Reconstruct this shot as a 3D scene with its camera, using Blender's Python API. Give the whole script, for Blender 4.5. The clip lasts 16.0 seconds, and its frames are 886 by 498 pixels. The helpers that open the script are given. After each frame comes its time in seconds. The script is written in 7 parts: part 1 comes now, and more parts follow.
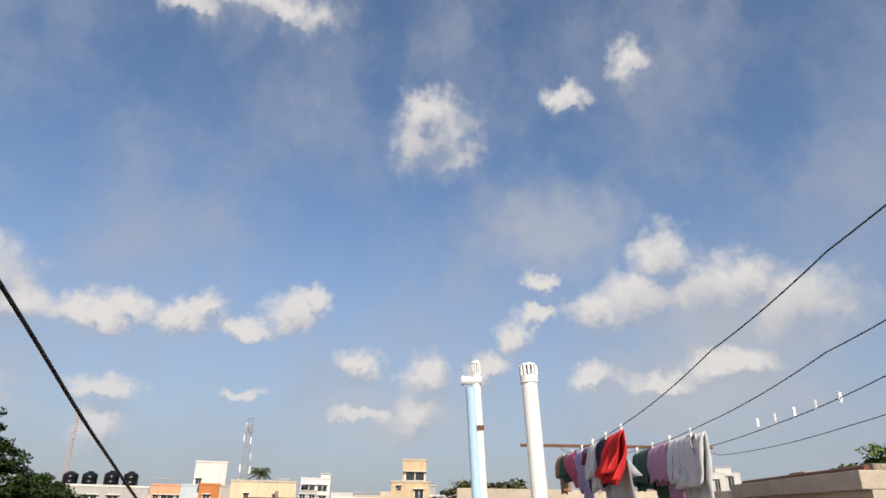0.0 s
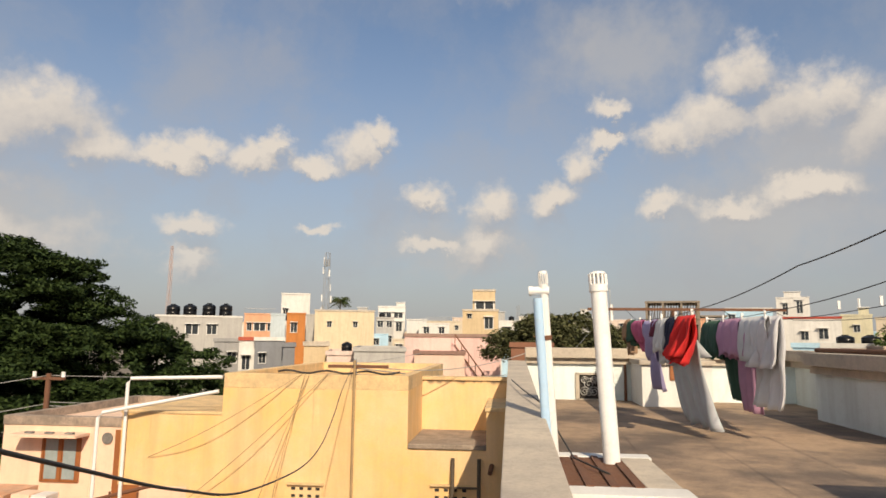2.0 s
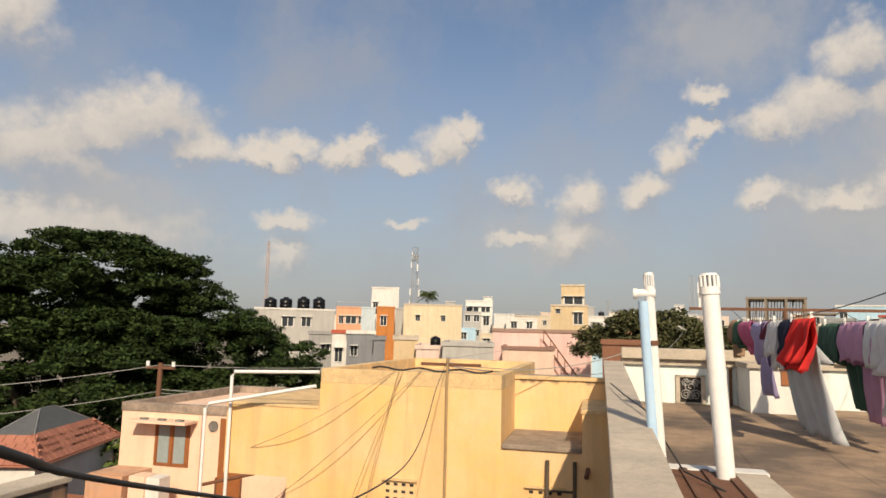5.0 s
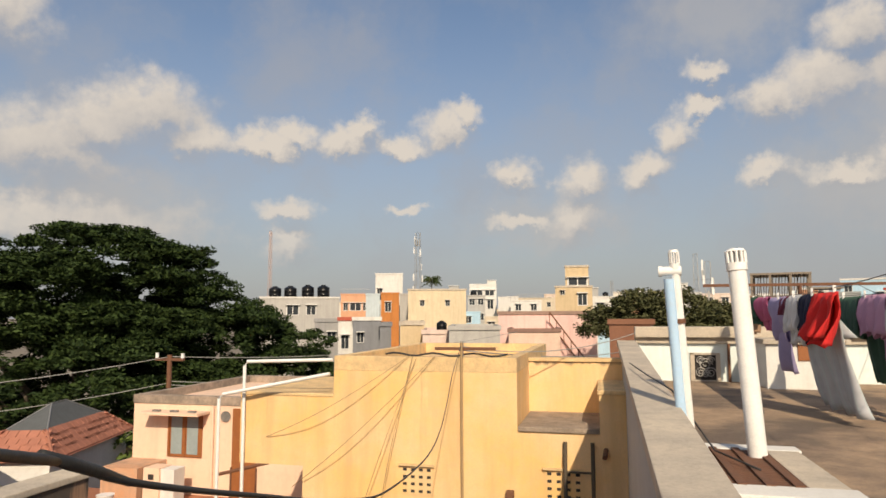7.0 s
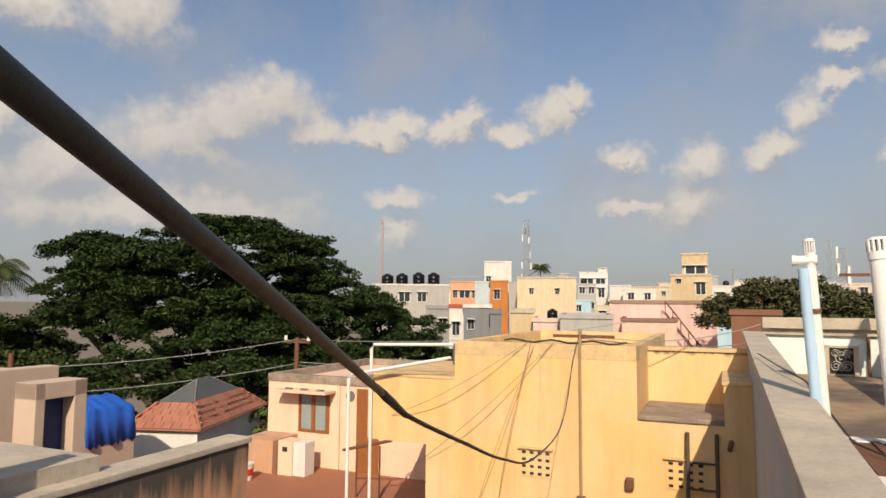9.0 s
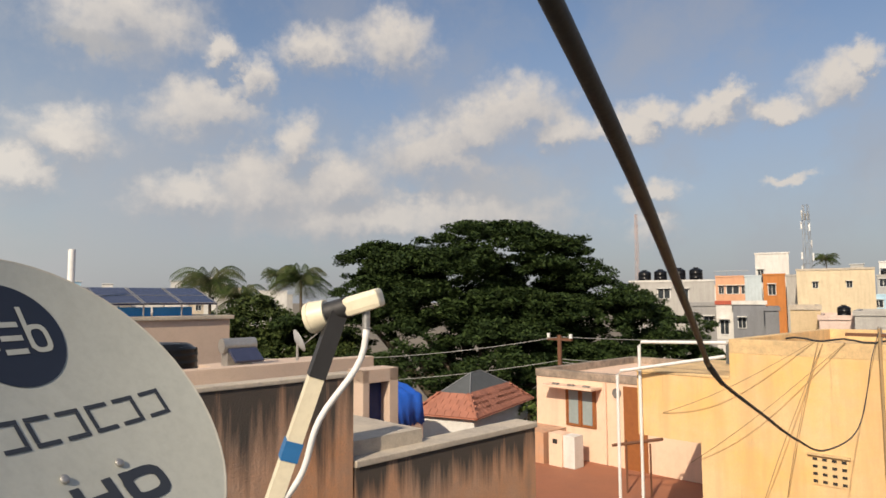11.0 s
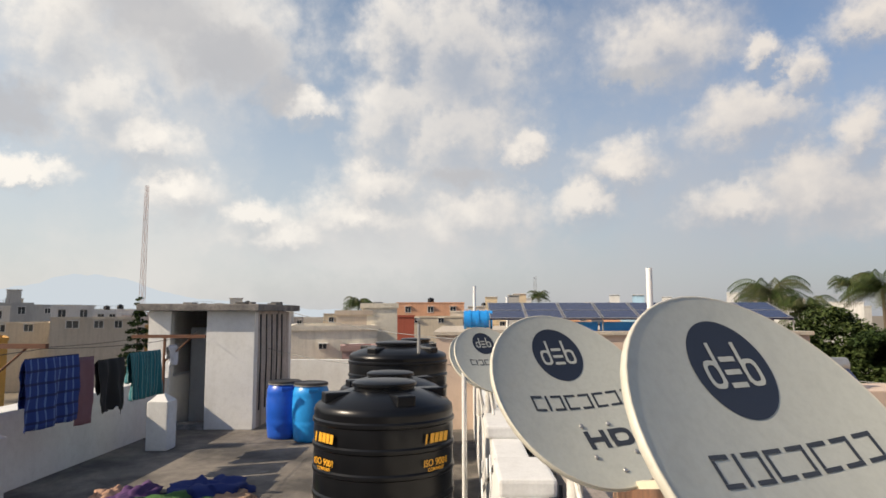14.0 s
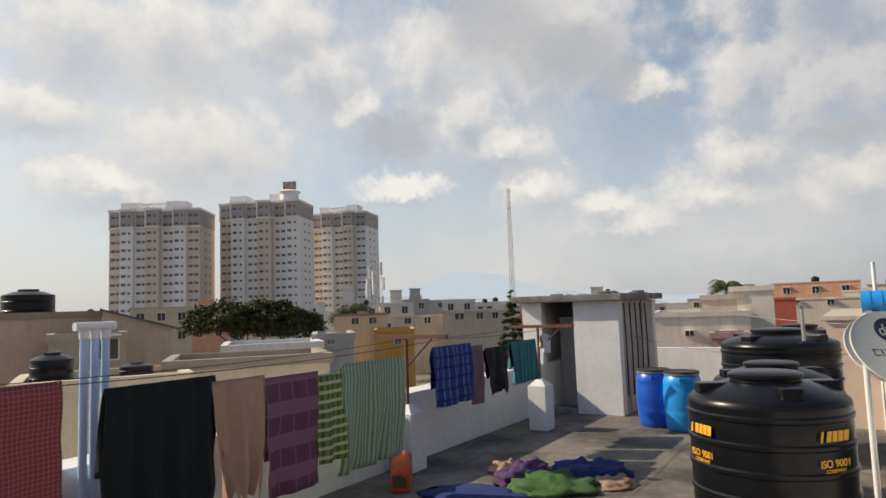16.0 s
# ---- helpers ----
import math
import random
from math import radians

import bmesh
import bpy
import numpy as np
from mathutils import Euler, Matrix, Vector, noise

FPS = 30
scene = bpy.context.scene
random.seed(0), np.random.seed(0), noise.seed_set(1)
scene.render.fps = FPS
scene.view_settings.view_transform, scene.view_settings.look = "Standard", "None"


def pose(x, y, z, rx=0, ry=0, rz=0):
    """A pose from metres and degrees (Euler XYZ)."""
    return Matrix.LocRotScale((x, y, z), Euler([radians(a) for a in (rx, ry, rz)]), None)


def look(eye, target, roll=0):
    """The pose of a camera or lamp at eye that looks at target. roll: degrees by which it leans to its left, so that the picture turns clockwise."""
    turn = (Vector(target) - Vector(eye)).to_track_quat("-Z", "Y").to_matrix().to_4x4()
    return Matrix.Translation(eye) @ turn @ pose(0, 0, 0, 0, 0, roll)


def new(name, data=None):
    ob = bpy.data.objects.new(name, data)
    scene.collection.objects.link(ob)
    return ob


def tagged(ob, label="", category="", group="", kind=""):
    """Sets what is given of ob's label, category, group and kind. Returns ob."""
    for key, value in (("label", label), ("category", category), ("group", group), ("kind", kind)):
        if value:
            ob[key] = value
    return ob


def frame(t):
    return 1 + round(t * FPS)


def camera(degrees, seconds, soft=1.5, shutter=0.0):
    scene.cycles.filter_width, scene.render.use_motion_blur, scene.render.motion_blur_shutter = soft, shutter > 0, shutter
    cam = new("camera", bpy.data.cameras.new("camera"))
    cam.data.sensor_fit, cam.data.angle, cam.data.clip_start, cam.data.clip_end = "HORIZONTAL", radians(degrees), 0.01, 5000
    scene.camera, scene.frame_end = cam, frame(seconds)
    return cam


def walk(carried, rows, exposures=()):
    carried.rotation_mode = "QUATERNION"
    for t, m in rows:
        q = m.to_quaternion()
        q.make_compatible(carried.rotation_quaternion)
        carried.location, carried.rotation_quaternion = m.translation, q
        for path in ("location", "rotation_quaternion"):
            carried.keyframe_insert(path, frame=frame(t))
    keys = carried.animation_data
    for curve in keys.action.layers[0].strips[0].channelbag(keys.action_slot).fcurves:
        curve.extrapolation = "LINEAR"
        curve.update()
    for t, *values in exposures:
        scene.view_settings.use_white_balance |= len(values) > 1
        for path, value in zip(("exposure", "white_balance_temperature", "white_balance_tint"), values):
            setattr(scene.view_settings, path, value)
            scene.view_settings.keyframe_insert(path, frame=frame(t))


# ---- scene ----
# ---- camera ----
cam = camera(68.5, 16.0, soft=1.6)
PATH = [
    (0, (0.168, 0.308, 1.319), (0.009, 2.147, 2.087), 0.9),
    (0.5, (0.187, 0.381, 1.386), (-0.013, 2.271, 2.008), 1.1),
    (1, (0.185, 0.408, 1.532), (-0.036, 2.367, 1.873), 2.6),
    (1.5, (0.186, 0.379, 1.735), (-0.179, 2.324, 2.022), 1.5),
    (2, (0.166, 0.335, 1.894), (-0.201, 2.282, 2.167), 0.6),
    (2.5, (0.159, 0.299, 1.959), (-0.208, 2.243, 2.257), 1.6),
    (3, (0.14, 0.295, 1.946), (-0.225, 2.245, 2.195), 1.7),
    (3.5, (0.12, 0.316, 1.946), (-0.263, 2.267, 2.167), 0.4),
    (4, (0.102, 0.326, 1.954), (-0.419, 2.242, 2.201), 0.6),
    (4.5, (0.092, 0.407, 1.955), (-0.485, 2.307, 2.196), 0.6),
    (4.7, (0.083, 0.405, 1.953), (-0.536, 2.29, 2.205), 1.6),
    (7, (-0.069, 0.461, 1.949), (-0.701, 2.348, 2.153), -0.2),
    (7.5, (-0.151, 0.427, 1.942), (-0.804, 2.308, 2.133), -0.1),
    (8, (-0.194, 0.371, 1.924), (-0.9, 2.237, 2.065), 0.1),
    (8.2, (-0.209, 0.375, 1.928), (-0.957, 2.225, 2.073), 0.4),
    (10.3, (0.117, -0.285, 1.946), (-1.186, 1.225, 2.107), -0.7),
    (10.5, (0.102, -0.294, 1.947), (-1.264, 1.159, 2.103), -0.6),
    (11, (0.077, -0.331, 1.95), (-1.45, 0.95, 2.11), -0.3),
    (11.5, (0.068, -0.383, 1.958), (-1.626, 0.666, 2.138), -0.4),
    (12, (0.06, -0.446, 1.972), (-1.759, 0.367, 2.148), 0.3),
    (12.5, (0.055, -0.514, 1.989), (-1.862, 0.017, 2.192), -0.2),
    (13, (0.042, -0.563, 1.989), (-1.928, -0.289, 2.204), 0.5),
    (13.5, (0.043, -0.585, 1.994), (-1.946, -0.541, 2.202), 0.0),
    (14, (0.025, -0.594, 1.999), (-1.953, -0.806, 2.201), -0.1),
    (14.5, (0.017, -0.597, 2.006), (-1.906, -1.113, 2.194), -0.5),
    (15, (0.051, -0.601, 2.006), (-1.762, -1.431, 2.163), -0.3),
    (15.5, (0.106, -0.584, 2.0), (-1.571, -1.665, 2.151), -0.3),
    (16, (0.161, -0.568, 2.023), (-1.433, -1.762, 2.207), -2.0),
]
walk(cam, [(t, look(eye, target, roll)) for t, eye, target, roll in PATH],
     [(0.0, 0.12, 6200, 10), (0.9, 0.17, 6500, 10), (1.6, 0.07, 7000, 10), (3.5, 0.0, 7100, 10), (8.0, -0.05, 7000, 10), (11.0, -0.05, 6700, 10), (12.5, 0.2, 6750, 10), (14.5, 0.16, 6600, 10), (16.0, 0.05, 6500, 10)])

# ---- sun and sky ----
SUN = Vector((0.33, -0.75, 0.57)).normalized()
sun = new("sun", bpy.data.lights.new("sun", "SUN"))
sun.data.energy, sun.data.angle, sun.data.color = 5.0, radians(0.5), (1.0, 0.85, 0.66)
sun.matrix_world = look(SUN * 50, (0, 0, 0))

# clouds: degrees to the left of +y, degrees above the horizon, half width, half height
HIGH = [(5.9, 32.0, 3.7, 3.2), (6.6, 34.2, 2.5, 1.7), (4.2, 30.2, 2.3, 1.7), (-14.0, 37.3, 1.6, 1.8), (-7.5, 34.9, 2.0, 1.1),
        (25.0, 41.4, 7.0, 1.5), (31.5, 40.0, 3.0, 1.2)]
EAST = [(43.5, 16.0, 4.4, 2.5), (46.5, 15.0, 3.5, 2.4), (39.8, 14.5, 3.2, 1.6), (34.2, 14.4, 3.8, 1.2), (31.6, 15.3, 1.8, 1.1),
        (27.0, 14.8, 2.6, 1.4), (25.6, 16.0, 1.2, 0.9), (22.4, 14.6, 3.0, 1.0), (18.2, 16.1, 2.1, 1.6), (16.3, 17.3, 1.4, 1.1),
        (32.0, 9.2, 2.0, 1.0), (31.9, 6.3, 1.8, 2.0), (21.8, 9.7, 1.5, 0.4), (12.1, 12.1, 1.8, 1.2), (6.2, 11.6, 1.9, 1.8),
        (6.8, 7.9, 2.3, 2.2), (11.8, 8.1, 2.3, 0.6), (-1.8, 15.2, 1.4, 1.7), (0.8, 11.9, 1.8, 1.4), (-3.9, 17.2, 1.3, 0.8),
        (-4.2, 19.7, 1.5, 0.8), (-15.1, 20.8, 2.5, 2.2), (-8.8, 17.2, 2.4, 1.7), (-12.8, 17.4, 4.0, 2.3), (-18.2, 17.6, 3.8, 2.6),
        (-21.0, 18.6, 2.4, 2.0), (-24.6, 16.0, 4.4, 2.9), (-8.2, 11.4, 1.8, 1.0), (-13.6, 10.8, 2.8, 1.0), (-19.6, 11.9, 3.4, 1.3)]
NORTH = [(80.4, 12.4, 3.0, 1.9), (83.5, 9.7, 2.8, 1.7), (70.2, 15.4, 4.0, 2.4), (66.4, 18.6, 1.6, 1.6), (69.3, 20.4, 1.2, 1.3),
         (76.8, 21.6, 4.6, 2.8), (61.2, 21.2, 2.5, 1.5), (54.2, 21.6, 3.0, 2.2), (71.5, 8.2, 3.4, 1.8), (66.0, 9.4, 3.4, 3.2),
         (62.8, 13.2, 1.7, 2.0), (59.0, 10.2, 3.4, 2.6), (50.4, 12.6, 4.8, 2.6), (54.2, 6.9, 11.0, 2.2)]
WEST = [(100.2, 23.4, 3.0, 3.4), (95.0, 22.0, 5.4, 5.0), (100.8, 17.4, 3.0, 3.4), (95.4, 15.6, 4.6, 3.6), (101.8, 11.4, 2.8, 2.4),
        (103.4, 8.2, 4.6, 2.0), (93.2, 8.2, 4.6, 2.8), (89.0, 14.4, 1.8, 1.5), (109.5, 6.7, 5.0, 1.6), (108.4, 17.8, 2.0, 1.3)]
SOUTH = [(118.4, 10.0, 3.0, 2.1), (112.6, 8.4, 2.4, 1.1), (124.4, 16.0, 3.4, 3.0), (121.4, 13.8, 3.4, 1.8), (127.4, 21.0, 3.0, 3.6),
         (129.9, 10.9, 3.4, 0.9), (137.6, 20.4, 3.4, 2.4), (140.6, 23.6, 4.0, 3.0), (134.7, 17.7, 2.2, 1.5), (149.8, 21.8, 5.0, 3.2),
         (157.0, 21.6, 4.6, 3.2), (159.4, 16.0, 4.0, 2.0), (147.6, 14.0, 6.0, 3.6), (154.0, 10.4, 5.0, 2.2), (116.0, 22.0, 7.0, 4.5)]
# shaded undersides of the thick clouds, and thin sheets of haze
SHADED = [(115.0, 21.4, 6.2, 3.0), (121.0, 24.0, 7.0, 3.4), (110.8, 18.8, 2.4, 2.4), (94.4, 12.4, 4.0, 1.1), (79.0, 19.6, 3.4, 1.0), (131.0, 15.0, 4.0, 2.4)]
SHEETS = [(-16.0, 10.0, 12.0, 5.0), (-20.0, 14.5, 9.0, 6.0), (45.0, 8.5, 9.0, 5.0), (100.0, 6.0, 16.0, 4.5), (150.0, 15.0, 16.0, 9.0), (62.0, 8.0, 12.0, 4.0), (-6.0, 24.0, 9.0, 5.0), (9.0, 8.0, 9.0, 3.5)]


def build_sky():
    world = bpy.data.worlds.new("sky")
    scene.world = world
    world.use_nodes = True
    tree = world.node_tree
    tree.nodes.clear()

    def node(kind, **sockets):
        n = tree.nodes.new(kind)
        for key, value in sockets.items():
            n.inputs[int(key[1:])].default_value = value
        return n

    def math_node(op, a, b=None, c=None, clamp=False):
        n = tree.nodes.new("ShaderNodeMath")
        n.operation, n.use_clamp = op, clamp
        for k, v in enumerate((a, b, c)):
            if v is None:
                continue
            if isinstance(v, (int, float)):
                n.inputs[k].default_value = v
            else:
                tree.links.new(v, n.inputs[k])
        return n.outputs[0]

    def vec(op, a, b, scale=None):
        n = tree.nodes.new("ShaderNodeVectorMath")
        n.operation = op
        for k, v in enumerate((a, b)):
            if isinstance(v, (tuple, Vector)):
                n.inputs[k].default_value = tuple(v)
            elif v is not None:
                tree.links.new(v, n.inputs[k])
        if scale is not None:
            n.inputs[3].default_value = scale
        return n.outputs["Value"] if op in ("LENGTH", "DOT_PRODUCT") else n.outputs[0]

    def fbm(vector, scale, detail, rough=0.55):
        n = tree.nodes.new("ShaderNodeTexNoise")
        n.inputs["Scale"].default_value, n.inputs["Detail"].default_value, n.inputs["Roughness"].default_value = scale, detail, rough
        tree.links.new(vector, n.inputs["Vector"])
        return n

    def mix(fac, a, b):
        n = tree.nodes.new("ShaderNodeMix")
        n.data_type = "RGBA"
        for socket, v in ((n.inputs[0], fac), (n.inputs[6], a), (n.inputs[7], b)):
            if isinstance(v, (tuple, float, int)):
                socket.default_value = v
            else:
                tree.links.new(v, socket)
        return n.outputs[2]

    def ramp(value, low, high):
        n = tree.nodes.new("ShaderNodeMapRange")
        n.interpolation_type = "SMOOTHSTEP"
        n.inputs[1].default_value, n.inputs[2].default_value = low, high
        tree.links.new(value, n.inputs[0])
        return n.outputs[0]

    way = vec("NORMALIZE", tree.nodes.new("ShaderNodeTexCoord").outputs["Generated"], None)
    sep = tree.nodes.new("ShaderNodeSeparateXYZ")
    tree.links.new(way, sep.inputs[0])
    height = sep.outputs[2]
    # azimuth and elevation in degrees, warped by noise for ragged edges
    az = math_node("MULTIPLY", math_node("ARCTAN2", math_node("MULTIPLY", sep.outputs[0], -1.0), sep.outputs[1]), 57.2958)
    el = math_node("MULTIPLY", math_node("ARCSINE", height), 57.2958)
    flat = tree.nodes.new("ShaderNodeCombineXYZ")
    tree.links.new(az, flat.inputs[0])
    tree.links.new(el, flat.inputs[1])
    flat = flat.outputs[0]
    wobble = fbm(flat, 0.20, 4.0).outputs["Color"]
    warped = vec("ADD", flat, vec("SCALE", vec("SUBTRACT", wobble, (0.5, 0.5, 0.5)), None, 3.6))
    curl = fbm(flat, 0.75, 9.0, 0.62).outputs["Color"]
    warped = vec("ADD", warped, vec("SCALE", vec("SUBTRACT", curl, (0.5, 0.5, 0.5)), None, 2.6))
    fine = fbm(flat, 0.5, 6.0, 0.55).outputs["Fac"]

    def field(where, lobes=HIGH + EAST + [(a, e, w * 1.15, h * 1.15) for a, e, w, h in NORTH + SOUTH] + [(a, e, w * 1.25, h * 1.25) for a, e, w, h in WEST]):
        body = None
        for a, e, w, h in lobes:
            off = vec("MULTIPLY", vec("SUBTRACT", where, (a, e, 0.0)), (1 / w, 1 / h, 0.0))
            level = math_node("SUBTRACT", 1.42, vec("LENGTH", off, None))
            body = level if body is None else math_node("SMOOTH_MAX", body, level, 0.35)
        return body

    body = field(warped)
    density = math_node("ADD", body, math_node("MULTIPLY", math_node("SUBTRACT", fine, 0.5), 1.15))
    south = ramp(az, 55.0, 125.0)
    cloud = math_node("MULTIPLY", ramp(density, -0.18, 1.0), 0.95)
    # light from above: bright where the air towards the sun is thinner
    above = field(vec("ADD", warped, (0.5, 1.4, 0.0)))
    relief = math_node("MULTIPLY_ADD", math_node("SUBTRACT", body, above), 0.95, 0.42)
    relief = math_node("ADD", relief, math_node("MULTIPLY", math_node("SUBTRACT", fine, 0.5), 0.9))
    thick = math_node("MULTIPLY", ramp(density, 0.8, 1.5), math_node("MULTIPLY", ramp(el, 9.0, 20.0), 0.5))
    relief = math_node("SUBTRACT", relief, thick, clamp=True)
    soft = math_node("MULTIPLY_ADD", ramp(relief, 0.02, 0.50), 0.5, 0.5)
    soft = math_node("MAXIMUM", soft, math_node("MULTIPLY", south, 0.7))
    cloud = math_node("MULTIPLY", cloud, soft)
    # the low clouds fade into the haze
    cloud = math_node("MULTIPLY", cloud, math_node("MULTIPLY_ADD", ramp(el, 3.0, 13.0), 0.32, 0.68))
    # thin veils between the heaps, thicker to the south-west
    veil = ramp(fbm(warped, 0.07, 6.0, 0.55).outputs["Fac"], 0.36, 0.74)
    veil = math_node("MULTIPLY", veil, math_node("MULTIPLY_ADD", south, 0.17, 0.58))
    tone = mix(relief, mix(south, (3.7, 3.8, 4.2, 1), (4.7, 4.8, 5.0, 1)), mix(south, (6.9, 6.4, 5.9, 1), (8.5, 8.1, 7.5, 1)))
    sky = tree.nodes.new("ShaderNodeTexSky")
    sky.sky_type, sky.sun_disc = "NISHITA", False
    sky.sun_elevation, sky.sun_rotation = math.asin(SUN.z), math.atan2(SUN.x, SUN.y)
    sky.air_density, sky.dust_density, sky.ozone_density = 1.0, 1.5, 1.6
    haze = math_node("MULTIPLY", math_node("SUBTRACT", 1.0, ramp(el, -4.0, 30.0)), 0.85)
    blue = mix(south, (1.12, 1.15, 1.20, 1), (1.55, 1.42, 1.25, 1))
    air = tree.nodes.new("ShaderNodeMix")
    air.data_type, air.blend_type = "RGBA", "MULTIPLY"
    air.inputs[0].default_value = 1.0
    tree.links.new(sky.outputs[0], air.inputs[6])
    tree.links.new(blue, air.inputs[7])
    murk = mix(south, (3.35, 3.5, 3.85, 1), (5.2, 5.4, 5.7, 1))
    colour = mix(haze, air.outputs[2], murk)
    colour = mix(veil, colour, mix(south, (3.7, 3.8, 4.2, 1), (6.5, 6.4, 6.2, 1)))
    sheet = math_node("MULTIPLY", ramp(math_node("ADD", field(warped, SHEETS), math_node("MULTIPLY", math_node("SUBTRACT", fine, 0.5), 0.8)), 0.3, 1.3), 0.62)
    colour = mix(sheet, colour, mix(south, (4.6, 4.55, 4.6, 1), (6.9, 6.8, 6.6, 1)))
    colour = mix(math_node("MULTIPLY", cloud, ramp(el, -1.0, 6.0)), colour, tone)
    dim = math_node("MULTIPLY", ramp(math_node("ADD", field(warped, SHADED), math_node("MULTIPLY", math_node("SUBTRACT", fine, 0.5), 0.9)), 0.2, 1.1), 0.8)
    colour = mix(dim, colour, (4.3, 4.35, 4.55, 1))
    back = tree.nodes.new("ShaderNodeBackground")
    back.inputs[1].default_value = 0.105
    tree.links.new(colour, back.inputs[0])
    out = tree.nodes.new("ShaderNodeOutputWorld")
    tree.links.new(back.outputs[0], out.inputs[0])


build_sky()


# ---- materials ----
def material(name, colour, rough=0.7, metal=0.0, second=None, scale=6.0, amount=0.5, fine=60.0, bump=0.15, streak=None, streak_amount=0.0, runs=(0.47, 0.70),
             island=0.0, contrast=(0.35, 0.7), mould=None):
    """Base colour broken up at two scales, fine relief, and optional dark runs down upright faces."""
    m = bpy.data.materials.new(name)
    m.use_nodes = True
    tree = m.node_tree
    shader = tree.nodes["Principled BSDF"]
    shader.inputs["Roughness"].default_value, shader.inputs["Metallic"].default_value = rough, metal
    second = second or tuple(c * 0.7 for c in colour)
    where = tree.nodes.new("ShaderNodeNewGeometry").outputs["Position"]

    def noise_at(s, detail=5.0, stretch=None):
        source = where
        if stretch:
            mapping = tree.nodes.new("ShaderNodeMapping")
            mapping.inputs["Scale"].default_value = stretch
            tree.links.new(where, mapping.inputs["Vector"])
            source = mapping.outputs[0]
        n = tree.nodes.new("ShaderNodeTexNoise")
        n.inputs["Scale"].default_value, n.inputs["Detail"].default_value = s, detail
        n.inputs["Roughness"].default_value = 0.62
        tree.links.new(source, n.inputs["Vector"])
        return n.outputs["Fac"]

    def spread(value, low, high, top):
        n = tree.nodes.new("ShaderNodeMapRange")
        n.inputs[1].default_value, n.inputs[2].default_value, n.inputs[4].default_value = low, high, top
        tree.links.new(value, n.inputs[0])
        return n.outputs[0]

    def mixed(fac, a, b):
        n = tree.nodes.new("ShaderNodeMix")
        n.data_type = "RGBA"
        tree.links.new(fac, n.inputs[0])
        for socket, v in ((n.inputs[6], a), (n.inputs[7], b)):
            if isinstance(v, tuple):
                socket.default_value = (*v, 1) if len(v) == 3 else v
            else:
                tree.links.new(v, socket)
        return n.outputs[2]

    out = mixed(spread(noise_at(scale), contrast[0], contrast[1], amount), tuple(colour), tuple(second))
    out = mixed(spread(noise_at(scale * 6.5, 6.0), 0.48, 0.70, amount * 0.45), out, tuple(c * 0.8 for c in second))
    out = mixed(spread(noise_at(fine, 3.0), 0.4, 0.75, amount * 0.35), out, tuple(c * 0.6 for c in second))
    if streak:
        out = mixed(spread(noise_at(3.0, 6.0, (1.15, 1.15, 0.11)), runs[0], runs[1], streak_amount), out, tuple(streak))
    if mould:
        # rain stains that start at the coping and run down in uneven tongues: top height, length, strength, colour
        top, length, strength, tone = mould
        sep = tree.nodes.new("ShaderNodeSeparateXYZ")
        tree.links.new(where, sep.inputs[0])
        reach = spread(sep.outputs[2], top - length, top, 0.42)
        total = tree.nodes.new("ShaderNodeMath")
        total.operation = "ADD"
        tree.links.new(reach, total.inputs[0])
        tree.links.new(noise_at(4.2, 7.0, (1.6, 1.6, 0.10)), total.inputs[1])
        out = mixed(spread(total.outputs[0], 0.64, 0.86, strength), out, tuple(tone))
    if island:
        info = tree.nodes.new("ShaderNodeObjectInfo").outputs["Random"]
        out = mixed(spread(info, 0.0, 1.0, island), out, tuple(c * 0.5 for c in colour))
    tree.links.new(out, shader.inputs["Base Color"])
    if bump:
        b = tree.nodes.new("ShaderNodeBump")
        b.inputs["Strength"].default_value, b.inputs["Distance"].default_value = bump, 0.02
        tree.links.new(noise_at(fine, 6.0), b.inputs["Height"])
        tree.links.new(b.outputs[0], shader.inputs["Normal"])
    return m


def leafy(name, dark, light):
    m = bpy.data.materials.new(name)
    m.use_nodes = True
    tree = m.node_tree
    shader = tree.nodes["Principled BSDF"]
    shader.inputs["Roughness"].default_value = 0.75
    shader.inputs["Specular IOR Level"].default_value = 0.2
    info = tree.nodes.new("ShaderNodeNewGeometry")
    n = tree.nodes.new("ShaderNodeMix")
    n.data_type = "RGBA"
    tree.links.new(info.outputs["Random Per Island"], n.inputs[0])
    n.inputs[6].default_value, n.inputs[7].default_value = (*dark, 1), (*light, 1)
    tree.links.new(n.outputs[2], shader.inputs["Base Color"])
    return m


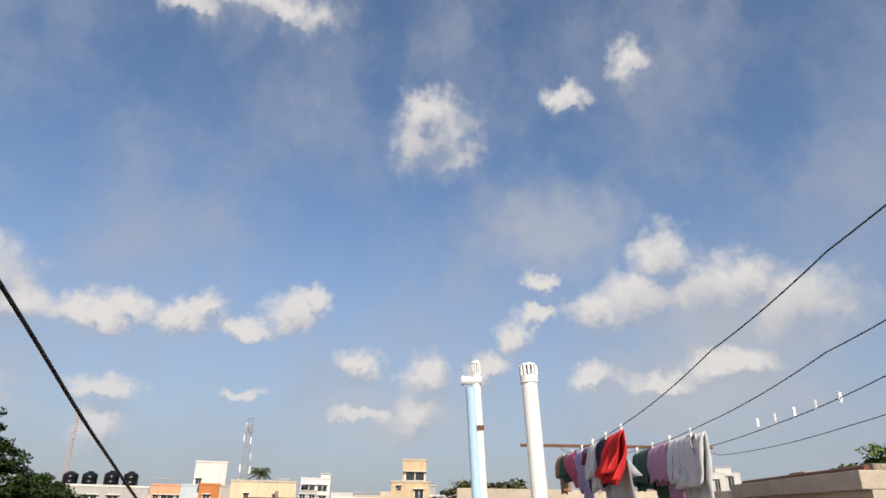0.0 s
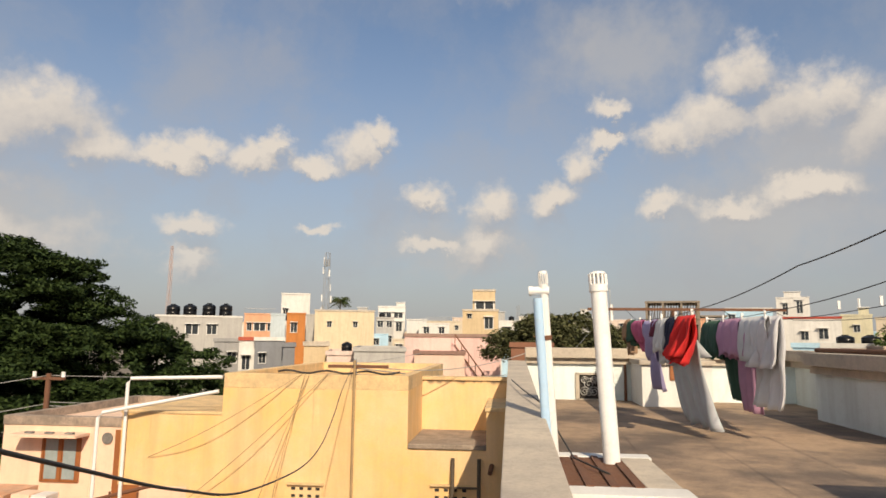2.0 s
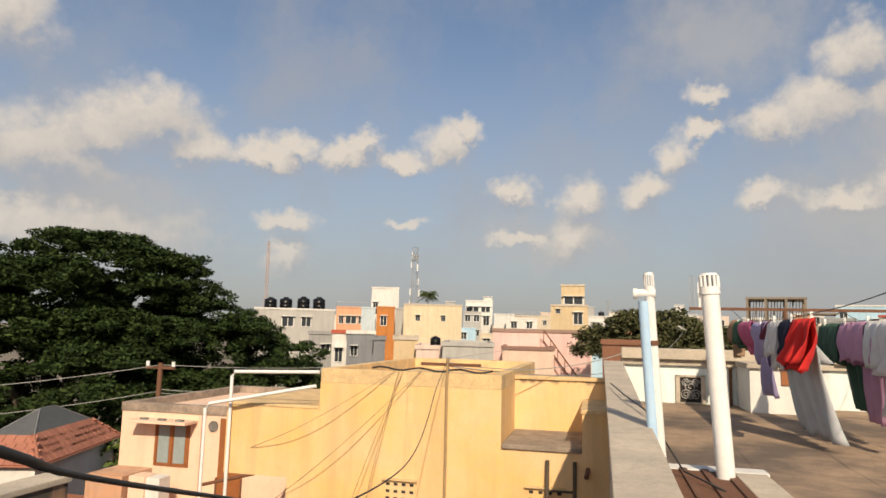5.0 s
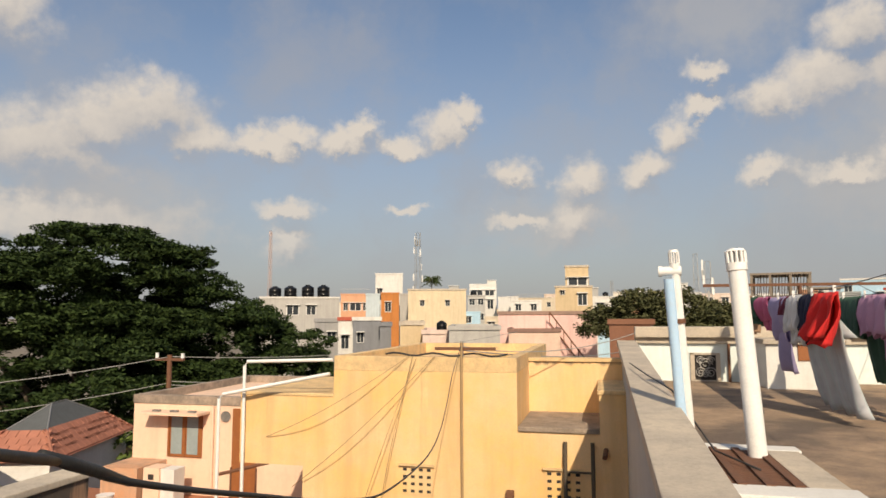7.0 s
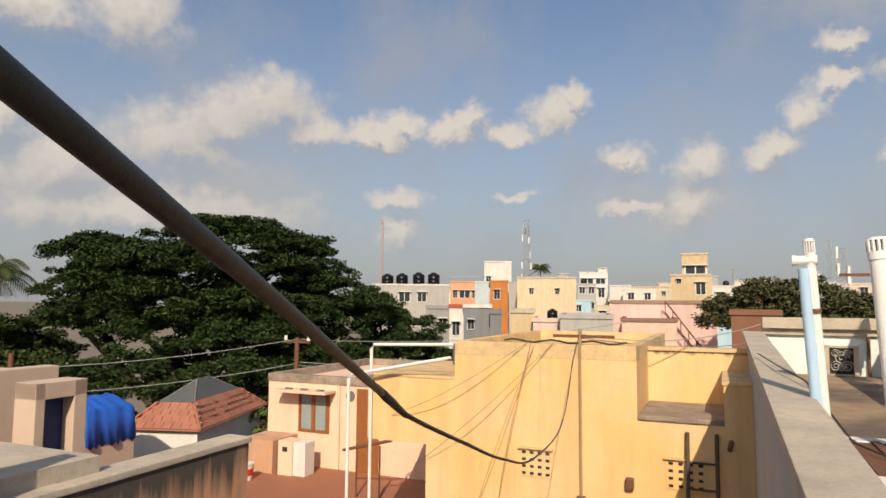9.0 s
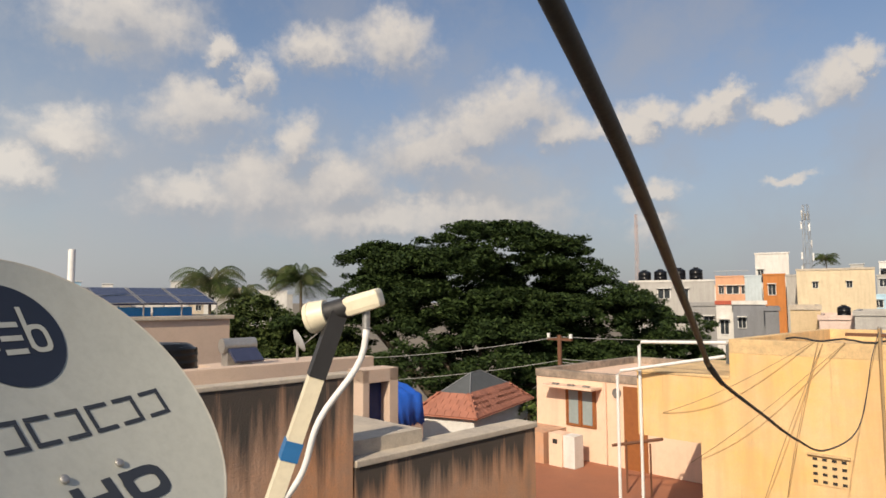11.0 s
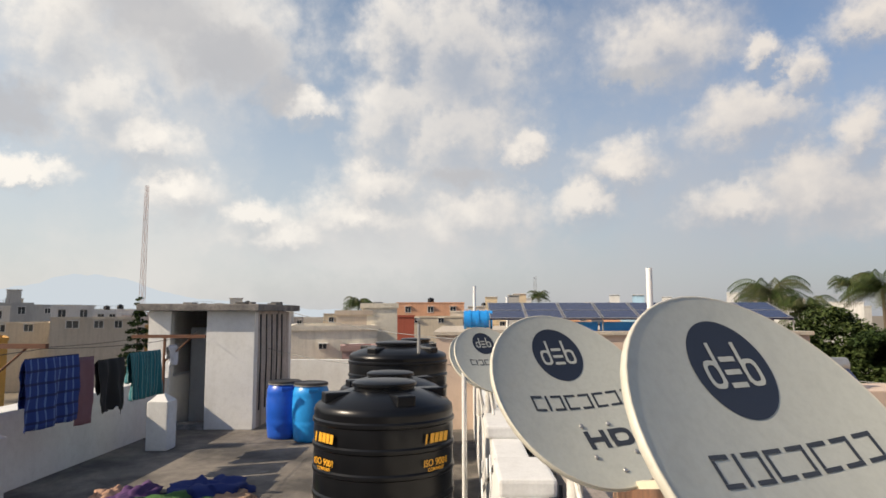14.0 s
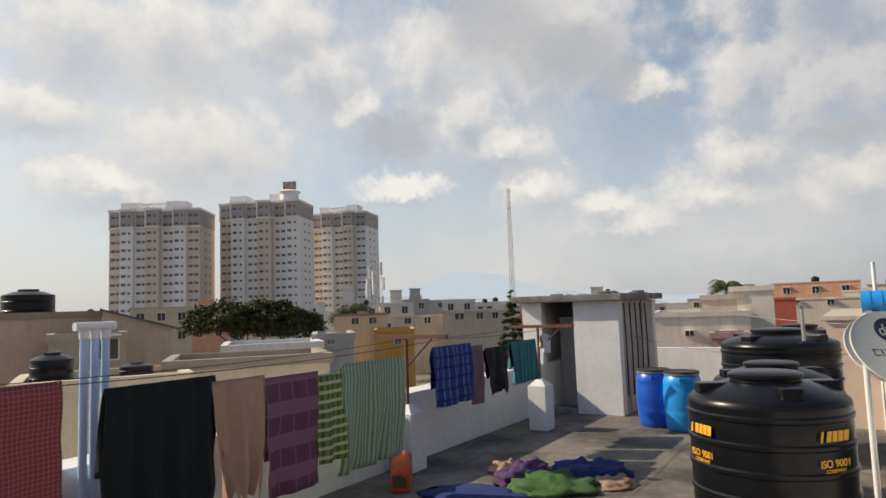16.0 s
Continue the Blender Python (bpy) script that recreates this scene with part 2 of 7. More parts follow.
def cloth(name, base, bands=(), size=0.12, weave=True):
    """Woven cotton; bands: (axis, period, duty, colour) in the garment's own metres."""
    m = bpy.data.materials.new(name)
    m.use_nodes = True
    tree = m.node_tree
    shader = tree.nodes["Principled BSDF"]
    shader.inputs["Roughness"].default_value = 0.9
    uv = tree.nodes.new("ShaderNodeUVMap")
    sep = tree.nodes.new("ShaderNodeSeparateXYZ")
    tree.links.new(uv.outputs[0], sep.inputs[0])
    grime = tree.nodes.new("ShaderNodeTexNoise")
    grime.inputs["Scale"].default_value = 9.0
    tree.links.new(uv.outputs[0], grime.inputs["Vector"])
    first = tree.nodes.new("ShaderNodeMix")
    first.data_type = "RGBA"
    tree.links.new(grime.outputs["Fac"], first.inputs[0])
    first.inputs[6].default_value, first.inputs[7].default_value = (*base, 1), (*(c * 0.72 for c in base), 1)
    out = first.outputs[2]
    for axis, period, duty, colour in bands:
        wrap = tree.nodes.new("ShaderNodeMath")
        wrap.operation = "PINGPONG"
        tree.links.new(sep.outputs[axis], wrap.inputs[0])
        wrap.inputs[1].default_value = period / 2
        cut = tree.nodes.new("ShaderNodeMath")
        cut.operation = "LESS_THAN"
        tree.links.new(wrap.outputs[0], cut.inputs[0])
        cut.inputs[1].default_value = period / 2 * duty
        soft = tree.nodes.new("ShaderNodeMath")
        soft.operation = "MULTIPLY"
        tree.links.new(cut.outputs[0], soft.inputs[0])
        soft.inputs[1].default_value = 0.75
        n = tree.nodes.new("ShaderNodeMix")
        n.data_type = "RGBA"
        tree.links.new(soft.outputs[0], n.inputs[0])
        tree.links.new(out, n.inputs[6])
        n.inputs[7].default_value = (*colour, 1)
        out = n.outputs[2]
    tree.links.new(out, shader.inputs["Base Color"])
    b = tree.nodes.new("ShaderNodeBump")
    b.inputs["Strength"].default_value, b.inputs["Distance"].default_value = 0.3, 0.01
    tree.links.new(grime.outputs["Fac"], b.inputs["Height"])
    tree.links.new(b.outputs[0], shader.inputs["Normal"])
    return m


GREY = (0.30, 0.28, 0.25)
M_WHITEWASH = material("whitewash", (0.72, 0.72, 0.70), 0.85, second=(0.55, 0.54, 0.51), scale=1.6, streak=(0.36, 0.34, 0.31), streak_amount=0.22, runs=(0.5, 0.8))
M_PALEBLUE = material("pale blue limewash", (0.74, 0.83, 0.83), 0.85, second=(0.64, 0.72, 0.72), scale=1.2, streak=(0.36, 0.38, 0.36), streak_amount=0.3)
M_CEMENT = material("cement coping", (0.56, 0.49, 0.39), 0.9, second=(0.35, 0.31, 0.27), scale=2.2, amount=0.8, bump=0.35)
M_ROOF = material("weathered terrace screed", (0.40, 0.285, 0.19), 0.9, second=(0.13, 0.10, 0.08), scale=0.75, amount=0.95, bump=0.45, contrast=(0.42, 0.60))
M_FLOOR = material("cement roof floor", (0.22, 0.195, 0.165), 0.85, second=(0.062, 0.057, 0.052), scale=0.8, amount=0.95, bump=0.4, contrast=(0.42, 0.60))
M_GREYWALL = material("grey plaster", (0.38, 0.40, 0.42), 0.85, second=(0.30, 0.31, 0.32), scale=1.5)
M_YELLOW = material("yellow ochre limewash", (0.80, 0.50, 0.19), 0.85, second=(0.78, 0.56, 0.33), scale=0.8, amount=0.8, streak=(0.50, 0.33, 0.17), streak_amount=0.5, contrast=(0.40, 0.62), mould=(1.30, 0.10, 1.0, (0.20, 0.15, 0.10)))
M_YELLOWTOP = material("worn ochre coping", (0.78, 0.55, 0.28), 0.9, second=(0.42, 0.31, 0.19), scale=4.0, amount=0.7, bump=0.4)
M_PINK = material("peach limewash", (0.80, 0.58, 0.44), 0.85, second=(0.70, 0.49, 0.36), scale=1.1, streak=(0.45, 0.34, 0.26), streak_amount=0.3)
M_PINKTOP = material("sooty peach coping", (0.42, 0.33, 0.26), 0.9, second=(0.14, 0.12, 0.10), scale=3.0, amount=0.9, bump=0.4)
M_REDFLOOR = material("red oxide terrace", (0.35, 0.14, 0.075), 0.8, second=(0.25, 0.11, 0.07), scale=1.5)
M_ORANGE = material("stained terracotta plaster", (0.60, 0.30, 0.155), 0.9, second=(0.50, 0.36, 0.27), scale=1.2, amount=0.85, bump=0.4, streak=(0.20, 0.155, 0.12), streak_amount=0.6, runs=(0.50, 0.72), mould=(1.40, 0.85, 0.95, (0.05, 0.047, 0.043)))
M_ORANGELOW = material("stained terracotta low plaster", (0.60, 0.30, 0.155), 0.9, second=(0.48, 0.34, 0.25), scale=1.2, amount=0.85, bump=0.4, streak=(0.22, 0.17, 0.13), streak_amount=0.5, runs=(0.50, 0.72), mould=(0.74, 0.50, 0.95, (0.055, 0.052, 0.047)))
M_BLACKMOULD = material("black mould on coping", (0.34, 0.32, 0.30), 0.95, second=(0.10, 0.10, 0.10), scale=4.0, amount=0.9, bump=0.4)
M_BEIGE = material("beige render", (0.58, 0.45, 0.36), 0.85, second=(0.50, 0.39, 0.31), scale=1.0)
M_PVC = material("white PVC pipe", (0.80, 0.80, 0.79), 0.35, second=(0.68, 0.68, 0.66), scale=2.5, bump=0.03)
M_BLUEPVC = material("pale blue PVC pipe", (0.36, 0.58, 0.82), 0.4, second=(0.62, 0.74, 0.85), scale=2.0, bump=0.03)
M_RUST = material("rusted iron", (0.17, 0.075, 0.04), 0.85, second=(0.09, 0.05, 0.035), scale=12.0, bump=0.4)
M_STEEL = material("galvanised steel", (0.45, 0.45, 0.44), 0.45, 0.7, second=(0.32, 0.30, 0.28), scale=14.0, bump=0.1)
# near-black that stands in for the shade inside openings, also on one hatch
M_DARK = material("painted dark of openings", (0.035, 0.032, 0.03), 0.9, bump=0.0)
M_RUBBER = material("black cable sheath", (0.018, 0.019, 0.020), 0.55, second=(0.03, 0.03, 0.03), scale=30.0, bump=0.1)
M_TANK = material("black polyethylene", (0.005, 0.0055, 0.007), 0.30, second=(0.009, 0.0095, 0.011), scale=5.0, bump=0.03)
M_TANK.node_tree.nodes["Principled BSDF"].inputs["Specular IOR Level"].default_value = 0.28
M_DISH = material("off-white enamelled steel", (0.49, 0.50, 0.44), 0.45, second=(0.42, 0.425, 0.37), scale=3.0, bump=0.03)
M_NAVY = material("navy print", (0.012, 0.018, 0.035), 0.5, second=(0.02, 0.025, 0.04), bump=0.0)
M_PRINT = material("charcoal print", (0.03, 0.035, 0.045), 0.5, second=(0.04, 0.045, 0.05), bump=0.0)
M_CREAM = material("cream plastic", (0.78, 0.72, 0.55), 0.4, second=(0.66, 0.58, 0.42), scale=12.0, bump=0.03)
M_TAPE = material("blue tape", (0.03, 0.17, 0.42), 0.45, bump=0.05)
M_BLACKPLASTIC = material("black plastic", (0.03, 0.03, 0.032), 0.5, bump=0.05)
M_DRUM = material("deep blue drum plastic", (0.012, 0.10, 0.55), 0.35, second=(0.01, 0.08, 0.42), scale=4.0, bump=0.04)
M_DRUM2 = material("bright blue drum plastic", (0.02, 0.30, 0.75), 0.35, second=(0.02, 0.24, 0.62), scale=4.0, bump=0.04)
M_AMBER = material("amber print", (0.85, 0.42, 0.03), 0.5, bump=0.0)
M_WOOD = material("varnished teak", (0.30, 0.11, 0.035), 0.5, second=(0.20, 0.07, 0.025), scale=9.0, bump=0.2)
M_GLASS = material("frosted dim glass", (0.30, 0.36, 0.37), 0.25, second=(0.20, 0.25, 0.26), scale=3.0, bump=0.02)
M_PANE = material("dark window pane", (0.035, 0.042, 0.05), 0.15, bump=0.0)
M_TILE = material("clay roof tile", (0.42, 0.17, 0.11), 0.8, second=(0.26, 0.115, 0.085), scale=5.0, bump=0.3, island=0.4)
M_SLATE = material("grey felt roof", (0.10, 0.11, 0.115), 0.8, second=(0.06, 0.065, 0.07), scale=4.0)
M_TARP = material("blue tarpaulin", (0.015, 0.11, 0.55), 0.5, second=(0.012, 0.07, 0.35), scale=5.0, bump=0.3)
M_SOLAR = material("solar cell glass", (0.035, 0.042, 0.085), 0.2, second=(0.05, 0.06, 0.11), scale=8.0, bump=0.0)
M_BARK = material("grey bark", (0.11, 0.085, 0.06), 0.95, second=(0.05, 0.04, 0.03), scale=9.0, bump=0.6)
M_LEAF = leafy("rain tree leaves", (0.012, 0.026, 0.007), (0.040, 0.066, 0.016))
M_LEAF2 = leafy("bright leaves", (0.05, 0.085, 0.02), (0.13, 0.17, 0.045))
M_LEAF4 = leafy("dark green leaves", (0.025, 0.045, 0.012), (0.075, 0.10, 0.028))
M_LEAF3 = leafy("dusty leaves", (0.05, 0.06, 0.025), (0.11, 0.11, 0.05))
M_GROUND = material("dusty ground", (0.20, 0.17, 0.13), 0.95, second=(0.12, 0.11, 0.09), scale=0.1, bump=0.2)
M_RUBBLE = material("broken screed", (0.40, 0.32, 0.25), 0.95, second=(0.20, 0.16, 0.13), scale=5.0, amount=0.9, bump=0.8)

# ---- building helpers ----
TURN = pose(0, 0, 0, 0, 0, 4.7)  # the houses round the roof stand turned by this much


def solid(bm, x0, x1, y0, y1, z0, z1, bevel=0.0):
    m = Matrix.Translation(((x0 + x1) / 2, (y0 + y1) / 2, (z0 + z1) / 2)) @ Matrix.Diagonal((abs(x1 - x0), abs(y1 - y0), abs(z1 - z0), 1))
    made = bmesh.ops.create_cube(bm, size=1, matrix=m)
    if bevel:
        edges = list({e for v in made["verts"] for e in v.link_edges})
        bmesh.ops.bevel(bm, geom=edges, offset=bevel, segments=2, affect="EDGES", profile=0.6)
    return bm


def rod(bm, a, b, r, r2=None, seg=12):
    a, b = Vector(a), Vector(b)
    m = Matrix.Translation((a + b) / 2) @ (b - a).to_track_quat("Z", "Y").to_matrix().to_4x4()
    bmesh.ops.create_cone(bm, cap_ends=True, segments=seg, radius1=r, radius2=r if r2 is None else r2, depth=(b - a).length, matrix=m)
    return bm


def hose(bm, points, r, seg=8, ends=None):
    """A round tube through the points; r may be a list."""
    pts = [Vector(p) for p in points]
    rings = []
    for k, p in enumerate(pts):
        d = (pts[min(k + 1, len(pts) - 1)] - pts[max(k - 1, 0)]).normalized()
        side = d.cross(Vector((0, 0, 1)) if abs(d.z) < 0.95 else Vector((1, 0, 0))).normalized()
        up = side.cross(d)
        rad = r[k] if isinstance(r, (list, tuple)) else r
        rings.append([bm.verts.new(p + rad * (math.cos(a) * side + math.sin(a) * up)) for a in (2 * math.pi * j / seg for j in range(seg))])
    for one, two in zip(rings, rings[1:]):
        for j in range(seg):
            bm.faces.new((one[j], one[(j + 1) % seg], two[(j + 1) % seg], two[j]))
    bm.faces.new(rings[0][::-1])
    bm.faces.new(rings[-1])
    return bm


def turned(bm, profile, seg=40, at=(0, 0)):
    """A body turned about the upright axis, from (radius, height) pairs."""
    rings = []
    for r, z in profile:
        rings.append([bm.verts.new((at[0] + r * math.cos(2 * math.pi * j / seg), at[1] + r * math.sin(2 * math.pi * j / seg), z)) for j in range(seg)])
    for one, two in zip(rings, rings[1:]):
        for j in range(seg):
            bm.faces.new((one[j], one[(j + 1) % seg], two[(j + 1) % seg], two[j]))
    bm.faces.new(rings[0][::-1])
    bm.faces.new(rings[-1])
    return bm


def mesh_of(name, bm, mat, smooth=None):
    me = bpy.data.meshes.new(name)
    bmesh.ops.recalc_face_normals(bm, faces=bm.faces[:])
    bm.to_mesh(me)
    bm.free()
    me.materials.append(mat)
    if smooth:
        me.shade_smooth() if smooth is True else me.set_sharp_from_angle(angle=radians(smooth))
        for p in me.polygons:
            p.use_smooth = True
        if smooth is not True:
            me.set_sharp_from_angle(angle=radians(smooth))
    return me


def part(name, bm, mat, parent, label="", smooth=None, m=None):
    ob = new(name, bm if isinstance(bm, bpy.types.Mesh) else mesh_of(name, bm, mat, smooth))
    ob.parent = parent
    if m is not None:
        ob.matrix_basis = m
    return tagged(ob, label=label)


def thing(name, label, category, m, group="", kind=""):
    ob = new(name)
    ob.empty_display_size = 0.1
    ob.matrix_world = m
    return tagged(ob, label, category, group, kind)


def single(name, bm, mat, label, category, m=None, group="", kind="", smooth=None):
    ob = new(name, mesh_of(name, bm, mat, smooth))
    if m is not None:
        ob.matrix_world = m
    return tagged(ob, label, category, group, kind)


def here(x, y, z, rz=0.0):
    return TURN @ pose(x, y, z, 0, 0, rz)


B = bmesh.new
# ---- ground and distance ----
G = -7.2
bm = B()
bmesh.ops.create_circle(bm, cap_ends=True, segments=96, radius=4200, matrix=Matrix.Translation((0, 0, G)))
single("ground", bm, M_GROUND, "dusty earth ground between the houses", "ground", kind="structure")


def hill_range():
    m = bpy.data.materials.new("self-lit haze on hills")
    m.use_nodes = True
    # Emission gives the hills the even glow of distant haze, whatever the sun.
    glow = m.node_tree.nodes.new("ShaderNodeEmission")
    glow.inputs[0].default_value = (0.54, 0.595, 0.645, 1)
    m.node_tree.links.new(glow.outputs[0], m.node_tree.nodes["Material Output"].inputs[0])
    bm = B()
    top, low = [], []
    for k in range(121):
        az = radians(96 + k * 0.45)
        peak = 46 * math.exp(-((k - 62) / 11) ** 2) + 30 * math.exp(-((k - 80) / 16) ** 2) + 22 * math.exp(-((k - 40) / 18) ** 2)
        h = (peak + 6 * noise.noise((k * 0.17, 0, 0)) + 3 * noise.noise((k * 0.6, 3, 0))) * 3.6
        x, y = -3600 * math.sin(az), 3600 * math.cos(az)
        top.append(bm.verts.new((x * 1.05, y * 1.05, max(h, 2))))
        low.append(bm.verts.new((x, y, G - 1)))
    for k in range(120):
        bm.faces.new((low[k], low[k + 1], top[k + 1], top[k]))
    single("backdrop", bm, m, "self-lit backdrop of hazy blue hills on the horizon", "hills", kind="structure")


hill_range()

# ---- the roof that the camera stands on ----
FLOOR_BODY = B()
solid(FLOOR_BODY, -16.2, 0.2, -6.2, -0.14, G, -0.004)
solid(FLOOR_BODY, 0.2, 7.0, -6.2, 2.2, G, -0.004)
single("wall_south_house", FLOOR_BODY, M_WHITEWASH, "whitewashed body of the house under the roof", "wall", TURN, kind="structure")
bm = B()
solid(bm, -16.0, 0.3, -6.0, -0.3, -0.002, 0.02)
solid(bm, 0.3, 6.8, -6.0, 2.0, -0.002, 0.02)
single("floor", bm, M_FLOOR, "stained cement roof terrace floor with damp patches", "floor", TURN, kind="structure")
bm = B()
solid(bm, -16.0, -0.7, -0.36, -0.14, 0.0, 1.08, 0.012)
single("wall_north", bm, M_WHITEWASH, "whitewashed roof parapet carrying the dish stands", "parapet", TURN, kind="structure")
bm = B()
solid(bm, -16.0, 2.0, -6.1, -5.72, 0.0, 0.92, 0.015)
single("wall_south", bm, M_WHITEWASH, "long whitewashed roof parapet with grey damp marks", "parapet", TURN, kind="structure")
bm = B()
solid(bm, 0.17, 6.6, 1.80, 2.098, 0.0, 1.265, 0.012)
single("wall_ledge", bm, M_BLACKMOULD, "grey weathered parapet between the two roofs", "parapet", TURN, kind="structure")
bm = B()
solid(bm, -16.2, -16.0, -6.2, -0.14, 0.0, 0.92)
single("wall_west", bm, M_WHITEWASH, "whitewashed end parapet of the roof", "parapet", TURN, kind="structure")
# unseen block added to shade the next roof, supposed stair tower of this house
bm = B()
solid(bm, 3.3, 6.5, -2.2, 1.8, 0.02, 3.35)
single("wall_stair_tower", bm, M_WHITEWASH, "plain unseen block behind the camera, added to shade the next roof", "wall", TURN, kind="structure")

# low upstands and blocks along the parapet
for x, w in ((-2.2, 0.5), (-3.7, 0.55), (-5.3, 0.6)):
    bm = solid(B(), x - w / 2, x + w / 2, -0.40, -0.10, 1.078, 1.17, 0.02)
    single("parapet_block", bm, M_WHITEWASH, "rough whitewashed masonry block on the parapet", "block", TURN, "blocks on the parapet")


def pillar(x, y, h):
    t = thing("wash_line_post", "whitewashed pillar with a rusty iron T-post", "clothes post", here(x, y, 0.02), "clothes posts")
    bm = solid(B(), -0.16, 0.16, -0.16, 0.16, 0, h, 0.02)
    bmesh.ops.create_cone(bm, cap_ends=True, segments=4, radius1=0.2, radius2=0.06, depth=0.1, matrix=Matrix.Translation((0, 0, h + 0.045)) @ pose(0, 0, 0, 0, 0, 45))
    part("pillar", bm, M_WHITEWASH, t)
    part("post", rod(B(), (0, 0, h), (0, 0, 1.66), 0.022), M_RUST, t)
    part("crossbar", solid(B(), -0.03, 0.03, -0.5, 0.62, 1.64, 1.69), M_RUST, t)
    part("brace", rod(B(), (0, 0.4, 1.64), (0, 0.02, 1.3), 0.012), M_RUST, t)


pillar(-6.75, -5.5, 0.72)
pillar(-9.85, -5.05, 0.72)
pillar(-1.2, -5.4, 0.72)


def wash_line(points, label="thin wire clothes line", group="clothes lines"):
    pts = []
    for a, b in zip(points, points[1:]):
        a, b = Vector(a), Vector(b)
        sag = (b - a).length * 0.012
        for k in range(12):
            s = k / 12
            p = a.lerp(b, s)
            p.z -= sag * 4 * s * (1 - s)
            pts.append(p)
    pts.append(Vector(points[-1]))
    single("clothes_line", hose(B(), pts, 0.004, 6), M_RUBBER, label, "clothes line", TURN, group, smooth=True)


wash_line([(-1.2, -4.9, 1.66), (-6.75, -4.9, 1.66), (-10.05, -4.9, 1.66), (-11.5, -5.2, 1.75)])
wash_line([(-1.2, -5.4, 1.66), (-6.75, -5.5, 1.66), (-10.05, -5.5, 1.66)])


def garment(name, label, category, mat, m, width, front, back, flare=0.0, sway=0.0, swell=0.05, folds=3.0, seed=1, group="hanging washing", ragged=0.0, taper=0.0, slant=0.0):
    """Cloth folded over a line that runs along x: a front and a back flap, billowing, with real folds."""
    rnd = random.Random(seed)
    cols, rows_f, rows_b = 26, 16, 9
    bm = B()
    uv = bm.loops.layers.uv.new("UVMap")
    ph = [rnd.uniform(0, 6.28) for _ in range(4)]
    stations = [(-1, k / rows_b) for k in range(rows_b, 0, -1)] + [(1, k / rows_f) for k in range(rows_f + 1)]
    grid, flat = [], []
    for side, s in stations:
        drop = (front if side > 0 else back) * s
        row, frow = [], []
        for c in range(cols + 1):
            u = c / cols - 0.5
            depth = drop * (1 + ragged * (noise.noise((c * 0.4 + seed, side, 0)) + 0.4 * noise.noise((c * 1.7, seed, 0))))
            wide = width * (1 + flare * s - taper * s * s)
            amp = swell * (0.25 + s)
            wave = amp * (0.6 * math.sin(folds * 6.28 * u + ph[0] + 1.2 * s) + 0.4 * math.sin(folds * 11.1 * u + ph[1] - 2.0 * s)) + amp * 0.5 * noise.noise((u * 4, s * 3, seed))
            y = -side * (0.012 + 0.02 * min(1, s * 4)) + wave + sway * s * s
            row.append(bm.verts.new((u * wide + slant * s * drop + 0.02 * noise.noise((s * 5, seed, side)), y, -depth)))
            frow.append((u * width, side * drop))
        grid.append(row)
        flat.append(frow)
    for i in range(len(grid) - 1):
        for c in range(cols):
            f = bm.faces.new((grid[i][c], grid[i][c + 1], grid[i + 1][c + 1], grid[i + 1][c]))
            for loop, q in zip(f.loops, (flat[i][c], flat[i][c + 1], flat[i + 1][c + 1], flat[i + 1][c])):
                loop[uv].uv = q
    ob = single(name, bm, mat, label, category, m, group, smooth=True)
    mod = ob.modifiers.new("thickness", "SOLIDIFY")
    mod.thickness = 0.004
    return ob


C_RED = cloth("brick red check cotton", (0.30, 0.055, 0.06), ((0, 0.03, 0.15, (0.42, 0.16, 0.16)), (1, 0.03, 0.15, (0.42, 0.16, 0.16))))
C_DARK = cloth("dark flowered cotton", (0.004, 0.009, 0.008))
C_PEACH = cloth("peach fringed shawl", (0.50, 0.30, 0.20))
C_PLUM = cloth("plum banded towel", (0.14, 0.05, 0.09), ((1, 0.28, 0.45, (0.24, 0.12, 0.17)), (0, 0.16, 0.12, (0.22, 0.10, 0.15))))
C_CHECK = cloth("green check towel", (0.20, 0.24, 0.035), ((0, 0.075, 0.4, (0.03, 0.06, 0.015)), (1, 0.085, 0.35, (0.55, 0.58, 0.40))))
C_STRIPE = cloth("green and white striped sheet", (0.46, 0.52, 0.42), ((0, 0.05, 0.45, (0.07, 0.16, 0.06)), (0, 0.017, 0.3, (0.16, 0.24, 0.10))))
C_BLUE = cloth("blue plaid lungi", (0.015, 0.045, 0.22), ((0, 0.12, 0.2, (0.12, 0.20, 0.42)), (1, 0.13, 0.2, (0.006, 0.012, 0.05))))
C_MAUVE = cloth("dull mauve cotton", (0.19, 0.10, 0.12))
C_BLACK = cloth("black cotton", (0.012, 0.014, 0.016))
C_TEAL = cloth("teal striped towel", (0.02, 0.16, 0.19), ((0, 0.10, 0.3, (0.008, 0.05, 0.06)), (0, 0.05, 0.12, (0.20, 0.36, 0.36))))
C_WHITE = cloth("white cotton", (0.62, 0.63, 0.66))
C_GREYW = cloth("pale grey cotton", (0.46, 0.48, 0.52), ((0, 0.05, 0.3, (0.40, 0.46, 0.48)),))
C_LILAC = cloth("lilac towel", (0.34, 0.30, 0.52))
C_PINK = cloth("pink cotton", (0.50, 0.12, 0.26))
C_ROSE = cloth("rose pink cotton", (0.50, 0.28, 0.42))
C_SCARLET = cloth("scarlet shirt cotton", (0.62, 0.02, 0.02))
C_NAVY = cloth("navy cotton", (0.012, 0.016, 0.045))
C_GREEN = cloth("bottle green cotton", (0.045, 0.11, 0.075))
C_MAROON = cloth("maroon cotton", (0.13, 0.02, 0.045))
C_TAN = cloth("tan cotton", (0.34, 0.22, 0.14))

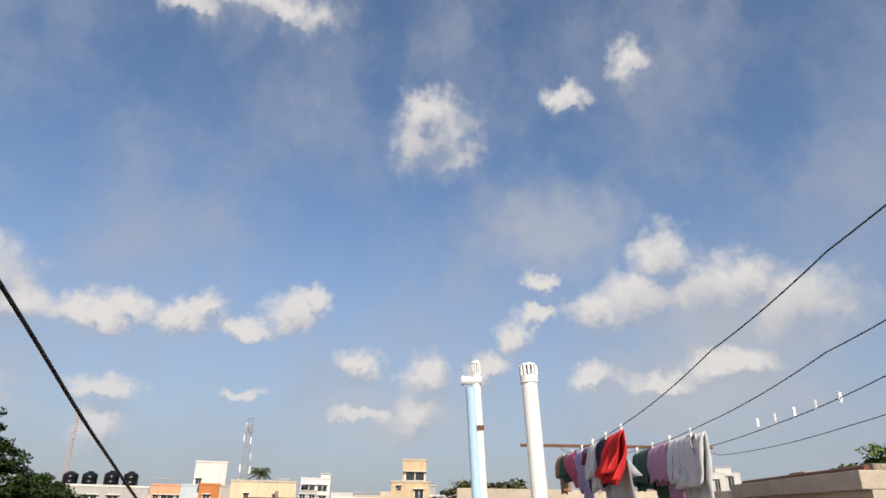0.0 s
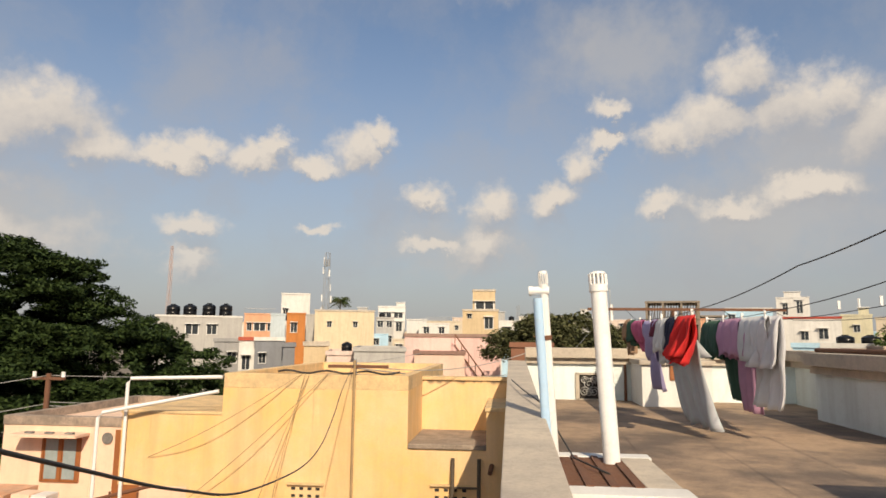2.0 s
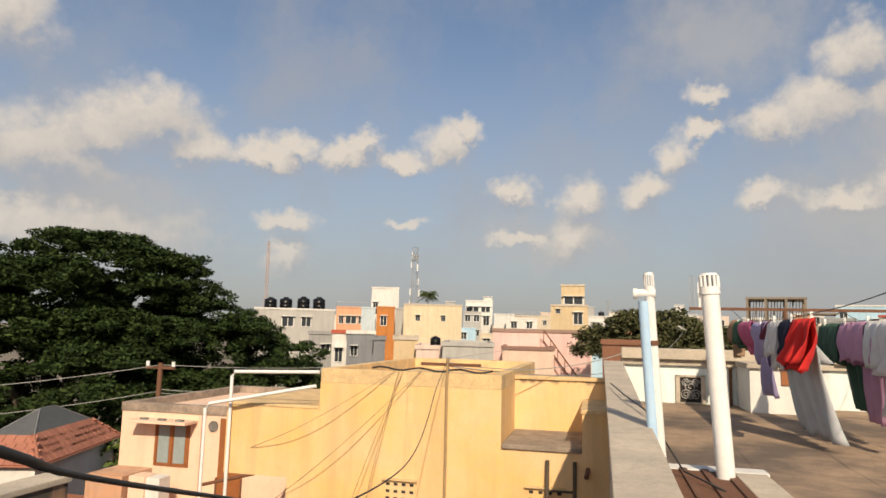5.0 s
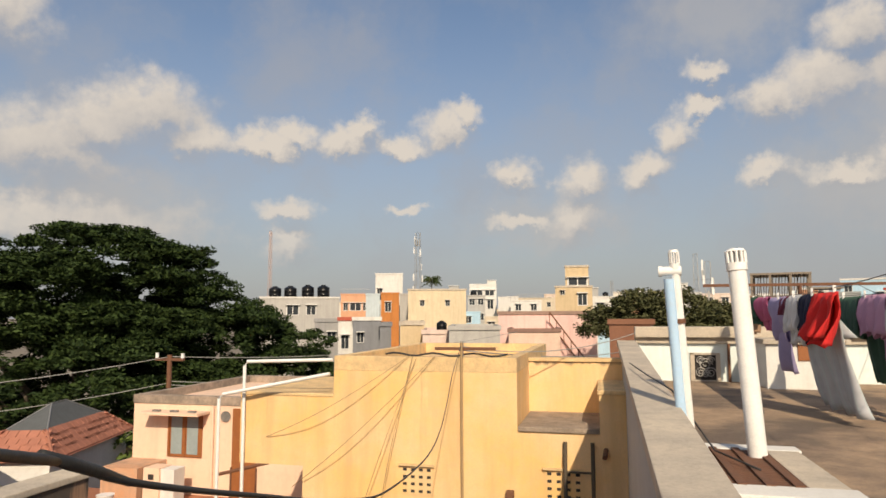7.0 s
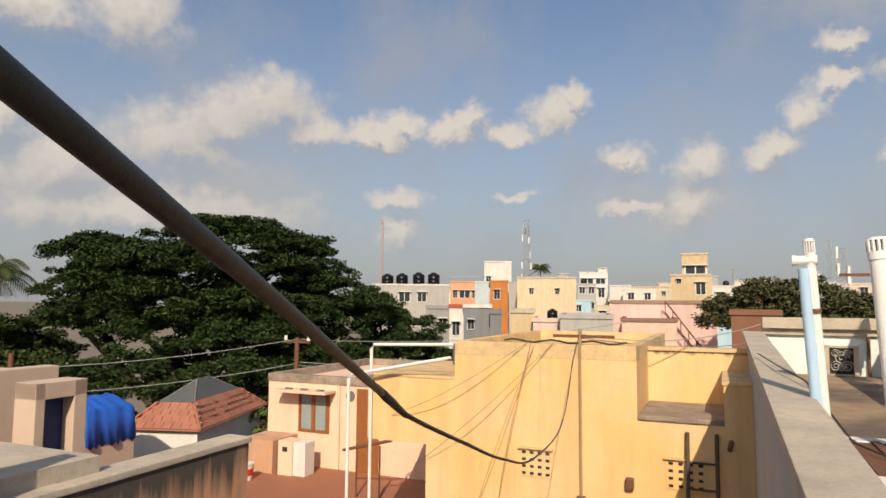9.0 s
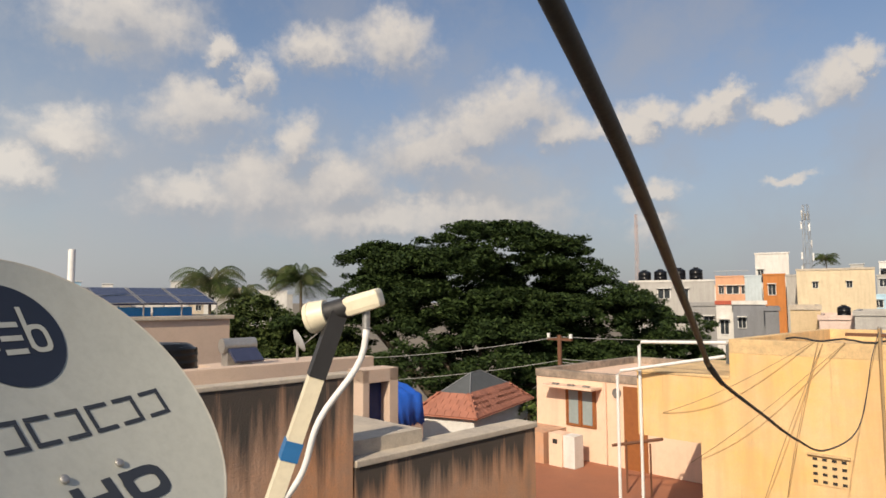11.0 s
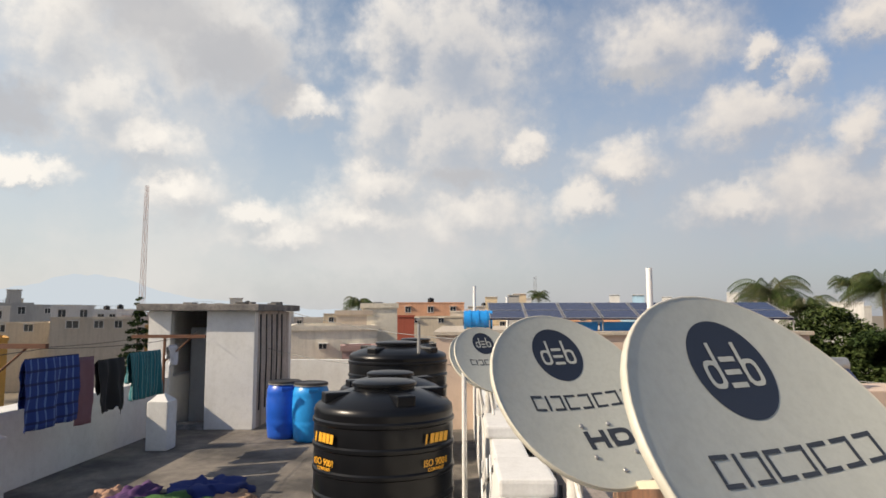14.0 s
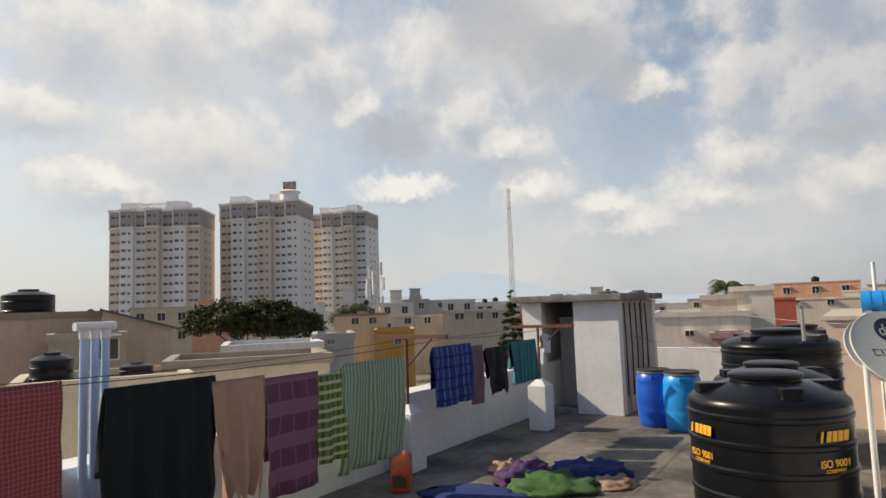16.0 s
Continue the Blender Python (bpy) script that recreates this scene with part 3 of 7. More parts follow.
S = -4.9
for x, w, z, fd, bk, name, label, mat, kw in (
    (-1.66, 0.95, 1.65, 1.15, 0.5, "bedsheet", "brick red checked cotton sheet drying on a line", C_RED, dict(folds=2, swell=0.04)),
    (-2.86, 0.90, 1.57, 1.2, 0.6, "sari", "dark green flowered sari drying on a line", C_DARK, dict(folds=4, swell=0.05)),
    (-3.54, 0.54, 1.52, 0.95, 0.55, "shawl", "peach shawl with a ragged fringe on a line", C_PEACH, dict(folds=2, swell=0.06, taper=0.35, ragged=0.22)),
    (-4.14, 0.66, 1.49, 1.02, 0.7, "towel", "plum banded bath towel hung over a line", C_PLUM, dict(folds=1.5, swell=0.03)),
    (-4.65, 0.40, 1.45, 0.82, 0.5, "towel", "green checked towel hung over a line", C_CHECK, dict(folds=1.2, swell=0.03)),
    (-5.32, 1.05, 1.52, 1.08, 0.5, "bedsheet", "green and white striped sheet over two lines", C_STRIPE, dict(folds=2.5, swell=0.045, sway=0.1)),
    (-6.87, 0.91, 1.57, 0.72, 0.5, "lungi", "blue plaid lungi hung over a line", C_BLUE, dict(folds=2, swell=0.04)),
    (-7.5, 0.32, 1.53, 0.76, 0.4, "towel", "narrow mauve towel on a line", C_MAUVE, dict(folds=1, swell=0.03)),
    (-8.05, 0.6, 1.47, 0.62, 0.4, "trousers", "black trousers hung over a line", C_BLACK, dict(folds=1.6, swell=0.05, ragged=0.15)),
    (-8.92, 0.88, 1.51, 0.62, 0.4, "towel", "teal striped towel hung over a line", C_TEAL, dict(folds=3, swell=0.05)),
    (-9.75, 0.3, 1.56, 0.3, 0.2, "cloth", "small white cloth on a line", C_WHITE, dict(folds=1, swell=0.03)),
):
    garment(name, label, "washing", mat, here(x, S, z, 180), w, fd, bk, seed=int(-x * 10), **kw)


# ---- stair housing at the end of the roof ----
def stair_housing():
    t = thing("stair_housing", "white stair head room with open doorway and sooty roof", "roof shed", here(-11.5, -4.2, 0.02))
    part("front_wall", solid(B(), -0.2, 0, -0.86, 0, 0, 2.06, 0.01), M_WHITEWASH, t)
    part("side_wall", solid(B(), -2.3, -0.2, -0.2, 0, 0, 2.06), M_STAINED, t, "grey wall with black damp runs")
    part("back_wall", solid(B(), -2.5, -2.3, -1.9, 0, 0, 2.06), M_WHITEWASH, t)
    part("jamb", solid(B(), -0.18, 0, -1.9, -1.5, 0, 2.06, 0.01), M_WHITEWASH, t)
    part("far_wall", solid(B(), -2.3, -0.18, -1.9, -1.72, 0, 2.06), M_WHITEWASH, t)
    part("door", solid(B(), -0.95, -0.9, -1.5, -0.9, 0, 1.75), M_GREYWALL, t, "grey steel door standing open inside")
    part("threshold", solid(B(), -0.25, 0.05, -1.5, -0.86, 0, 0.09, 0.01), M_BLACKMOULD, t)
    bm = B()
    solid(bm, -2.75, 0.18, -2.05, 0.12, 2.06, 2.19, 0.02)
    for v in bm.verts:
        v.co.z += 0.02 * noise.noise(v.co * 3)
    part("roof_slab", bm, M_SOOT, t, "weathered concrete slab black with mould")
    rnd = random.Random(4)
    for k in range(9):
        x, y = rnd.uniform(-2.5, 0.05), rnd.uniform(-1.9, 0.0)
        part("rubble", solid(B(), x, x + rnd.uniform(0.1, 0.3), y, y + rnd.uniform(0.06, 0.2), 2.185, 2.185 + rnd.uniform(0.02, 0.07), 0.005), M_SOOT, t)
    bm = B()
    for k in range(5):
        hose(bm, [(-0.3 - 0.35 * k, 0.012, 2.0), (-0.32 - 0.35 * k, 0.02, 1.2), (-0.3 - 0.35 * k, 0.012, 0.3)], 0.012, 6)
    part("cable", bm, M_RUBBER, t, smooth=True)


M_STAINED = material("damp-stained plaster", (0.50, 0.46, 0.42), 0.9, second=(0.30, 0.26, 0.23), scale=1.4, amount=0.9, bump=0.3, streak=(0.06, 0.055, 0.05), streak_amount=0.9)
M_SOOT = material("mouldy concrete slab", (0.28, 0.26, 0.24), 0.95, second=(0.06, 0.06, 0.06), scale=2.5, amount=0.95, bump=0.6)
stair_housing()


# ---- water drums and tanks ----
def drum(x, y, mat, label):
    t = thing("water_drum", label, "water drum", here(x, y, 0.02), "plastic water drums")
    prof = [(0.24, 0.0), (0.262, 0.02), (0.272, 0.10), (0.285, 0.24), (0.29, 0.28), (0.283, 0.31), (0.29, 0.34), (0.293, 0.5), (0.29, 0.66), (0.283, 0.69), (0.29, 0.72), (0.28, 0.78), (0.255, 0.85), (0.24, 0.865)]
    part("body", turned(B(), prof, 36), mat, t, smooth=50)
    part("lid", turned(B(), [(0.25, 0.866), (0.268, 0.87), (0.268, 0.905), (0.25, 0.915), (0.235, 0.905)], 36), M_BLACKPLASTIC, t, "black screw lid", smooth=50)
    part("clamp_ring", turned(B(), [(0.262, 0.858), (0.275, 0.862), (0.275, 0.876), (0.262, 0.88)], 36), M_STEEL, t, smooth=50)
    for a in (20, 200):
        ca, sa = math.cos(radians(a)), math.sin(radians(a))
        part("grip", solid(B(), -0.03, 0.03, -0.08, 0.08, -0.03, 0.03, 0.012), mat, t, m=pose(0.262 * ca, 0.262 * sa, 0.80, 0, 0, a))


drum(-10.85, -3.47, M_DRUM, "deep blue plastic water drum with a black lid")
drum(-10.6, -2.98, M_DRUM2, "bright blue plastic water drum with a black lid")


def letters(text, size, mat, parent, m, name="lettering", bold=0.0, shear=0.0):
    cu = bpy.data.curves.new(name, "FONT")
    cu.body, cu.size, cu.extrude, cu.align_x, cu.offset, cu.shear = text, size, 0.0008, "CENTER", bold, shear
    cu.materials.append(mat)
    ob = new(name, cu)
    ob.parent, ob.matrix_basis = parent, m
    return ob


def tank(x, y, z, r, h, label, turn=0.0, prints=True, plinth=0.0):
    """A ribbed rotation-moulded tank with a stepped shoulder, four filler lugs and a screw lid."""
    t = thing("water_tank", label, "water tank", here(x, y, z, turn), "black roof tanks")
    prof = [(r * 0.97, 0.0), (r, 0.02)]
    ribs = 6
    body = h * 0.85
    for k in range(ribs):
        b = body * (k + 0.5) / ribs
        prof += [(r, b - 0.07), (r * 0.995, b - 0.025), (r * 1.018, b - 0.012), (r * 1.018, b + 0.012), (r * 0.995, b + 0.025), (r, b + 0.07)]
    prof += [(r, body - 0.02), (r * 0.985, body + 0.012), (r * 0.94, body + 0.035), (r * 0.74, body + 0.085), (r * 0.54, h * 0.945), (r * 0.50, h * 0.95)]
    part("body", turned(B(), prof, 56), M_TANK, t, smooth=40)
    part("neck", turned(B(), [(r * 0.44, h * 0.94), (r * 0.44, h * 0.965), (r * 0.40, h * 0.967)], 40), M_TANK, t, smooth=40)
    part("lid", turned(B(), [(r * 0.46, h * 0.967), (r * 0.47, h * 0.972), (r * 0.47, h * 0.99), (r * 0.42, h), (r * 0.2, h + 0.012), (0.01, h + 0.015)], 40), M_TANK, t, smooth=40)
    for k in range(4):
        a = 90 * k + 20
        lug = solid(B(), r * 0.48, r * 0.90, -0.075, 0.075, body - 0.01, h * 0.945, 0.015)
        part("lug", lug, M_TANK, t, m=pose(0, 0, 0, 0, 0, a))
    if prints:
        for k, a in enumerate((-52, 44)):
            face = pose(0, 0, 0, 0, 0, a)
            # the maker's mark as plain slanted blocks
            bm = B()
            for j in range(5):
                solid(bm, -0.12 + j * 0.05, -0.12 + j * 0.05 + (0.018 if j == 0 else 0.04), -0.002, 0.002, 0, 0.07)
            for v in bm.verts:
                v.co.x += v.co.z * 0.18
            zz = body * 4.5 / 6 + body / 12 - 0.045
            part("printed_mark", bm, M_AMBER, t, "amber printed block mark", m=face @ pose(0, -r - 0.010, zz, 0, 0, 0))
            zz -= body / 6
            letters("ISO 9001", 0.07, M_AMBER, t, face @ pose(0, -r - 0.008, zz + 0.018, 90, 0, 0), "printed_line", 0.0008)
            letters("COMPANY", 0.036, M_AMBER, t, face @ pose(0, -r - 0.008, zz - 0.02, 90, 0, 0), "printed_line", 0.0004)
    return t


for (x, y, d) in ((-5.42, -1.21, 0.15), (-7.3, -1.36, 0.14), (-9.5, -1.48, 0.35)):
    bm = solid(B(), -0.66, 0.66, -0.62, 0.62, 0, d, 0.015)
    single("plinth", bm, M_CEMENT, "low cement plinth under a water tank", "plinth", here(x, y, 0.02), "tank plinths")
tank(-5.42, -1.21, 0.17, 0.56, 1.30, "ribbed black water tank with amber printing on a plinth", turn=96)
tank(-7.3, -1.36, 0.16, 0.55, 1.22, "ribbed black water tank on a cement plinth", turn=100, prints=False)
tank(-9.5, -1.48, 0.37, 0.70, 1.25, "large black water tank on a cement plinth", turn=40, prints=False)
tank(-13.6, -1.5, 0.02, 0.66, 1.5, "large black water tank standing on the roof", turn=40, prints=False)

# pipework at the tanks
t = thing("tank_pipework", "grey and white water pipes beside the roof tanks", "pipes", here(-6.4, -0.55, 0.02))
part("riser", rod(B(), (0, 0, 0), (0, 0, 1.75), 0.024), M_PVC, t, "white riser pipe", smooth=40)
part("overflow", hose(B(), [(-2.6, -0.6, 1.25), (-2.6, -0.6, 1.86), (-2.5, -0.6, 1.92), (-2.3, -0.6, 1.92)], 0.022, 10), M_STEEL, t, smooth=40)

# two black cables and a white cord hung on the parapet
single("cable", hose(B(), [(-4.1, -0.38, 1.1), (-4.25, -0.5, 0.8), (-4.4, -0.48, 0.55), (-4.6, -0.5, 0.1), (-4.8, -0.7, 0.03)], 0.011, 8), M_RUBBER, "loose black cable hanging inside the parapet", "cable", TURN, smooth=True)
for k, dx in enumerate((0, 0.06, 0.13)):
    pts = [(-3.9 - dx + 0.08 * math.sin(j * 0.9 + k), -0.42 - 0.02 * k, 1.16 - j * 0.06 + 0.03 * math.cos(j * 1.7 + k)) for j in range(10)]
    single("cord", hose(B(), pts, 0.006, 6), M_PVC, "loose white cord draped over the parapet", "cord", TURN, "white cords", smooth=True)

# ---- heap of washing on the floor ----
def heap(x, y, rx, ry, h, mat, label, seed):
    bm = B()
    bmesh.ops.create_uvsphere(bm, u_segments=40, v_segments=20, radius=1)
    for v in bm.verts:
        n = 0.30 * noise.noise((v.co.x * 2.2 + seed, v.co.y * 2.2, v.co.z * 2 + seed)) + 0.16 * noise.noise((v.co.x * 6, v.co.y * 6 + seed, v.co.z * 6))
        s = 1 + n
        v.co = Vector((v.co.x * rx * s, v.co.y * ry * s, max(0.0, v.co.z) * h * (1 + 2.2 * n)))
    bm.loops.layers.uv.new("UVMap")
    single("washing_heap", bm, mat, label, "washing", here(x, y, 0.024), "washing spread on the floor", smooth=True)


heap(-7.10, -4.10, 0.55, 0.22, 0.13, C_PURPLE := cloth("purple cotton", (0.09, 0.035, 0.13)), "crumpled purple cloth lying on the roof floor", 3)
heap(-7.46, -3.42, 0.42, 0.48, 0.14, C_ROYAL := cloth("royal blue cotton", (0.012, 0.03, 0.16)), "crumpled blue cloth lying on the roof floor", 5)
heap(-6.76, -3.58, 0.42, 0.5, 0.13, C_GRASS := cloth("green flowered cotton", (0.012, 0.06, 0.012), ((0, 0.06, 0.2, (0.05, 0.13, 0.03)),)), "crumpled green flowered cloth on the roof floor", 7)
heap(-7.30, -4.45, 0.3, 0.16, 0.08, C_PEACH, "small peach cloth lying on the roof floor", 9)
heap(-7.15, -3.02, 0.3, 0.25, 0.07, C_TAN, "small tan cloth lying on the roof floor", 11)
heap(-6.05, -4.15, 0.45, 0.6, 0.02, C_ROYAL, "flat blue cloth spread on the roof floor", 13)


def rice_bag(x, y):
    t = thing("plastic_bag", "red and orange printed plastic sack standing on the floor", "sack", here(x, y, 0.02, 30))
    bm = B()
    solid(bm, -0.15, 0.15, -0.11, 0.11, 0, 0.42, 0.05)
    bmesh.ops.subdivide_edges(bm, edges=bm.edges[:], cuts=3, use_grid_fill=True)
    for v in bm.verts:
        s = 1 - 0.45 * max(0, v.co.z - 0.25) / 0.2
        v.co.x, v.co.y = v.co.x * s, v.co.y * s
        v.co += Vector((noise.noise(v.co * 9), noise.noise(v.co * 9 + Vector((5, 0, 0))), 0)) * 0.02
    part("body", bm, material("orange printed plastic", (0.62, 0.16, 0.03), 0.35, second=(0.55, 0.03, 0.02), scale=7.0, amount=1.0), t, smooth=True)
    part("flap", solid(B(), -0.30, -0.14, -0.1, 0.1, 0.0, 0.36, 0.03), material("red plastic film", (0.60, 0.03, 0.02), 0.3), t, "red plastic flap")
    part("printed_band", solid(B(), 0.151, 0.154, -0.08, 0.08, 0.06, 0.2), material("dark print", (0.10, 0.05, 0.03), 0.5), t)


rice_bag(-5.95, -5.05)

# vent pipes standing beyond the south parapet
t = thing("vent_pipes", "three pale blue PVC vent pipes with a shared cross pipe", "vent pipe", here(-2.76, -5.62, 0.02))
for k in range(3):
    part("pipe", rod(B(), (-0.085 + 0.085 * k, 0, 0), (-0.085 + 0.085 * k, 0, 1.92), 0.031, seg=20), M_BLUEPVC, t, smooth=40)
    part("collar", rod(B(), (-0.085 + 0.085 * k, 0, 1.87), (-0.085 + 0.085 * k, 0, 1.94), 0.038, seg=20), M_PVC, t, smooth=40)
part("cross_pipe", rod(B(), (-0.16, 0, 1.965), (0.16, 0, 1.965), 0.033, seg=20), M_PVC, t, "white cross pipe", smooth=40)

# ---- satellite dishes along the parapet ----
def laid_on(bm, x, y, lift):
    """Moves a flat mark to (x, y) on the reflector and bends it to the bowl."""
    for v in bm.verts:
        v.co = Vector((v.co.x + x, v.co.y + y, depth_at(v.co.x + x, v.co.y + y) + lift))
    return bm


def disc(bm, r, rings=6, seg=48):
    prev = [bm.verts.new((0, 0, 0))]
    for i in range(1, rings + 1):
        row = [bm.verts.new((r * i / rings * math.cos(2 * math.pi * j / seg), r * i / rings * math.sin(2 * math.pi * j / seg), 0)) for j in range(seg)]
        for j in range(seg):
            bm.faces.new((prev[0], row[j], row[(j + 1) % seg]) if i == 1 else (prev[j], row[j], row[(j + 1) % seg], prev[(j + 1) % seg]))
        prev = row
    return bm


def strip(bm, x0, x1, y0, y1, n=5):
    a = [bm.verts.new((x0, y0 + (y1 - y0) * k / n, 0)) for k in range(n + 1)]
    b = [bm.verts.new((x1, y0 + (y1 - y0) * k / n, 0)) for k in range(n + 1)]
    for k in range(n):
        bm.faces.new((a[k], b[k], b[k + 1], a[k + 1]))
    return bm


def dish_prints(t, w):
    """Front markings, drawn as plain shapes that follow the bowl."""
    part("round_mark", laid_on(disc(B(), 0.107), 0.004, 0.183, 0.0010), M_NAVY, t, "round navy mark")
    for k, x in enumerate((-0.050, 0.004, 0.058)):
        bm = B()
        if k == 1:
            for y in (-0.040, -0.012, 0.016):
                strip(bm, -0.022, 0.022, y, y + 0.011, 2)
        else:
            ring(bm, 0, -0.010, 0.023, 0.030, 0.010)
        if k != 1:
            strip(bm, 0.013 if k == 0 else -0.023, 0.023 if k == 0 else -0.013, -0.03, 0.058)
        part("emblem_bar", laid_on(bm, x, 0.183, 0.0020), M_DISH, t, "pale emblem stroke")
    for k in range(8):
        bm = B()
        if k == 1:
            strip(bm, -0.005, 0.005, -0.03, 0.03)
        else:
            strip(bm, -0.024, 0.024, 0.021, 0.030, 2)
            strip(bm, -0.024, 0.024, -0.030, -0.021, 2)
            side = -1 if k in (0, 3, 5) else 1
            strip(bm, side * 0.024, side * 0.015, -0.0205, 0.0205)
        part("name_bar", laid_on(bm, (-0.172, -0.130, -0.086, -0.026, 0.036, 0.098, 0.160, 0.224)[k], -0.010, 0.0010), M_PRINT, t, "dark printed name block")
    # the two block capitals HD, bent to the bowl
    bm = B()
    for x0, x1, y0, y1 in ((0.0, 0.020, 0.0, 0.070), (0.066, 0.086, 0.0, 0.070)):
        strip(bm, x0, x1, y0, y1)
    for k in range(4):
        strip(bm, 0.0195 + 0.0117 * k, 0.0195 + 0.0117 * (k + 1), 0.026, 0.045, 2)
    part("printed_capital", laid_on(bm, -0.045, -0.196, 0.0012), M_PRINT, t, "dark printed capital H")
    bm = B()
    ring(bm, 0.043, 0.035, 0.046, 0.035, 0.019)
    strip(bm, 0.0, 0.020, 0.0, 0.070)
    part("printed_capital", laid_on(bm, 0.058, -0.196, 0.0012), M_PRINT, t, "dark printed capital D")
    for x, y in ((-0.04, -0.105), (0.075, -0.107), (-0.05, -0.225), (0.12, -0.225), (0.03, -0.285)):
        bm = B()
        bmesh.ops.create_uvsphere(bm, u_segments=10, v_segments=6, radius=0.009, matrix=Matrix.Diagonal((1, 1, 0.45, 1)))
        part("bolt", bm, M_STEEL, t, m=pose(x, y, depth_at(x, y) + 0.003), smooth=True)


def ring(bm, x, y, rx, ry, thick):
    """A flat rounded frame, a plain mark."""
    n = 20

    def point(a, rx, ry):
        c, s = math.cos(a), math.sin(a)
        k = (abs(c) ** 3.2 + abs(s) ** 3.2) ** (-1 / 3.2)
        return (x + rx * c * k, y + ry * s * k, 0)

    outer = [bm.verts.new(point(2 * math.pi * j / n, rx, ry)) for j in range(n)]
    inner = [bm.verts.new(point(2 * math.pi * j / n, rx - thick, ry - thick)) for j in range(n)]
    for j in range(n):
        bm.faces.new((outer[j], outer[(j + 1) % n], inner[(j + 1) % n], inner[j]))


DW, DH, BOWL = 0.334, 0.343, 0.036


def depth_at(x, y):
    return -BOWL * (1 - (x / DW) ** 2 - (y / DH) ** 2)


def satellite_dish(centre, label, lnb=True, stand=None, prints=True):
    face = Vector((0.641, 0.434, 0.633)).normalized()
    right = Vector((0, 0, 1)).cross(face).normalized()
    up = face.cross(right)
    m = Matrix((right, up, face)).transposed().to_4x4()
    m.translation = centre
    t = thing("satellite_dish", label, "satellite dish", m, "row of satellite dishes")
    bm = B()
    rings, seg = 14, 56
    front = [[bm.verts.new((0, 0, depth_at(0, 0)))]]
    for i in range(1, rings + 1):
        s = i / rings
        front.append([bm.verts.new((DW * s * math.cos(2 * math.pi * j / seg), DH * s * math.sin(2 * math.pi * j / seg), -BOWL * (1 - s * s))) for j in range(seg)])
    for j in range(seg):
        bm.faces.new((front[0][0], front[1][j], front[1][(j + 1) % seg]))
    for a, b in zip(front[1:], front[2:]):
        for j in range(seg):
            bm.faces.new((a[j], b[j], b[(j + 1) % seg], a[(j + 1) % seg]))
    part("reflector", bm, M_DISH, t, "off-white reflector", smooth=True)
    # rolled rim and the grey back of the bowl
    bm = B()
    prof = [(0.0, 0.0), (0.003, 0.002), (0.006, 0.0), (0.007, -0.007), (0.006, -0.016), (0.002, -0.018)]
    loops = []
    for j in range(seg):
        a = 2 * math.pi * j / seg
        loops.append([bm.verts.new(((DW + o) * math.cos(a), (DH + o) * math.sin(a), z)) for o, z in prof])
    for j in range(seg):
        one, two = loops[j], loops[(j + 1) % seg]
        for k in range(len(prof) - 1):
            bm.faces.new((one[k], two[k], two[k + 1], one[k + 1]))
    part("rim", bm, M_DISHRIM, t, "cream rolled rim", smooth=True)
    bm = B()
    back = [[bm.verts.new((0, 0, -BOWL - 0.004))]]
    for i in range(1, rings + 1):
        s = i / rings
        back.append([bm.verts.new(((DW + 0.004) * s * math.cos(2 * math.pi * j / seg), (DH + 0.004) * s * math.sin(2 * math.pi * j / seg), -0.004 - (BOWL) * (1 - s * s))) for j in range(seg)])
    for j in range(seg):
        bm.faces.new((back[0][0], back[1][j], back[1][(j + 1) % seg]))
    for a, b in zip(back[1:], back[2:]):
        for j in range(seg):
            bm.faces.new((a[j], b[j], b[(j + 1) % seg], a[(j + 1) % seg]))
    part("back_shell", bm, M_STEEL, t, smooth=True)
    if prints:
        dish_prints(t, DW)
    part("back_bracket", solid(B(), -0.06, 0.06, -0.16, 0.04, -0.13, -0.05, 0.01), M_STEEL, t)
    inv = m.inverted()
    foot = inv @ Vector(stand)
    knee = Vector((0, -0.06, -0.11))
    top = Vector(stand)
    knee_w = m @ knee
    mast = [inv @ Vector((knee_w.x, knee_w.y, stand[2])), knee + (inv.to_3x3() @ Vector((0, 0, 0.04)))]
    part("mast", rod(B(), mast[0], mast[1], 0.028, seg=16), M_STANDPAINT, t, "white painted mast", smooth=40)
    for dx, dy in ((0.20, 0.05), (-0.20, 0.05), (0.0, 0.0)):
        w = Vector((knee_w.x + dx, knee_w.y + dy, stand[2] + 0.01))
        part("stay", rod(B(), inv @ w, inv @ Vector((knee_w.x, knee_w.y, stand[2] + 0.30)), 0.011, seg=8), M_STANDPAINT, t)
    if lnb:
        tip = inv @ Vector(lnb)
        start = tip + inv.to_3x3() @ Vector((-0.077, -0.109, -0.397))
        arm = B()
        d = (tip - start)
        rod(arm, start, start + d * 0.86, 0.0165, seg=4)
        rod(arm, start + d * 0.02, Vector((0.06, -DH * 0.97, -0.02)), 0.0165, seg=4)
        part("feed_arm", arm, M_CREAM, t, "cream square feed arm")
        part("arm_clamp", rod(B(), start + d * 0.74, start + d * 0.99, 0.0185, seg=4), M_BLACKPLASTIC, t, "black plastic clamp")
        a = part("tape", rod(B(), start + d * 0.43, start + d * 0.50, 0.0190, seg=4), M_TAPE, t, "blue insulating tape")
        look_in = (Vector((0, 0.05, -BOWL)) - tip).normalized()
        head = part("feed_horn", rod(B(), tip + look_in * 0.020, tip + look_in * 0.046, 0.0215, 0.0250, 28), M_CREAM, t, "cream feed horn", smooth=40)
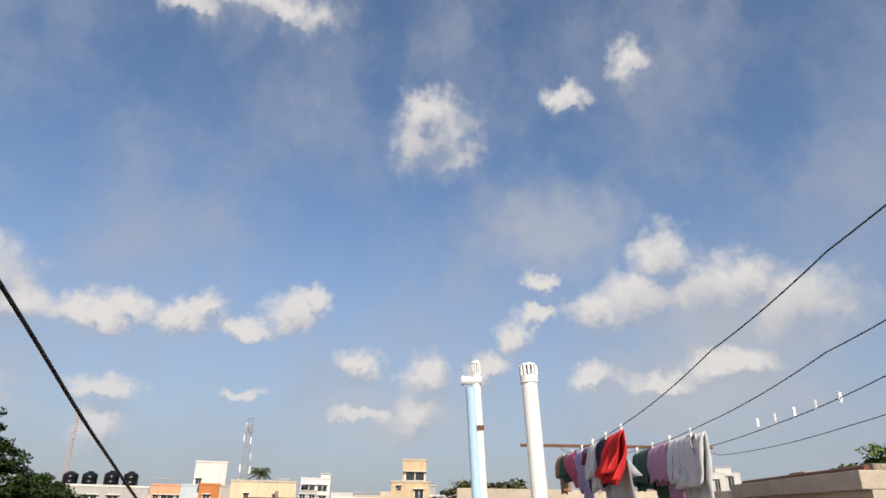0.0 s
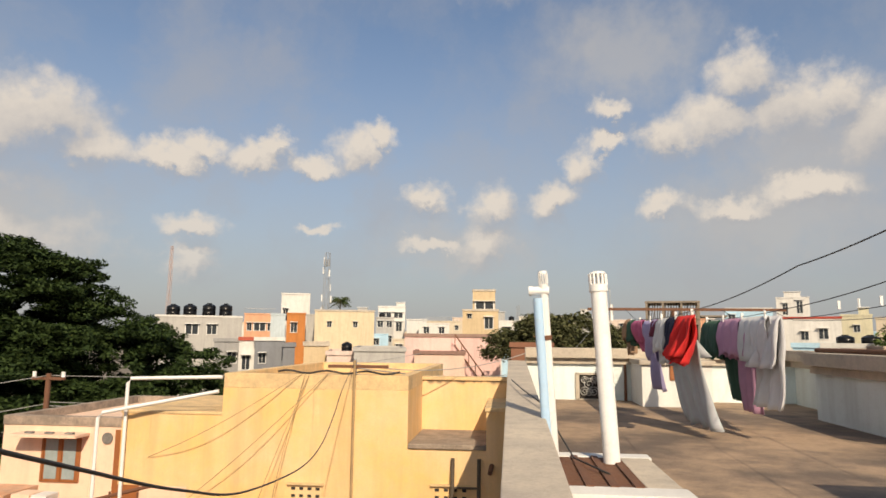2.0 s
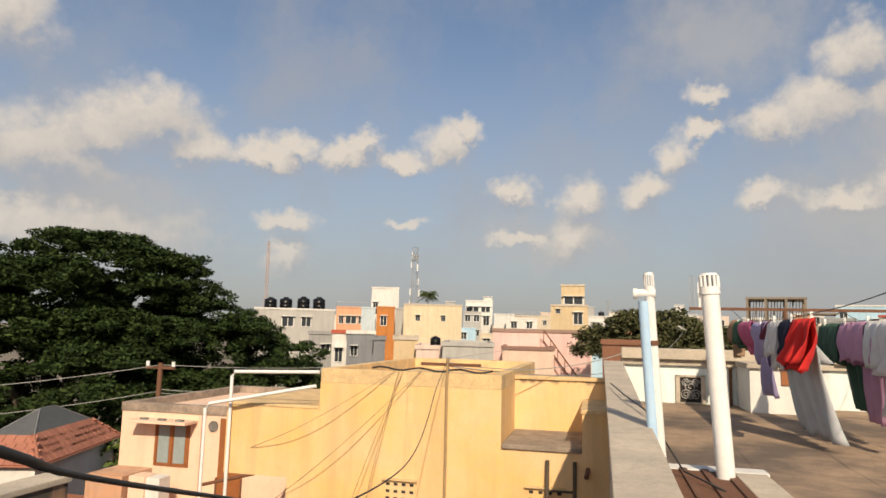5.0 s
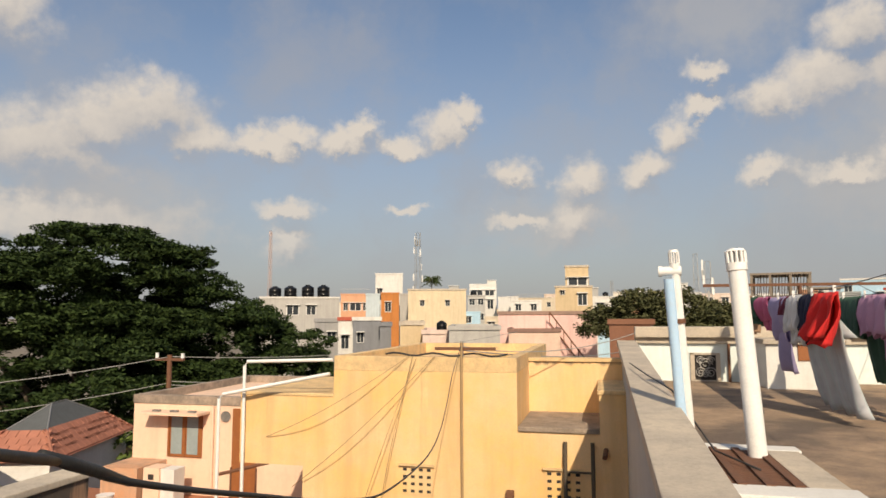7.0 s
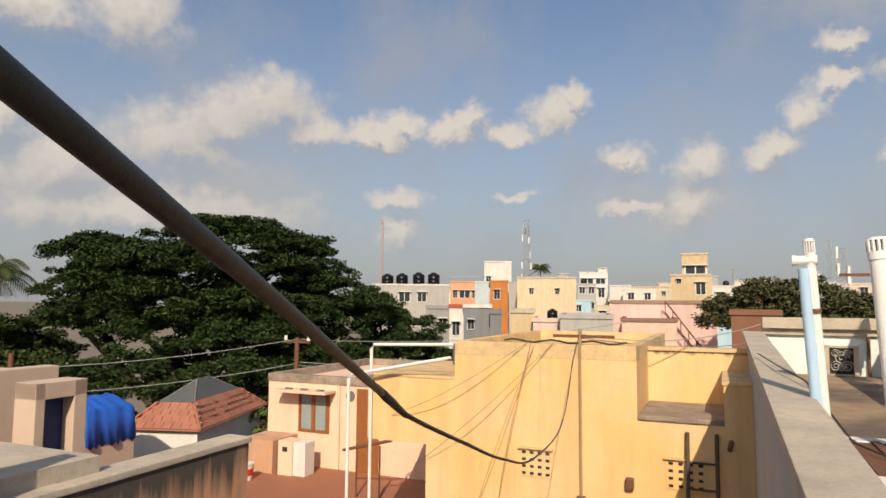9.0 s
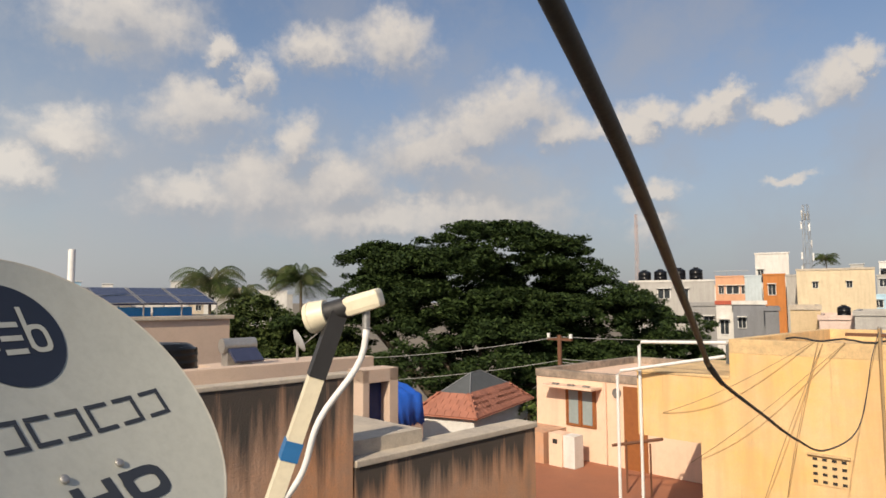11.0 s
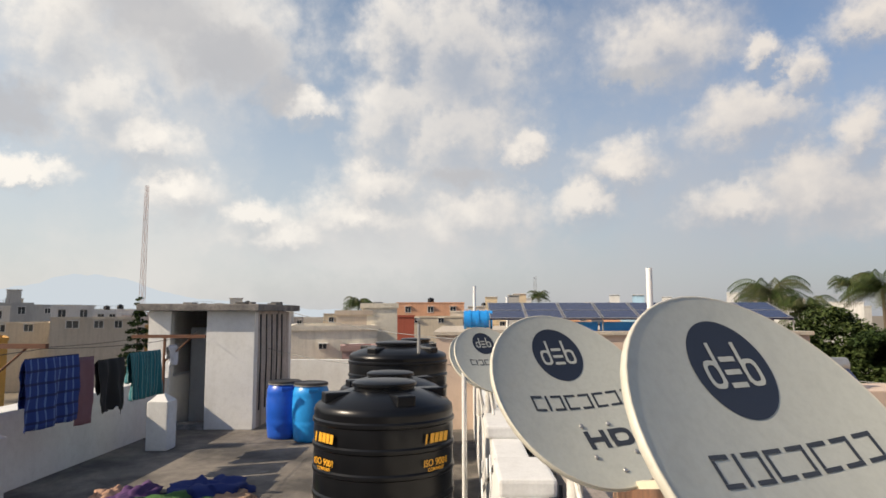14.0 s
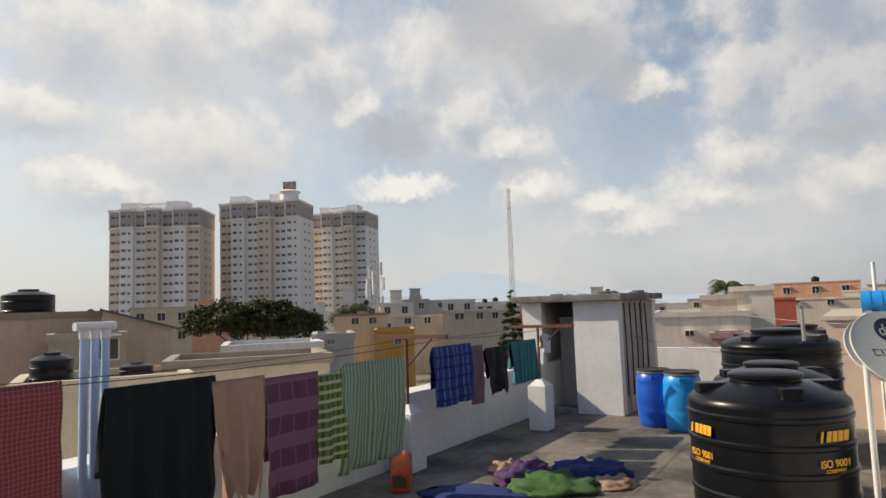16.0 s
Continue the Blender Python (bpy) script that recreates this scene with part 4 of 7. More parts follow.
        part("horn_cap", rod(B(), tip + look_in * 0.045, tip + look_in * 0.053, 0.0262, 0.0235, 28), M_CREAM, t, smooth=40)
        part("throat", rod(B(), tip + look_in * -0.02, tip + look_in * 0.024, 0.0165, seg=20), M_BLACKPLASTIC, t, smooth=40)
        body = B()
        solid(body, -0.017, 0.017, -0.015, 0.015, -0.030, 0.030, 0.008)
        turn = look_in.to_track_quat("Z", "Y").to_matrix().to_4x4()
        part("converter_box", body, M_CREAM, t, "cream converter box", m=Matrix.Translation(tip - look_in * 0.042) @ turn)
        sock = tip - look_in * 0.046
        down = inv.to_3x3() @ Vector((0, 0, -1))
        part("connector", rod(B(), sock + down * 0.012, sock + down * 0.042, 0.0062, seg=12), M_STEEL, t, smooth=40)
        side = inv.to_3x3() @ Vector((0.35, 0.75, 0))
        pts = []
        for k in range(22):
            s = k / 21
            p = (sock + down * 0.042).lerp(start + d * 0.12, s) + side * 0.012 * math.sin(math.pi * min(1, s * 1.25)) * (1 - 0.4 * s) + side * 0.012 * math.sin(s * 11)
            pts.append(p)
        part("coax_cable", hose(B(), pts, 0.0050, 10), M_PVC, t, "off-white coaxial cable", smooth=True)
    return t


M_DISHRIM = material("cream enamel rim", (0.58, 0.56, 0.48), 0.5, second=(0.46, 0.43, 0.35), scale=6.0, bump=0.03)
M_STANDPAINT = material("chipped white paint on steel", (0.70, 0.69, 0.66), 0.5, second=(0.40, 0.36, 0.32), scale=20.0, bump=0.1)
for c, lnb, base in (((-1.199, -0.100, 1.767), (-0.807, 0.199, 1.938), 0.2), ((-2.312, -0.362, 1.726), (-1.90, -0.06, 1.90), 1.16),
                     ((-5.69, -0.79, 1.62), None, 1.16), ((-6.58, -0.92, 1.55), None, 1.0)):
    satellite_dish(Vector(c), "off-white satellite dish with navy round mark on the parapet", lnb, (c[0], c[1], base))

# ledge outside the parapet that carries the first mast
bm = solid(B(), -3.2, -0.7, -0.14, 0.75, -0.05, 0.2, 0.01)
single("wall_sunshade", bm, M_CEMENT, "cement sunshade slab outside the parapet", "ledge", TURN, kind="structure")
# rods and stained stump wall outside the parapet
bm = solid(B(), -9.0, -3.3, 0.1, 0.25, -3.0, 0.98, 0.01)
single("wall_stump", bm, M_STAINED, "raw stained plaster wall beyond the parapet", "wall", TURN, kind="structure")
for k in range(11):
    x = -3.5 - 0.30 * k
    pts = [(x, 0.06, 0.9), (x + 0.03, 0.05, 0.5), (x - 0.02 + 0.02 * math.sin(k), 0.06, 0.0), (x + 0.02, 0.06, -0.6)]
    single("cable", hose(B(), pts, 0.012, 6), M_RUBBER, "dark cable hanging down the stained wall", "cable", TURN, "hanging cables", smooth=True)

# ---- the next roof, with the washing ----
NF = 0.95
bm = solid(B(), 0.42, 4.75, 2.1, 11.25, G, NF - 0.004)
single("wall_next_house", bm, M_PALEBLUE, "pale blue body of the next house", "wall", TURN, kind="structure")
bm = solid(B(), 0.40, 4.6, 2.1, 11.0, NF - 0.002, NF + 0.01)
single("floor_next_roof", bm, M_ROOF, "brown weathered terrace with dark damp patches", "floor", TURN, kind="structure")


def rising(bm, y0, y1, low, high):
    """Lifts the upper corners of an upright slab so that its top climbs from y0 to y1."""
    for v in bm.verts:
        v.co.z += low + (high - low) * (v.co.y - y0) / (y1 - y0)
    return bm


bm = solid(B(), 0.20, 0.38, 2.1, 11.05, -7.0, 1.0)
for v in bm.verts:
    if v.co.z > 0:
        v.co.z = 1.19 + 0.29 * (v.co.y - 2.1) / 8.95
single("wall_dividing", bm, M_GREYWALL, "grey plastered dividing wall", "wall", TURN, kind="structure")
bm = rising(solid(B(), 0.15, 0.43, 2.1, 11.0, 0.0, 0.08, 0.008), 2.1, 11.0, 1.19, 1.48)
single("coping_dividing", bm, M_CEMENT, "flat cement coping stained with age", "coping", TURN, kind="structure")


def parapet_run(name, x0, x1, y0, y1, face, label):
    """Pale parapet with a stepped cornice and a cement top."""
    bm = solid(B(), x0, x1, y0, y1, NF, 1.52)
    single(name, bm, M_PALEBLUE, label, "parapet", TURN, kind="structure")
    dx, dy = face
    bm = solid(B(), x0 + min(0, dx) * 0.06, x1 + max(0, dx) * 0.06, y0 + min(0, dy) * 0.06, y1 + max(0, dy) * 0.06, 1.52, 1.61, 0.006)
    solid(bm, x0 + min(0, dx) * 0.14, x1 + max(0, dx) * 0.14, y0 + min(0, dy) * 0.14, y1 + max(0, dy) * 0.14, 1.612, 1.77, 0.01)
    single(name.replace("wall", "trim"), bm, M_CEMENT, "stepped cement cornice on the parapet", "cornice", TURN, kind="structure")


parapet_run("wall_far", 0.42, 4.75, 11.0, 11.25, (0, -1), "pale blue far parapet with an iron vent grille")
parapet_run("wall_east", 4.48, 4.72, 8.95, 10.85, (-1, 0), "pale blue side parapet in shade")
parapet_run("wall_east_near", 3.92, 4.72, 6.2, 8.9, (-1, 0), "pale blue near parapet with heavy cornice")
bm = solid(B(), 2.07, 3.05, 10.1, 11.0, NF, 1.55)
single("wall_duct", bm, M_WHITEWASH, "white boxed duct standing against the parapet", "duct", TURN, kind="structure")
bm = solid(B(), 2.03, 3.09, 10.05, 10.855, 1.552, 1.62, 0.01)
single("trim_duct", bm, M_CEMENT, "cement cover slab on the duct", "slab", TURN, kind="structure")
single("brown_hatch", solid(B(), 2.46, 2.68, 10.08, 10.11, 1.34, 1.545), M_WOOD, "small brown hatch in the white duct", "hatch", TURN)


def vent_grille(x, w):
    t = thing("vent_grille", "square vent opening with a scrolled iron grille", "vent", here(x, 11.0, 0.98))
    # solid plate, the shade behind the grille put into its colour
    part("opening", solid(B(), 0, w, -0.006, 0.05, 0, 0.37), M_DARK, t, "near-black plate for the shaded opening")
    bm = B()
    for k in (0, w):
        solid(bm, k - 0.03, k + 0.03, -0.035, 0.0, -0.03, 0.40)
    solid(bm, -0.03, w + 0.03, -0.035, 0.0, -0.03, 0.0)
    solid(bm, -0.03, w + 0.03, -0.035, 0.0, 0.37, 0.40)
    part("frame", bm, M_CEMENT, t)
    for k, (cx, cz, r) in enumerate(((0.3, 0.3, 0.13), (0.7, 0.3, 0.13), (0.5, 0.62, 0.16), (0.3, 0.78, 0.10), (0.7, 0.78, 0.10), (0.5, 0.25, 0.1))):
        pts = [(w * cx + r * (1 - j / 26) * math.cos(j * 0.55) * 0.62, -0.03, 0.37 * cz + r * (1 - j / 26) * math.sin(j * 0.55) * 0.62) for j in range(22)]
        part("scroll", hose(B(), pts, 0.008, 6), M_STEEL, t, smooth=True)


vent_grille(1.24, 0.36)
vent_grille(3.98, 0.32)
single("drain_pipe", rod(B(), (1.75, 10.96, NF), (1.75, 10.96, 1.52), 0.022), M_RUST, "dark iron drain pipe on the pale parapet", "pipe", TURN, smooth=40)
single("drain_pipe", rod(B(), (1.98, 10.96, NF), (1.98, 10.96, 1.52), 0.022), M_RUST, "dark iron drain pipe on the pale parapet", "pipe", TURN, smooth=40)
# clutter on the near side parapet
for k, (y, h) in enumerate(((6.5, 0.08), (7.1, 0.06), (7.7, 0.09), (8.3, 0.06))):
    bm = solid(B(), 4.1, 4.4, y, y + 0.35, 1.772, 1.772 + h, 0.02)
    single("brick_stack", bm, M_RUBBLE, "loose bricks and rubble lying on the parapet", "rubble", TURN, "rubble on the parapet")
single("roller_pole", rod(B(), (3.98, 6.4, 1.80), (4.0, 9.0, 1.80), 0.028), M_RUST, "rusty pipe lying along the parapet", "pipe", TURN, smooth=40)


def skylight():
    t = thing("skylight_shaft", "low white shaft with a rusty iron grating", "shaft", here(0.44, 3.95, NF + 0.01))
    h = 0.13
    part("front_wall", solid(B(), -0.02, 0.72, 0, 0.21, 0, h, 0.01), M_WHITEWASH, t)
    part("back_wall", solid(B(), -0.02, 0.72, 1.15, 1.31, 0, h, 0.01), M_WHITEWASH, t)
    part("side_wall", solid(B(), 0.50, 0.70, 0.21, 1.15, 0, h - 0.002, 0.01), M_CEMENT, t)
    # near-black block painted as the shade below the grating
    part("pit", solid(B(), 0.0, 0.50, 0.21, 1.15, 0, 0.06), M_DARK, t)
    bars = part("grating", solid(B(), 0.0, 0.505, 0.19, 0.22, h - 0.03, h - 0.002), M_RUST, t, "rust-red iron grating")
    strip = mesh_of("grating_bar", solid(B(), 0, 0.505, 0, 0.036, 0, 0.02), M_RUST)
    for k in range(20):
        part("grating_bar", strip, None, bars, m=pose(0, 0.22 + 0.0465 * k, h - 0.026))
    cross = mesh_of("grating_tie", solid(B(), 0, 0.045, 0, 0.96, 0, 0.012), M_RUST)
    for k in range(4):
        part("grating_tie", cross, None, bars, m=pose(0.03 + 0.135 * k, 0.19, h - 0.005))


skylight()


def vent_pipe(base, top, r, mat, label, elbow=False, twin=False):
    t = thing("vent_pipe", label, "vent pipe", Matrix.Translation(base), "roof vent pipes")
    top = Vector(top) - Vector(base)
    part("pipe", rod(B(), (0, 0, 0), top, r, seg=28), mat, t, smooth=40)
    d = top.normalized()
    part("collar", rod(B(), top - d * 0.05, top + d * 0.0, r * 1.14, seg=28), M_PVC, t, smooth=40)
    for k in range(12):
        a = 2 * math.pi * k / 12
        o = Vector((math.cos(a), math.sin(a), 0)) * r * 1.02
        part("cowl_slat", rod(B(), top + o, top + o + d * 0.075, r * 0.17, seg=6), M_PVC, t)
    part("cowl_cap", rod(B(), top + d * 0.073, top + d * 0.09, r * 1.12, r * 0.9, 24), M_PVC, t, smooth=40)
    if twin:
        off = Vector((-0.045, -0.02, 0))
        part("blue_pipe", rod(B(), off + Vector((0, 0, 0.0)), top + off - d * 0.1, r * 1.1, seg=24), M_BLUEPVC, t, "pale blue pipe", smooth=40)
        part("tee", rod(B(), top + Vector((-0.085, 0, -0.05)), top + Vector((0.04, 0, -0.05)), r * 1.05, seg=24), M_PVC, t, smooth=40)
        part("end_cap", rod(B(), top + Vector((-0.10, 0, -0.05)), top + Vector((-0.075, 0, -0.05)), r * 1.2, seg=24), M_PVC, t, smooth=40)
        part("clip", rod(B(), top * 0.72 - d * 0.015, top * 0.72 + d * 0.015, r * 1.25, seg=24), M_RUST, t, smooth=40)


P1 = TURN @ Vector((0.865, 4.90, NF + 0.06))
vent_pipe(P1, TURN @ Vector((0.805, 4.97, 2.28)), 0.056, M_PVC, "leaning white PVC vent pipe with slotted cowl")
vent_pipe(TURN @ Vector((0.50, 5.0, NF + 0.01)), TURN @ Vector((0.42, 4.9, 2.28)), 0.029, M_PVC, "white and pale blue vent pipes clipped together", twin=True)
single("aerial_wire", hose(B(), [(0.20, 7.2, 1.48), (0.30, 6.2, 1.455), (0.42, 5.4, 1.42), (0.60, 4.8, 1.13), (0.78, 4.45, 1.10)], 0.006, 6), M_RUBBER, "thin dark wire trailing over the coping", "wire", TURN, smooth=True)

# washing lines on T-posts of the next roof
for y, z, h in ((10.35, NF + 0.01, 1.40), (0.6, 0.02, 2.62)):
    t = thing("wash_line_post", "rusty iron T-post for four washing lines", "clothes post", here(2.6, y, z), "T-posts of the next roof")
    part("post", rod(B(), (0, 0, 0), (0, 0, h), 0.026), M_RUST, t, smooth=40)
    part("crossbar", solid(B(), -1.25, 1.6, -0.025, 0.025, h - 0.02, h + 0.02), M_RUST, t)
X1, X2 = 1.91, 2.65
for x in (X1, X2, 3.3, 4.0):
    wash_line([(x, 0.6, 2.66), (x, 3.0, 2.46), (x, 4.4, 2.35), (x, 6.5, 2.19), (x, 9.6, 2.19), (x, 10.35, 2.36)], "thin wire washing line between T-posts", "lines of the next roof")


def wash(x, near, far, front, back, name, label, mat, seed, **kw):
    z = 2.145 + 0.05 * max(0.0, (near + far) / 2 - 9.0)
    garment(name, label, "washing", mat, here(x, (near + far) / 2, z, 90), far - near, front, back, seed=seed, group="washing of the next roof", **kw)


wash(X1, 10.0, 10.32, 0.50, 0.3, "shirt", "tan cotton shirt pegged on the line", C_TAN, 21, ragged=0.2)
wash(X1, 9.72, 10.0, 0.36, 0.3, "shirt", "dark green cotton shirt on the line", C_GREEN, 22, ragged=0.15)
wash(X1, 9.05, 9.70, 0.42, 0.3, "towel", "deep pink towel on the line", C_PINK, 23, sway=-0.10, slant=0.25)
wash(X1, 8.35, 9.0, 0.86, 0.5, "towel", "long lilac towel hanging from the line", C_LILAC, 24, sway=-0.12, folds=1.5, slant=0.2)
wash(X1 + 0.02, 8.2, 8.5, 0.25, 0.2, "shirt", "small maroon garment on the line", C_MAROON, 25)
wash(X1, 7.72, 8.18, 0.50, 0.35, "shirt", "pale grey shirt on the line", C_WHITE, 26, ragged=0.2)
wash(X1 + 0.05, 7.0, 8.1, 1.10, 0.4, "bedsheet", "long pale grey striped sheet on the line", C_GREYW, 27, sway=-0.16, folds=4, ragged=0.06, slant=-0.1)
wash(X1, 7.36, 7.70, 0.44, 0.35, "shirt", "navy blue shirt on the line", C_NAVY, 28, ragged=0.25)
wash(X1, 6.70, 7.34, 0.46, 0.4, "shirt", "scarlet shirt on the line", C_SCARLET, 29, sway=0.10, ragged=0.2, swell=0.07)
wash(X2, 8.35, 8.95, 0.45, 0.4, "shirt", "bottle green shirt on the line", C_GREEN, 35, ragged=0.15)
wash(X2 + 0.04, 8.0, 8.6, 0.92, 0.4, "trousers", "bottle green trousers on the line", C_GREEN, 30, taper=0.1, sway=-0.10, slant=-0.15)
wash(X2, 7.65, 8.33, 0.42, 0.4, "blouse", "rose pink blouse on the line", C_ROSE, 31, ragged=0.2)
wash(X2 + 0.04, 7.4, 8.0, 0.98, 0.4, "trousers", "long rose pink trousers on the line", C_ROSE, 32, taper=0.15, slant=-0.1)
wash(X2, 6.9, 7.63, 0.50, 0.45, "shirt", "white shirt on the line", C_WHITE, 33, folds=4)
wash(X2 + 0.05, 6.72, 7.3, 0.88, 0.5, "bedsheet", "long white cloth hanging from the line", C_WHITE, 34, folds=3, sway=0.08, flare=0.15)
pegs = mesh_of("clothes_peg", solid(B(), -0.005, 0.005, -0.012, 0.012, -0.03, 0.05), M_PVC)
for k in range(16):
    ob = new("clothes_peg", pegs)
    ob.matrix_world = here((X1, X2, 3.3)[k % 3], 6.75 + 0.21 * k if k % 3 < 2 else 5.2 + 0.12 * k, 2.15 if k % 3 < 2 else 2.24, 90 + 40 * (k % 2))
    tagged(ob, "white plastic clothes peg on a washing line", "clothes peg", "clothes pegs")

# ---- the yellow house ----
YF = 8.83


def jali(x, z, w, h, parent):
    """A cement vent block, its perforations drawn as dark plates."""
    t = part("vent_block", solid(B(), x, x + w, YF - 0.012, YF + 0.02, z, z + h), M_YELLOW, parent, "ochre perforated vent block")
    # raised dark plates, with the shade of the holes in their colour
    hole = mesh_of("vent_hole", solid(B(), -0.026, 0.026, -0.004, 0.0, 0, 0.035), M_DARK)
    for r in range(4):
        for c in range(4):
            part("vent_hole", hole, None, t, m=pose(x + w * (c + 0.5) / 4, YF - 0.0125, z + h * (r + 0.28) / 4))
    part("vent_hood", solid(B(), x - 0.02, x + w + 0.02, YF - 0.05, YF - 0.01, z + h, z + h + 0.025), M_YELLOWTOP, t)


def yellow_house():
    t = thing("yellow_house", "ochre yellow house with worn parapet and vent blocks", "house", here(0, 0, G))
    g = -G
    part("wall", solid(B(), -3.62, -1.13, YF, 13.2, 0, g + 1.22), M_YELLOW, t)
    for x0, x1, y0, y1 in ((-3.62, -1.13, YF, YF + 0.14), (-3.62, -1.13, 13.06, 13.2), (-3.62, -3.48, YF + 0.14, 13.06), (-1.27, -1.13, YF + 0.14, 13.06)):
        part("parapet", solid(B(), x0, x1, y0, y1, g + 1.22, g + 1.41, 0.006), M_YELLOWTOP, t, "worn ochre parapet with black stains")
    part("lower_wall", solid(B(), -4.06, -3.62, YF, 13.0, 0, g - 0.05), M_YELLOW, t)
    bm = solid(B(), -5.02, -3.62, YF - 0.001, 11.2, g - 0.07, g + 0.86)
    part("wing", bm, M_YELLOW, t, "overhanging ochre wing wall")
    part("wing_coping", solid(B(), -5.04, -3.62, YF - 0.012, 11.2, g + 0.86, g + 0.90, 0.008), M_YELLOWTOP, t)
    part("side_wall", solid(B(), -1.13, 0.2, YF, 13.0, 0, g + 0.50), M_YELLOW, t)
    part("ledge", solid(B(), -1.12, -0.12, YF - 0.03, 10.2, g + 0.50, g + 0.56, 0.01), M_RUBBLE, t, "broken screed on the low roof")
    part("back_wall", solid(B(), -1.13, 0.2, 10.2, 10.4, g + 0.50, g + 1.28), M_YELLOW, t)
    part("back_coping", solid(B(), -1.13, 0.2, 10.17, 10.43, g + 1.28, g + 1.33, 0.006), M_YELLOWTOP, t)
    part("buttress", solid(B(), -0.12, 0.2, YF - 0.02, 10.2, 0, g + 0.98), M_YELLOW, t)
    part("buttress_coping", solid(B(), -0.14, 0.2, YF - 0.04, 10.2, g + 0.98, g + 1.03, 0.006), M_YELLOWTOP, t)
    jali(-2.66, g - 0.35, 0.43, 0.36, t)
    jali(-0.80, g - 0.31, 0.46, 0.36, t)
    part("wall_lamp", solid(B(), -1.28, -1.18, YF - 0.09, YF, g - 0.36, g - 0.22, 0.015), M_RUST, t, "dark square wall lamp")
    part("spout", rod(B(), (-0.07, YF - 0.16, g + 0.25), (-0.05, YF, g + 0.32), 0.03), M_RUST, t, "rusty rain spout")
    # pipes, conduit and wires on the front
    part("conduit", rod(B(), (-1.84, YF - 0.03, g - 0.6), (-1.84, YF - 0.03, g + 1.6), 0.018), M_CONDUIT, t, smooth=40)
    part("conduit_box", solid(B(), -1.90, -1.78, YF - 0.07, YF, g - 0.66, g - 0.52, 0.02), M_RUST, t)
    for k, (a, b) in enumerate((((-4.6, 0.3), (-2.55, 1.42)), ((-3.0, -1.0), (-2.5, 1.42)), ((-4.2, -0.35), (-2.2, 1.42)), ((-3.3, -0.9), (-2.45, 1.40)))):
        pts = []
        for j in range(12):
            s = j / 11
            pts.append((a[0] + (b[0] - a[0]) * s, YF - 0.02 - 0.25 * math.sin(math.pi * s), g + a[1] + (b[1] - a[1]) * s - 0.10 * math.sin(math.pi * s)))
        part("wire", hose(B(), pts, 0.0045, 6), M_CONDUIT, t, smooth=True)
    pts = [(-2.9 + 0.11 * j, YF + 0.05, g + 1.44 + 0.02 * math.sin(j * 1.3)) for j in range(16)]
    part("bunched_wire", hose(B(), pts, 0.014, 6), M_RUBBER, t, smooth=True)
    part("insulator_arm", solid(B(), -2.2, -1.4, YF - 0.02, YF + 0.02, g + 1.50, g + 1.54), M_RUST, t)
    part("pole", rod(B(), (-1.84, YF, g + 1.41), (-1.84, YF, g + 1.62), 0.022), M_STEEL, t)


M_CONDUIT = material("dusty ochre conduit", (0.38, 0.26, 0.13), 0.7, second=(0.24, 0.17, 0.10), scale=8.0)
yellow_house()

t = thing("bamboo_ladder", "grey wooden ladder leaning against the yellow wall", "ladder", here(-0.54, YF - 0.22, -3.2))
for x in (0.0, 0.33):
    part("rail", rod(B(), (x, -0.35, 0), (x, 0.18, 3.6), 0.024), M_BARK, t, smooth=40)
rung = mesh_of("rung", rod(B(), (0, 0, 0), (0.33, 0, 0), 0.014), M_BARK)
for k in range(11):
    part("rung", rung, None, t, m=pose(0, -0.32 + 0.5 * k / 11, 0.25 + 0.3 * k))

t = thing("pipe_frame", "white painted pipe rail along the yellow house", "pipe rail", here(-5.24, YF - 0.2, -1.74))
for name, pts in (("post", [(0, 0, 0), (0, 0, 2.56), (0.06, 0, 2.62), (1.62, 0.05, 2.92)]), ("post", [(0.30, 0.14, 0), (0.30, 0.14, 3.0), (0.34, 0.14, 3.06), (1.62, 0.14, 3.10)])):
    part(name, hose(B(), pts, 0.024, 12), M_PVC, t, smooth=40)

single("roof_vent_panel", solid(B(), -4.3, -3.7, 10.4, 10.46, 0.92, 1.26), M_SLATE, "dark slatted panel behind the wing parapet", "panel", TURN)
bm = B()
for k in range(9):
    solid(bm, -4.22 + 0.055 * k, -4.19 + 0.055 * k, 10.385, 10.4, 1.02, 1.10)
single("roof_vent_bars", bm, M_PVC, "row of white plaster balusters on the dark panel", "balusters", TURN)

# ---- the peach house and its terrace ----
PF = 12.8


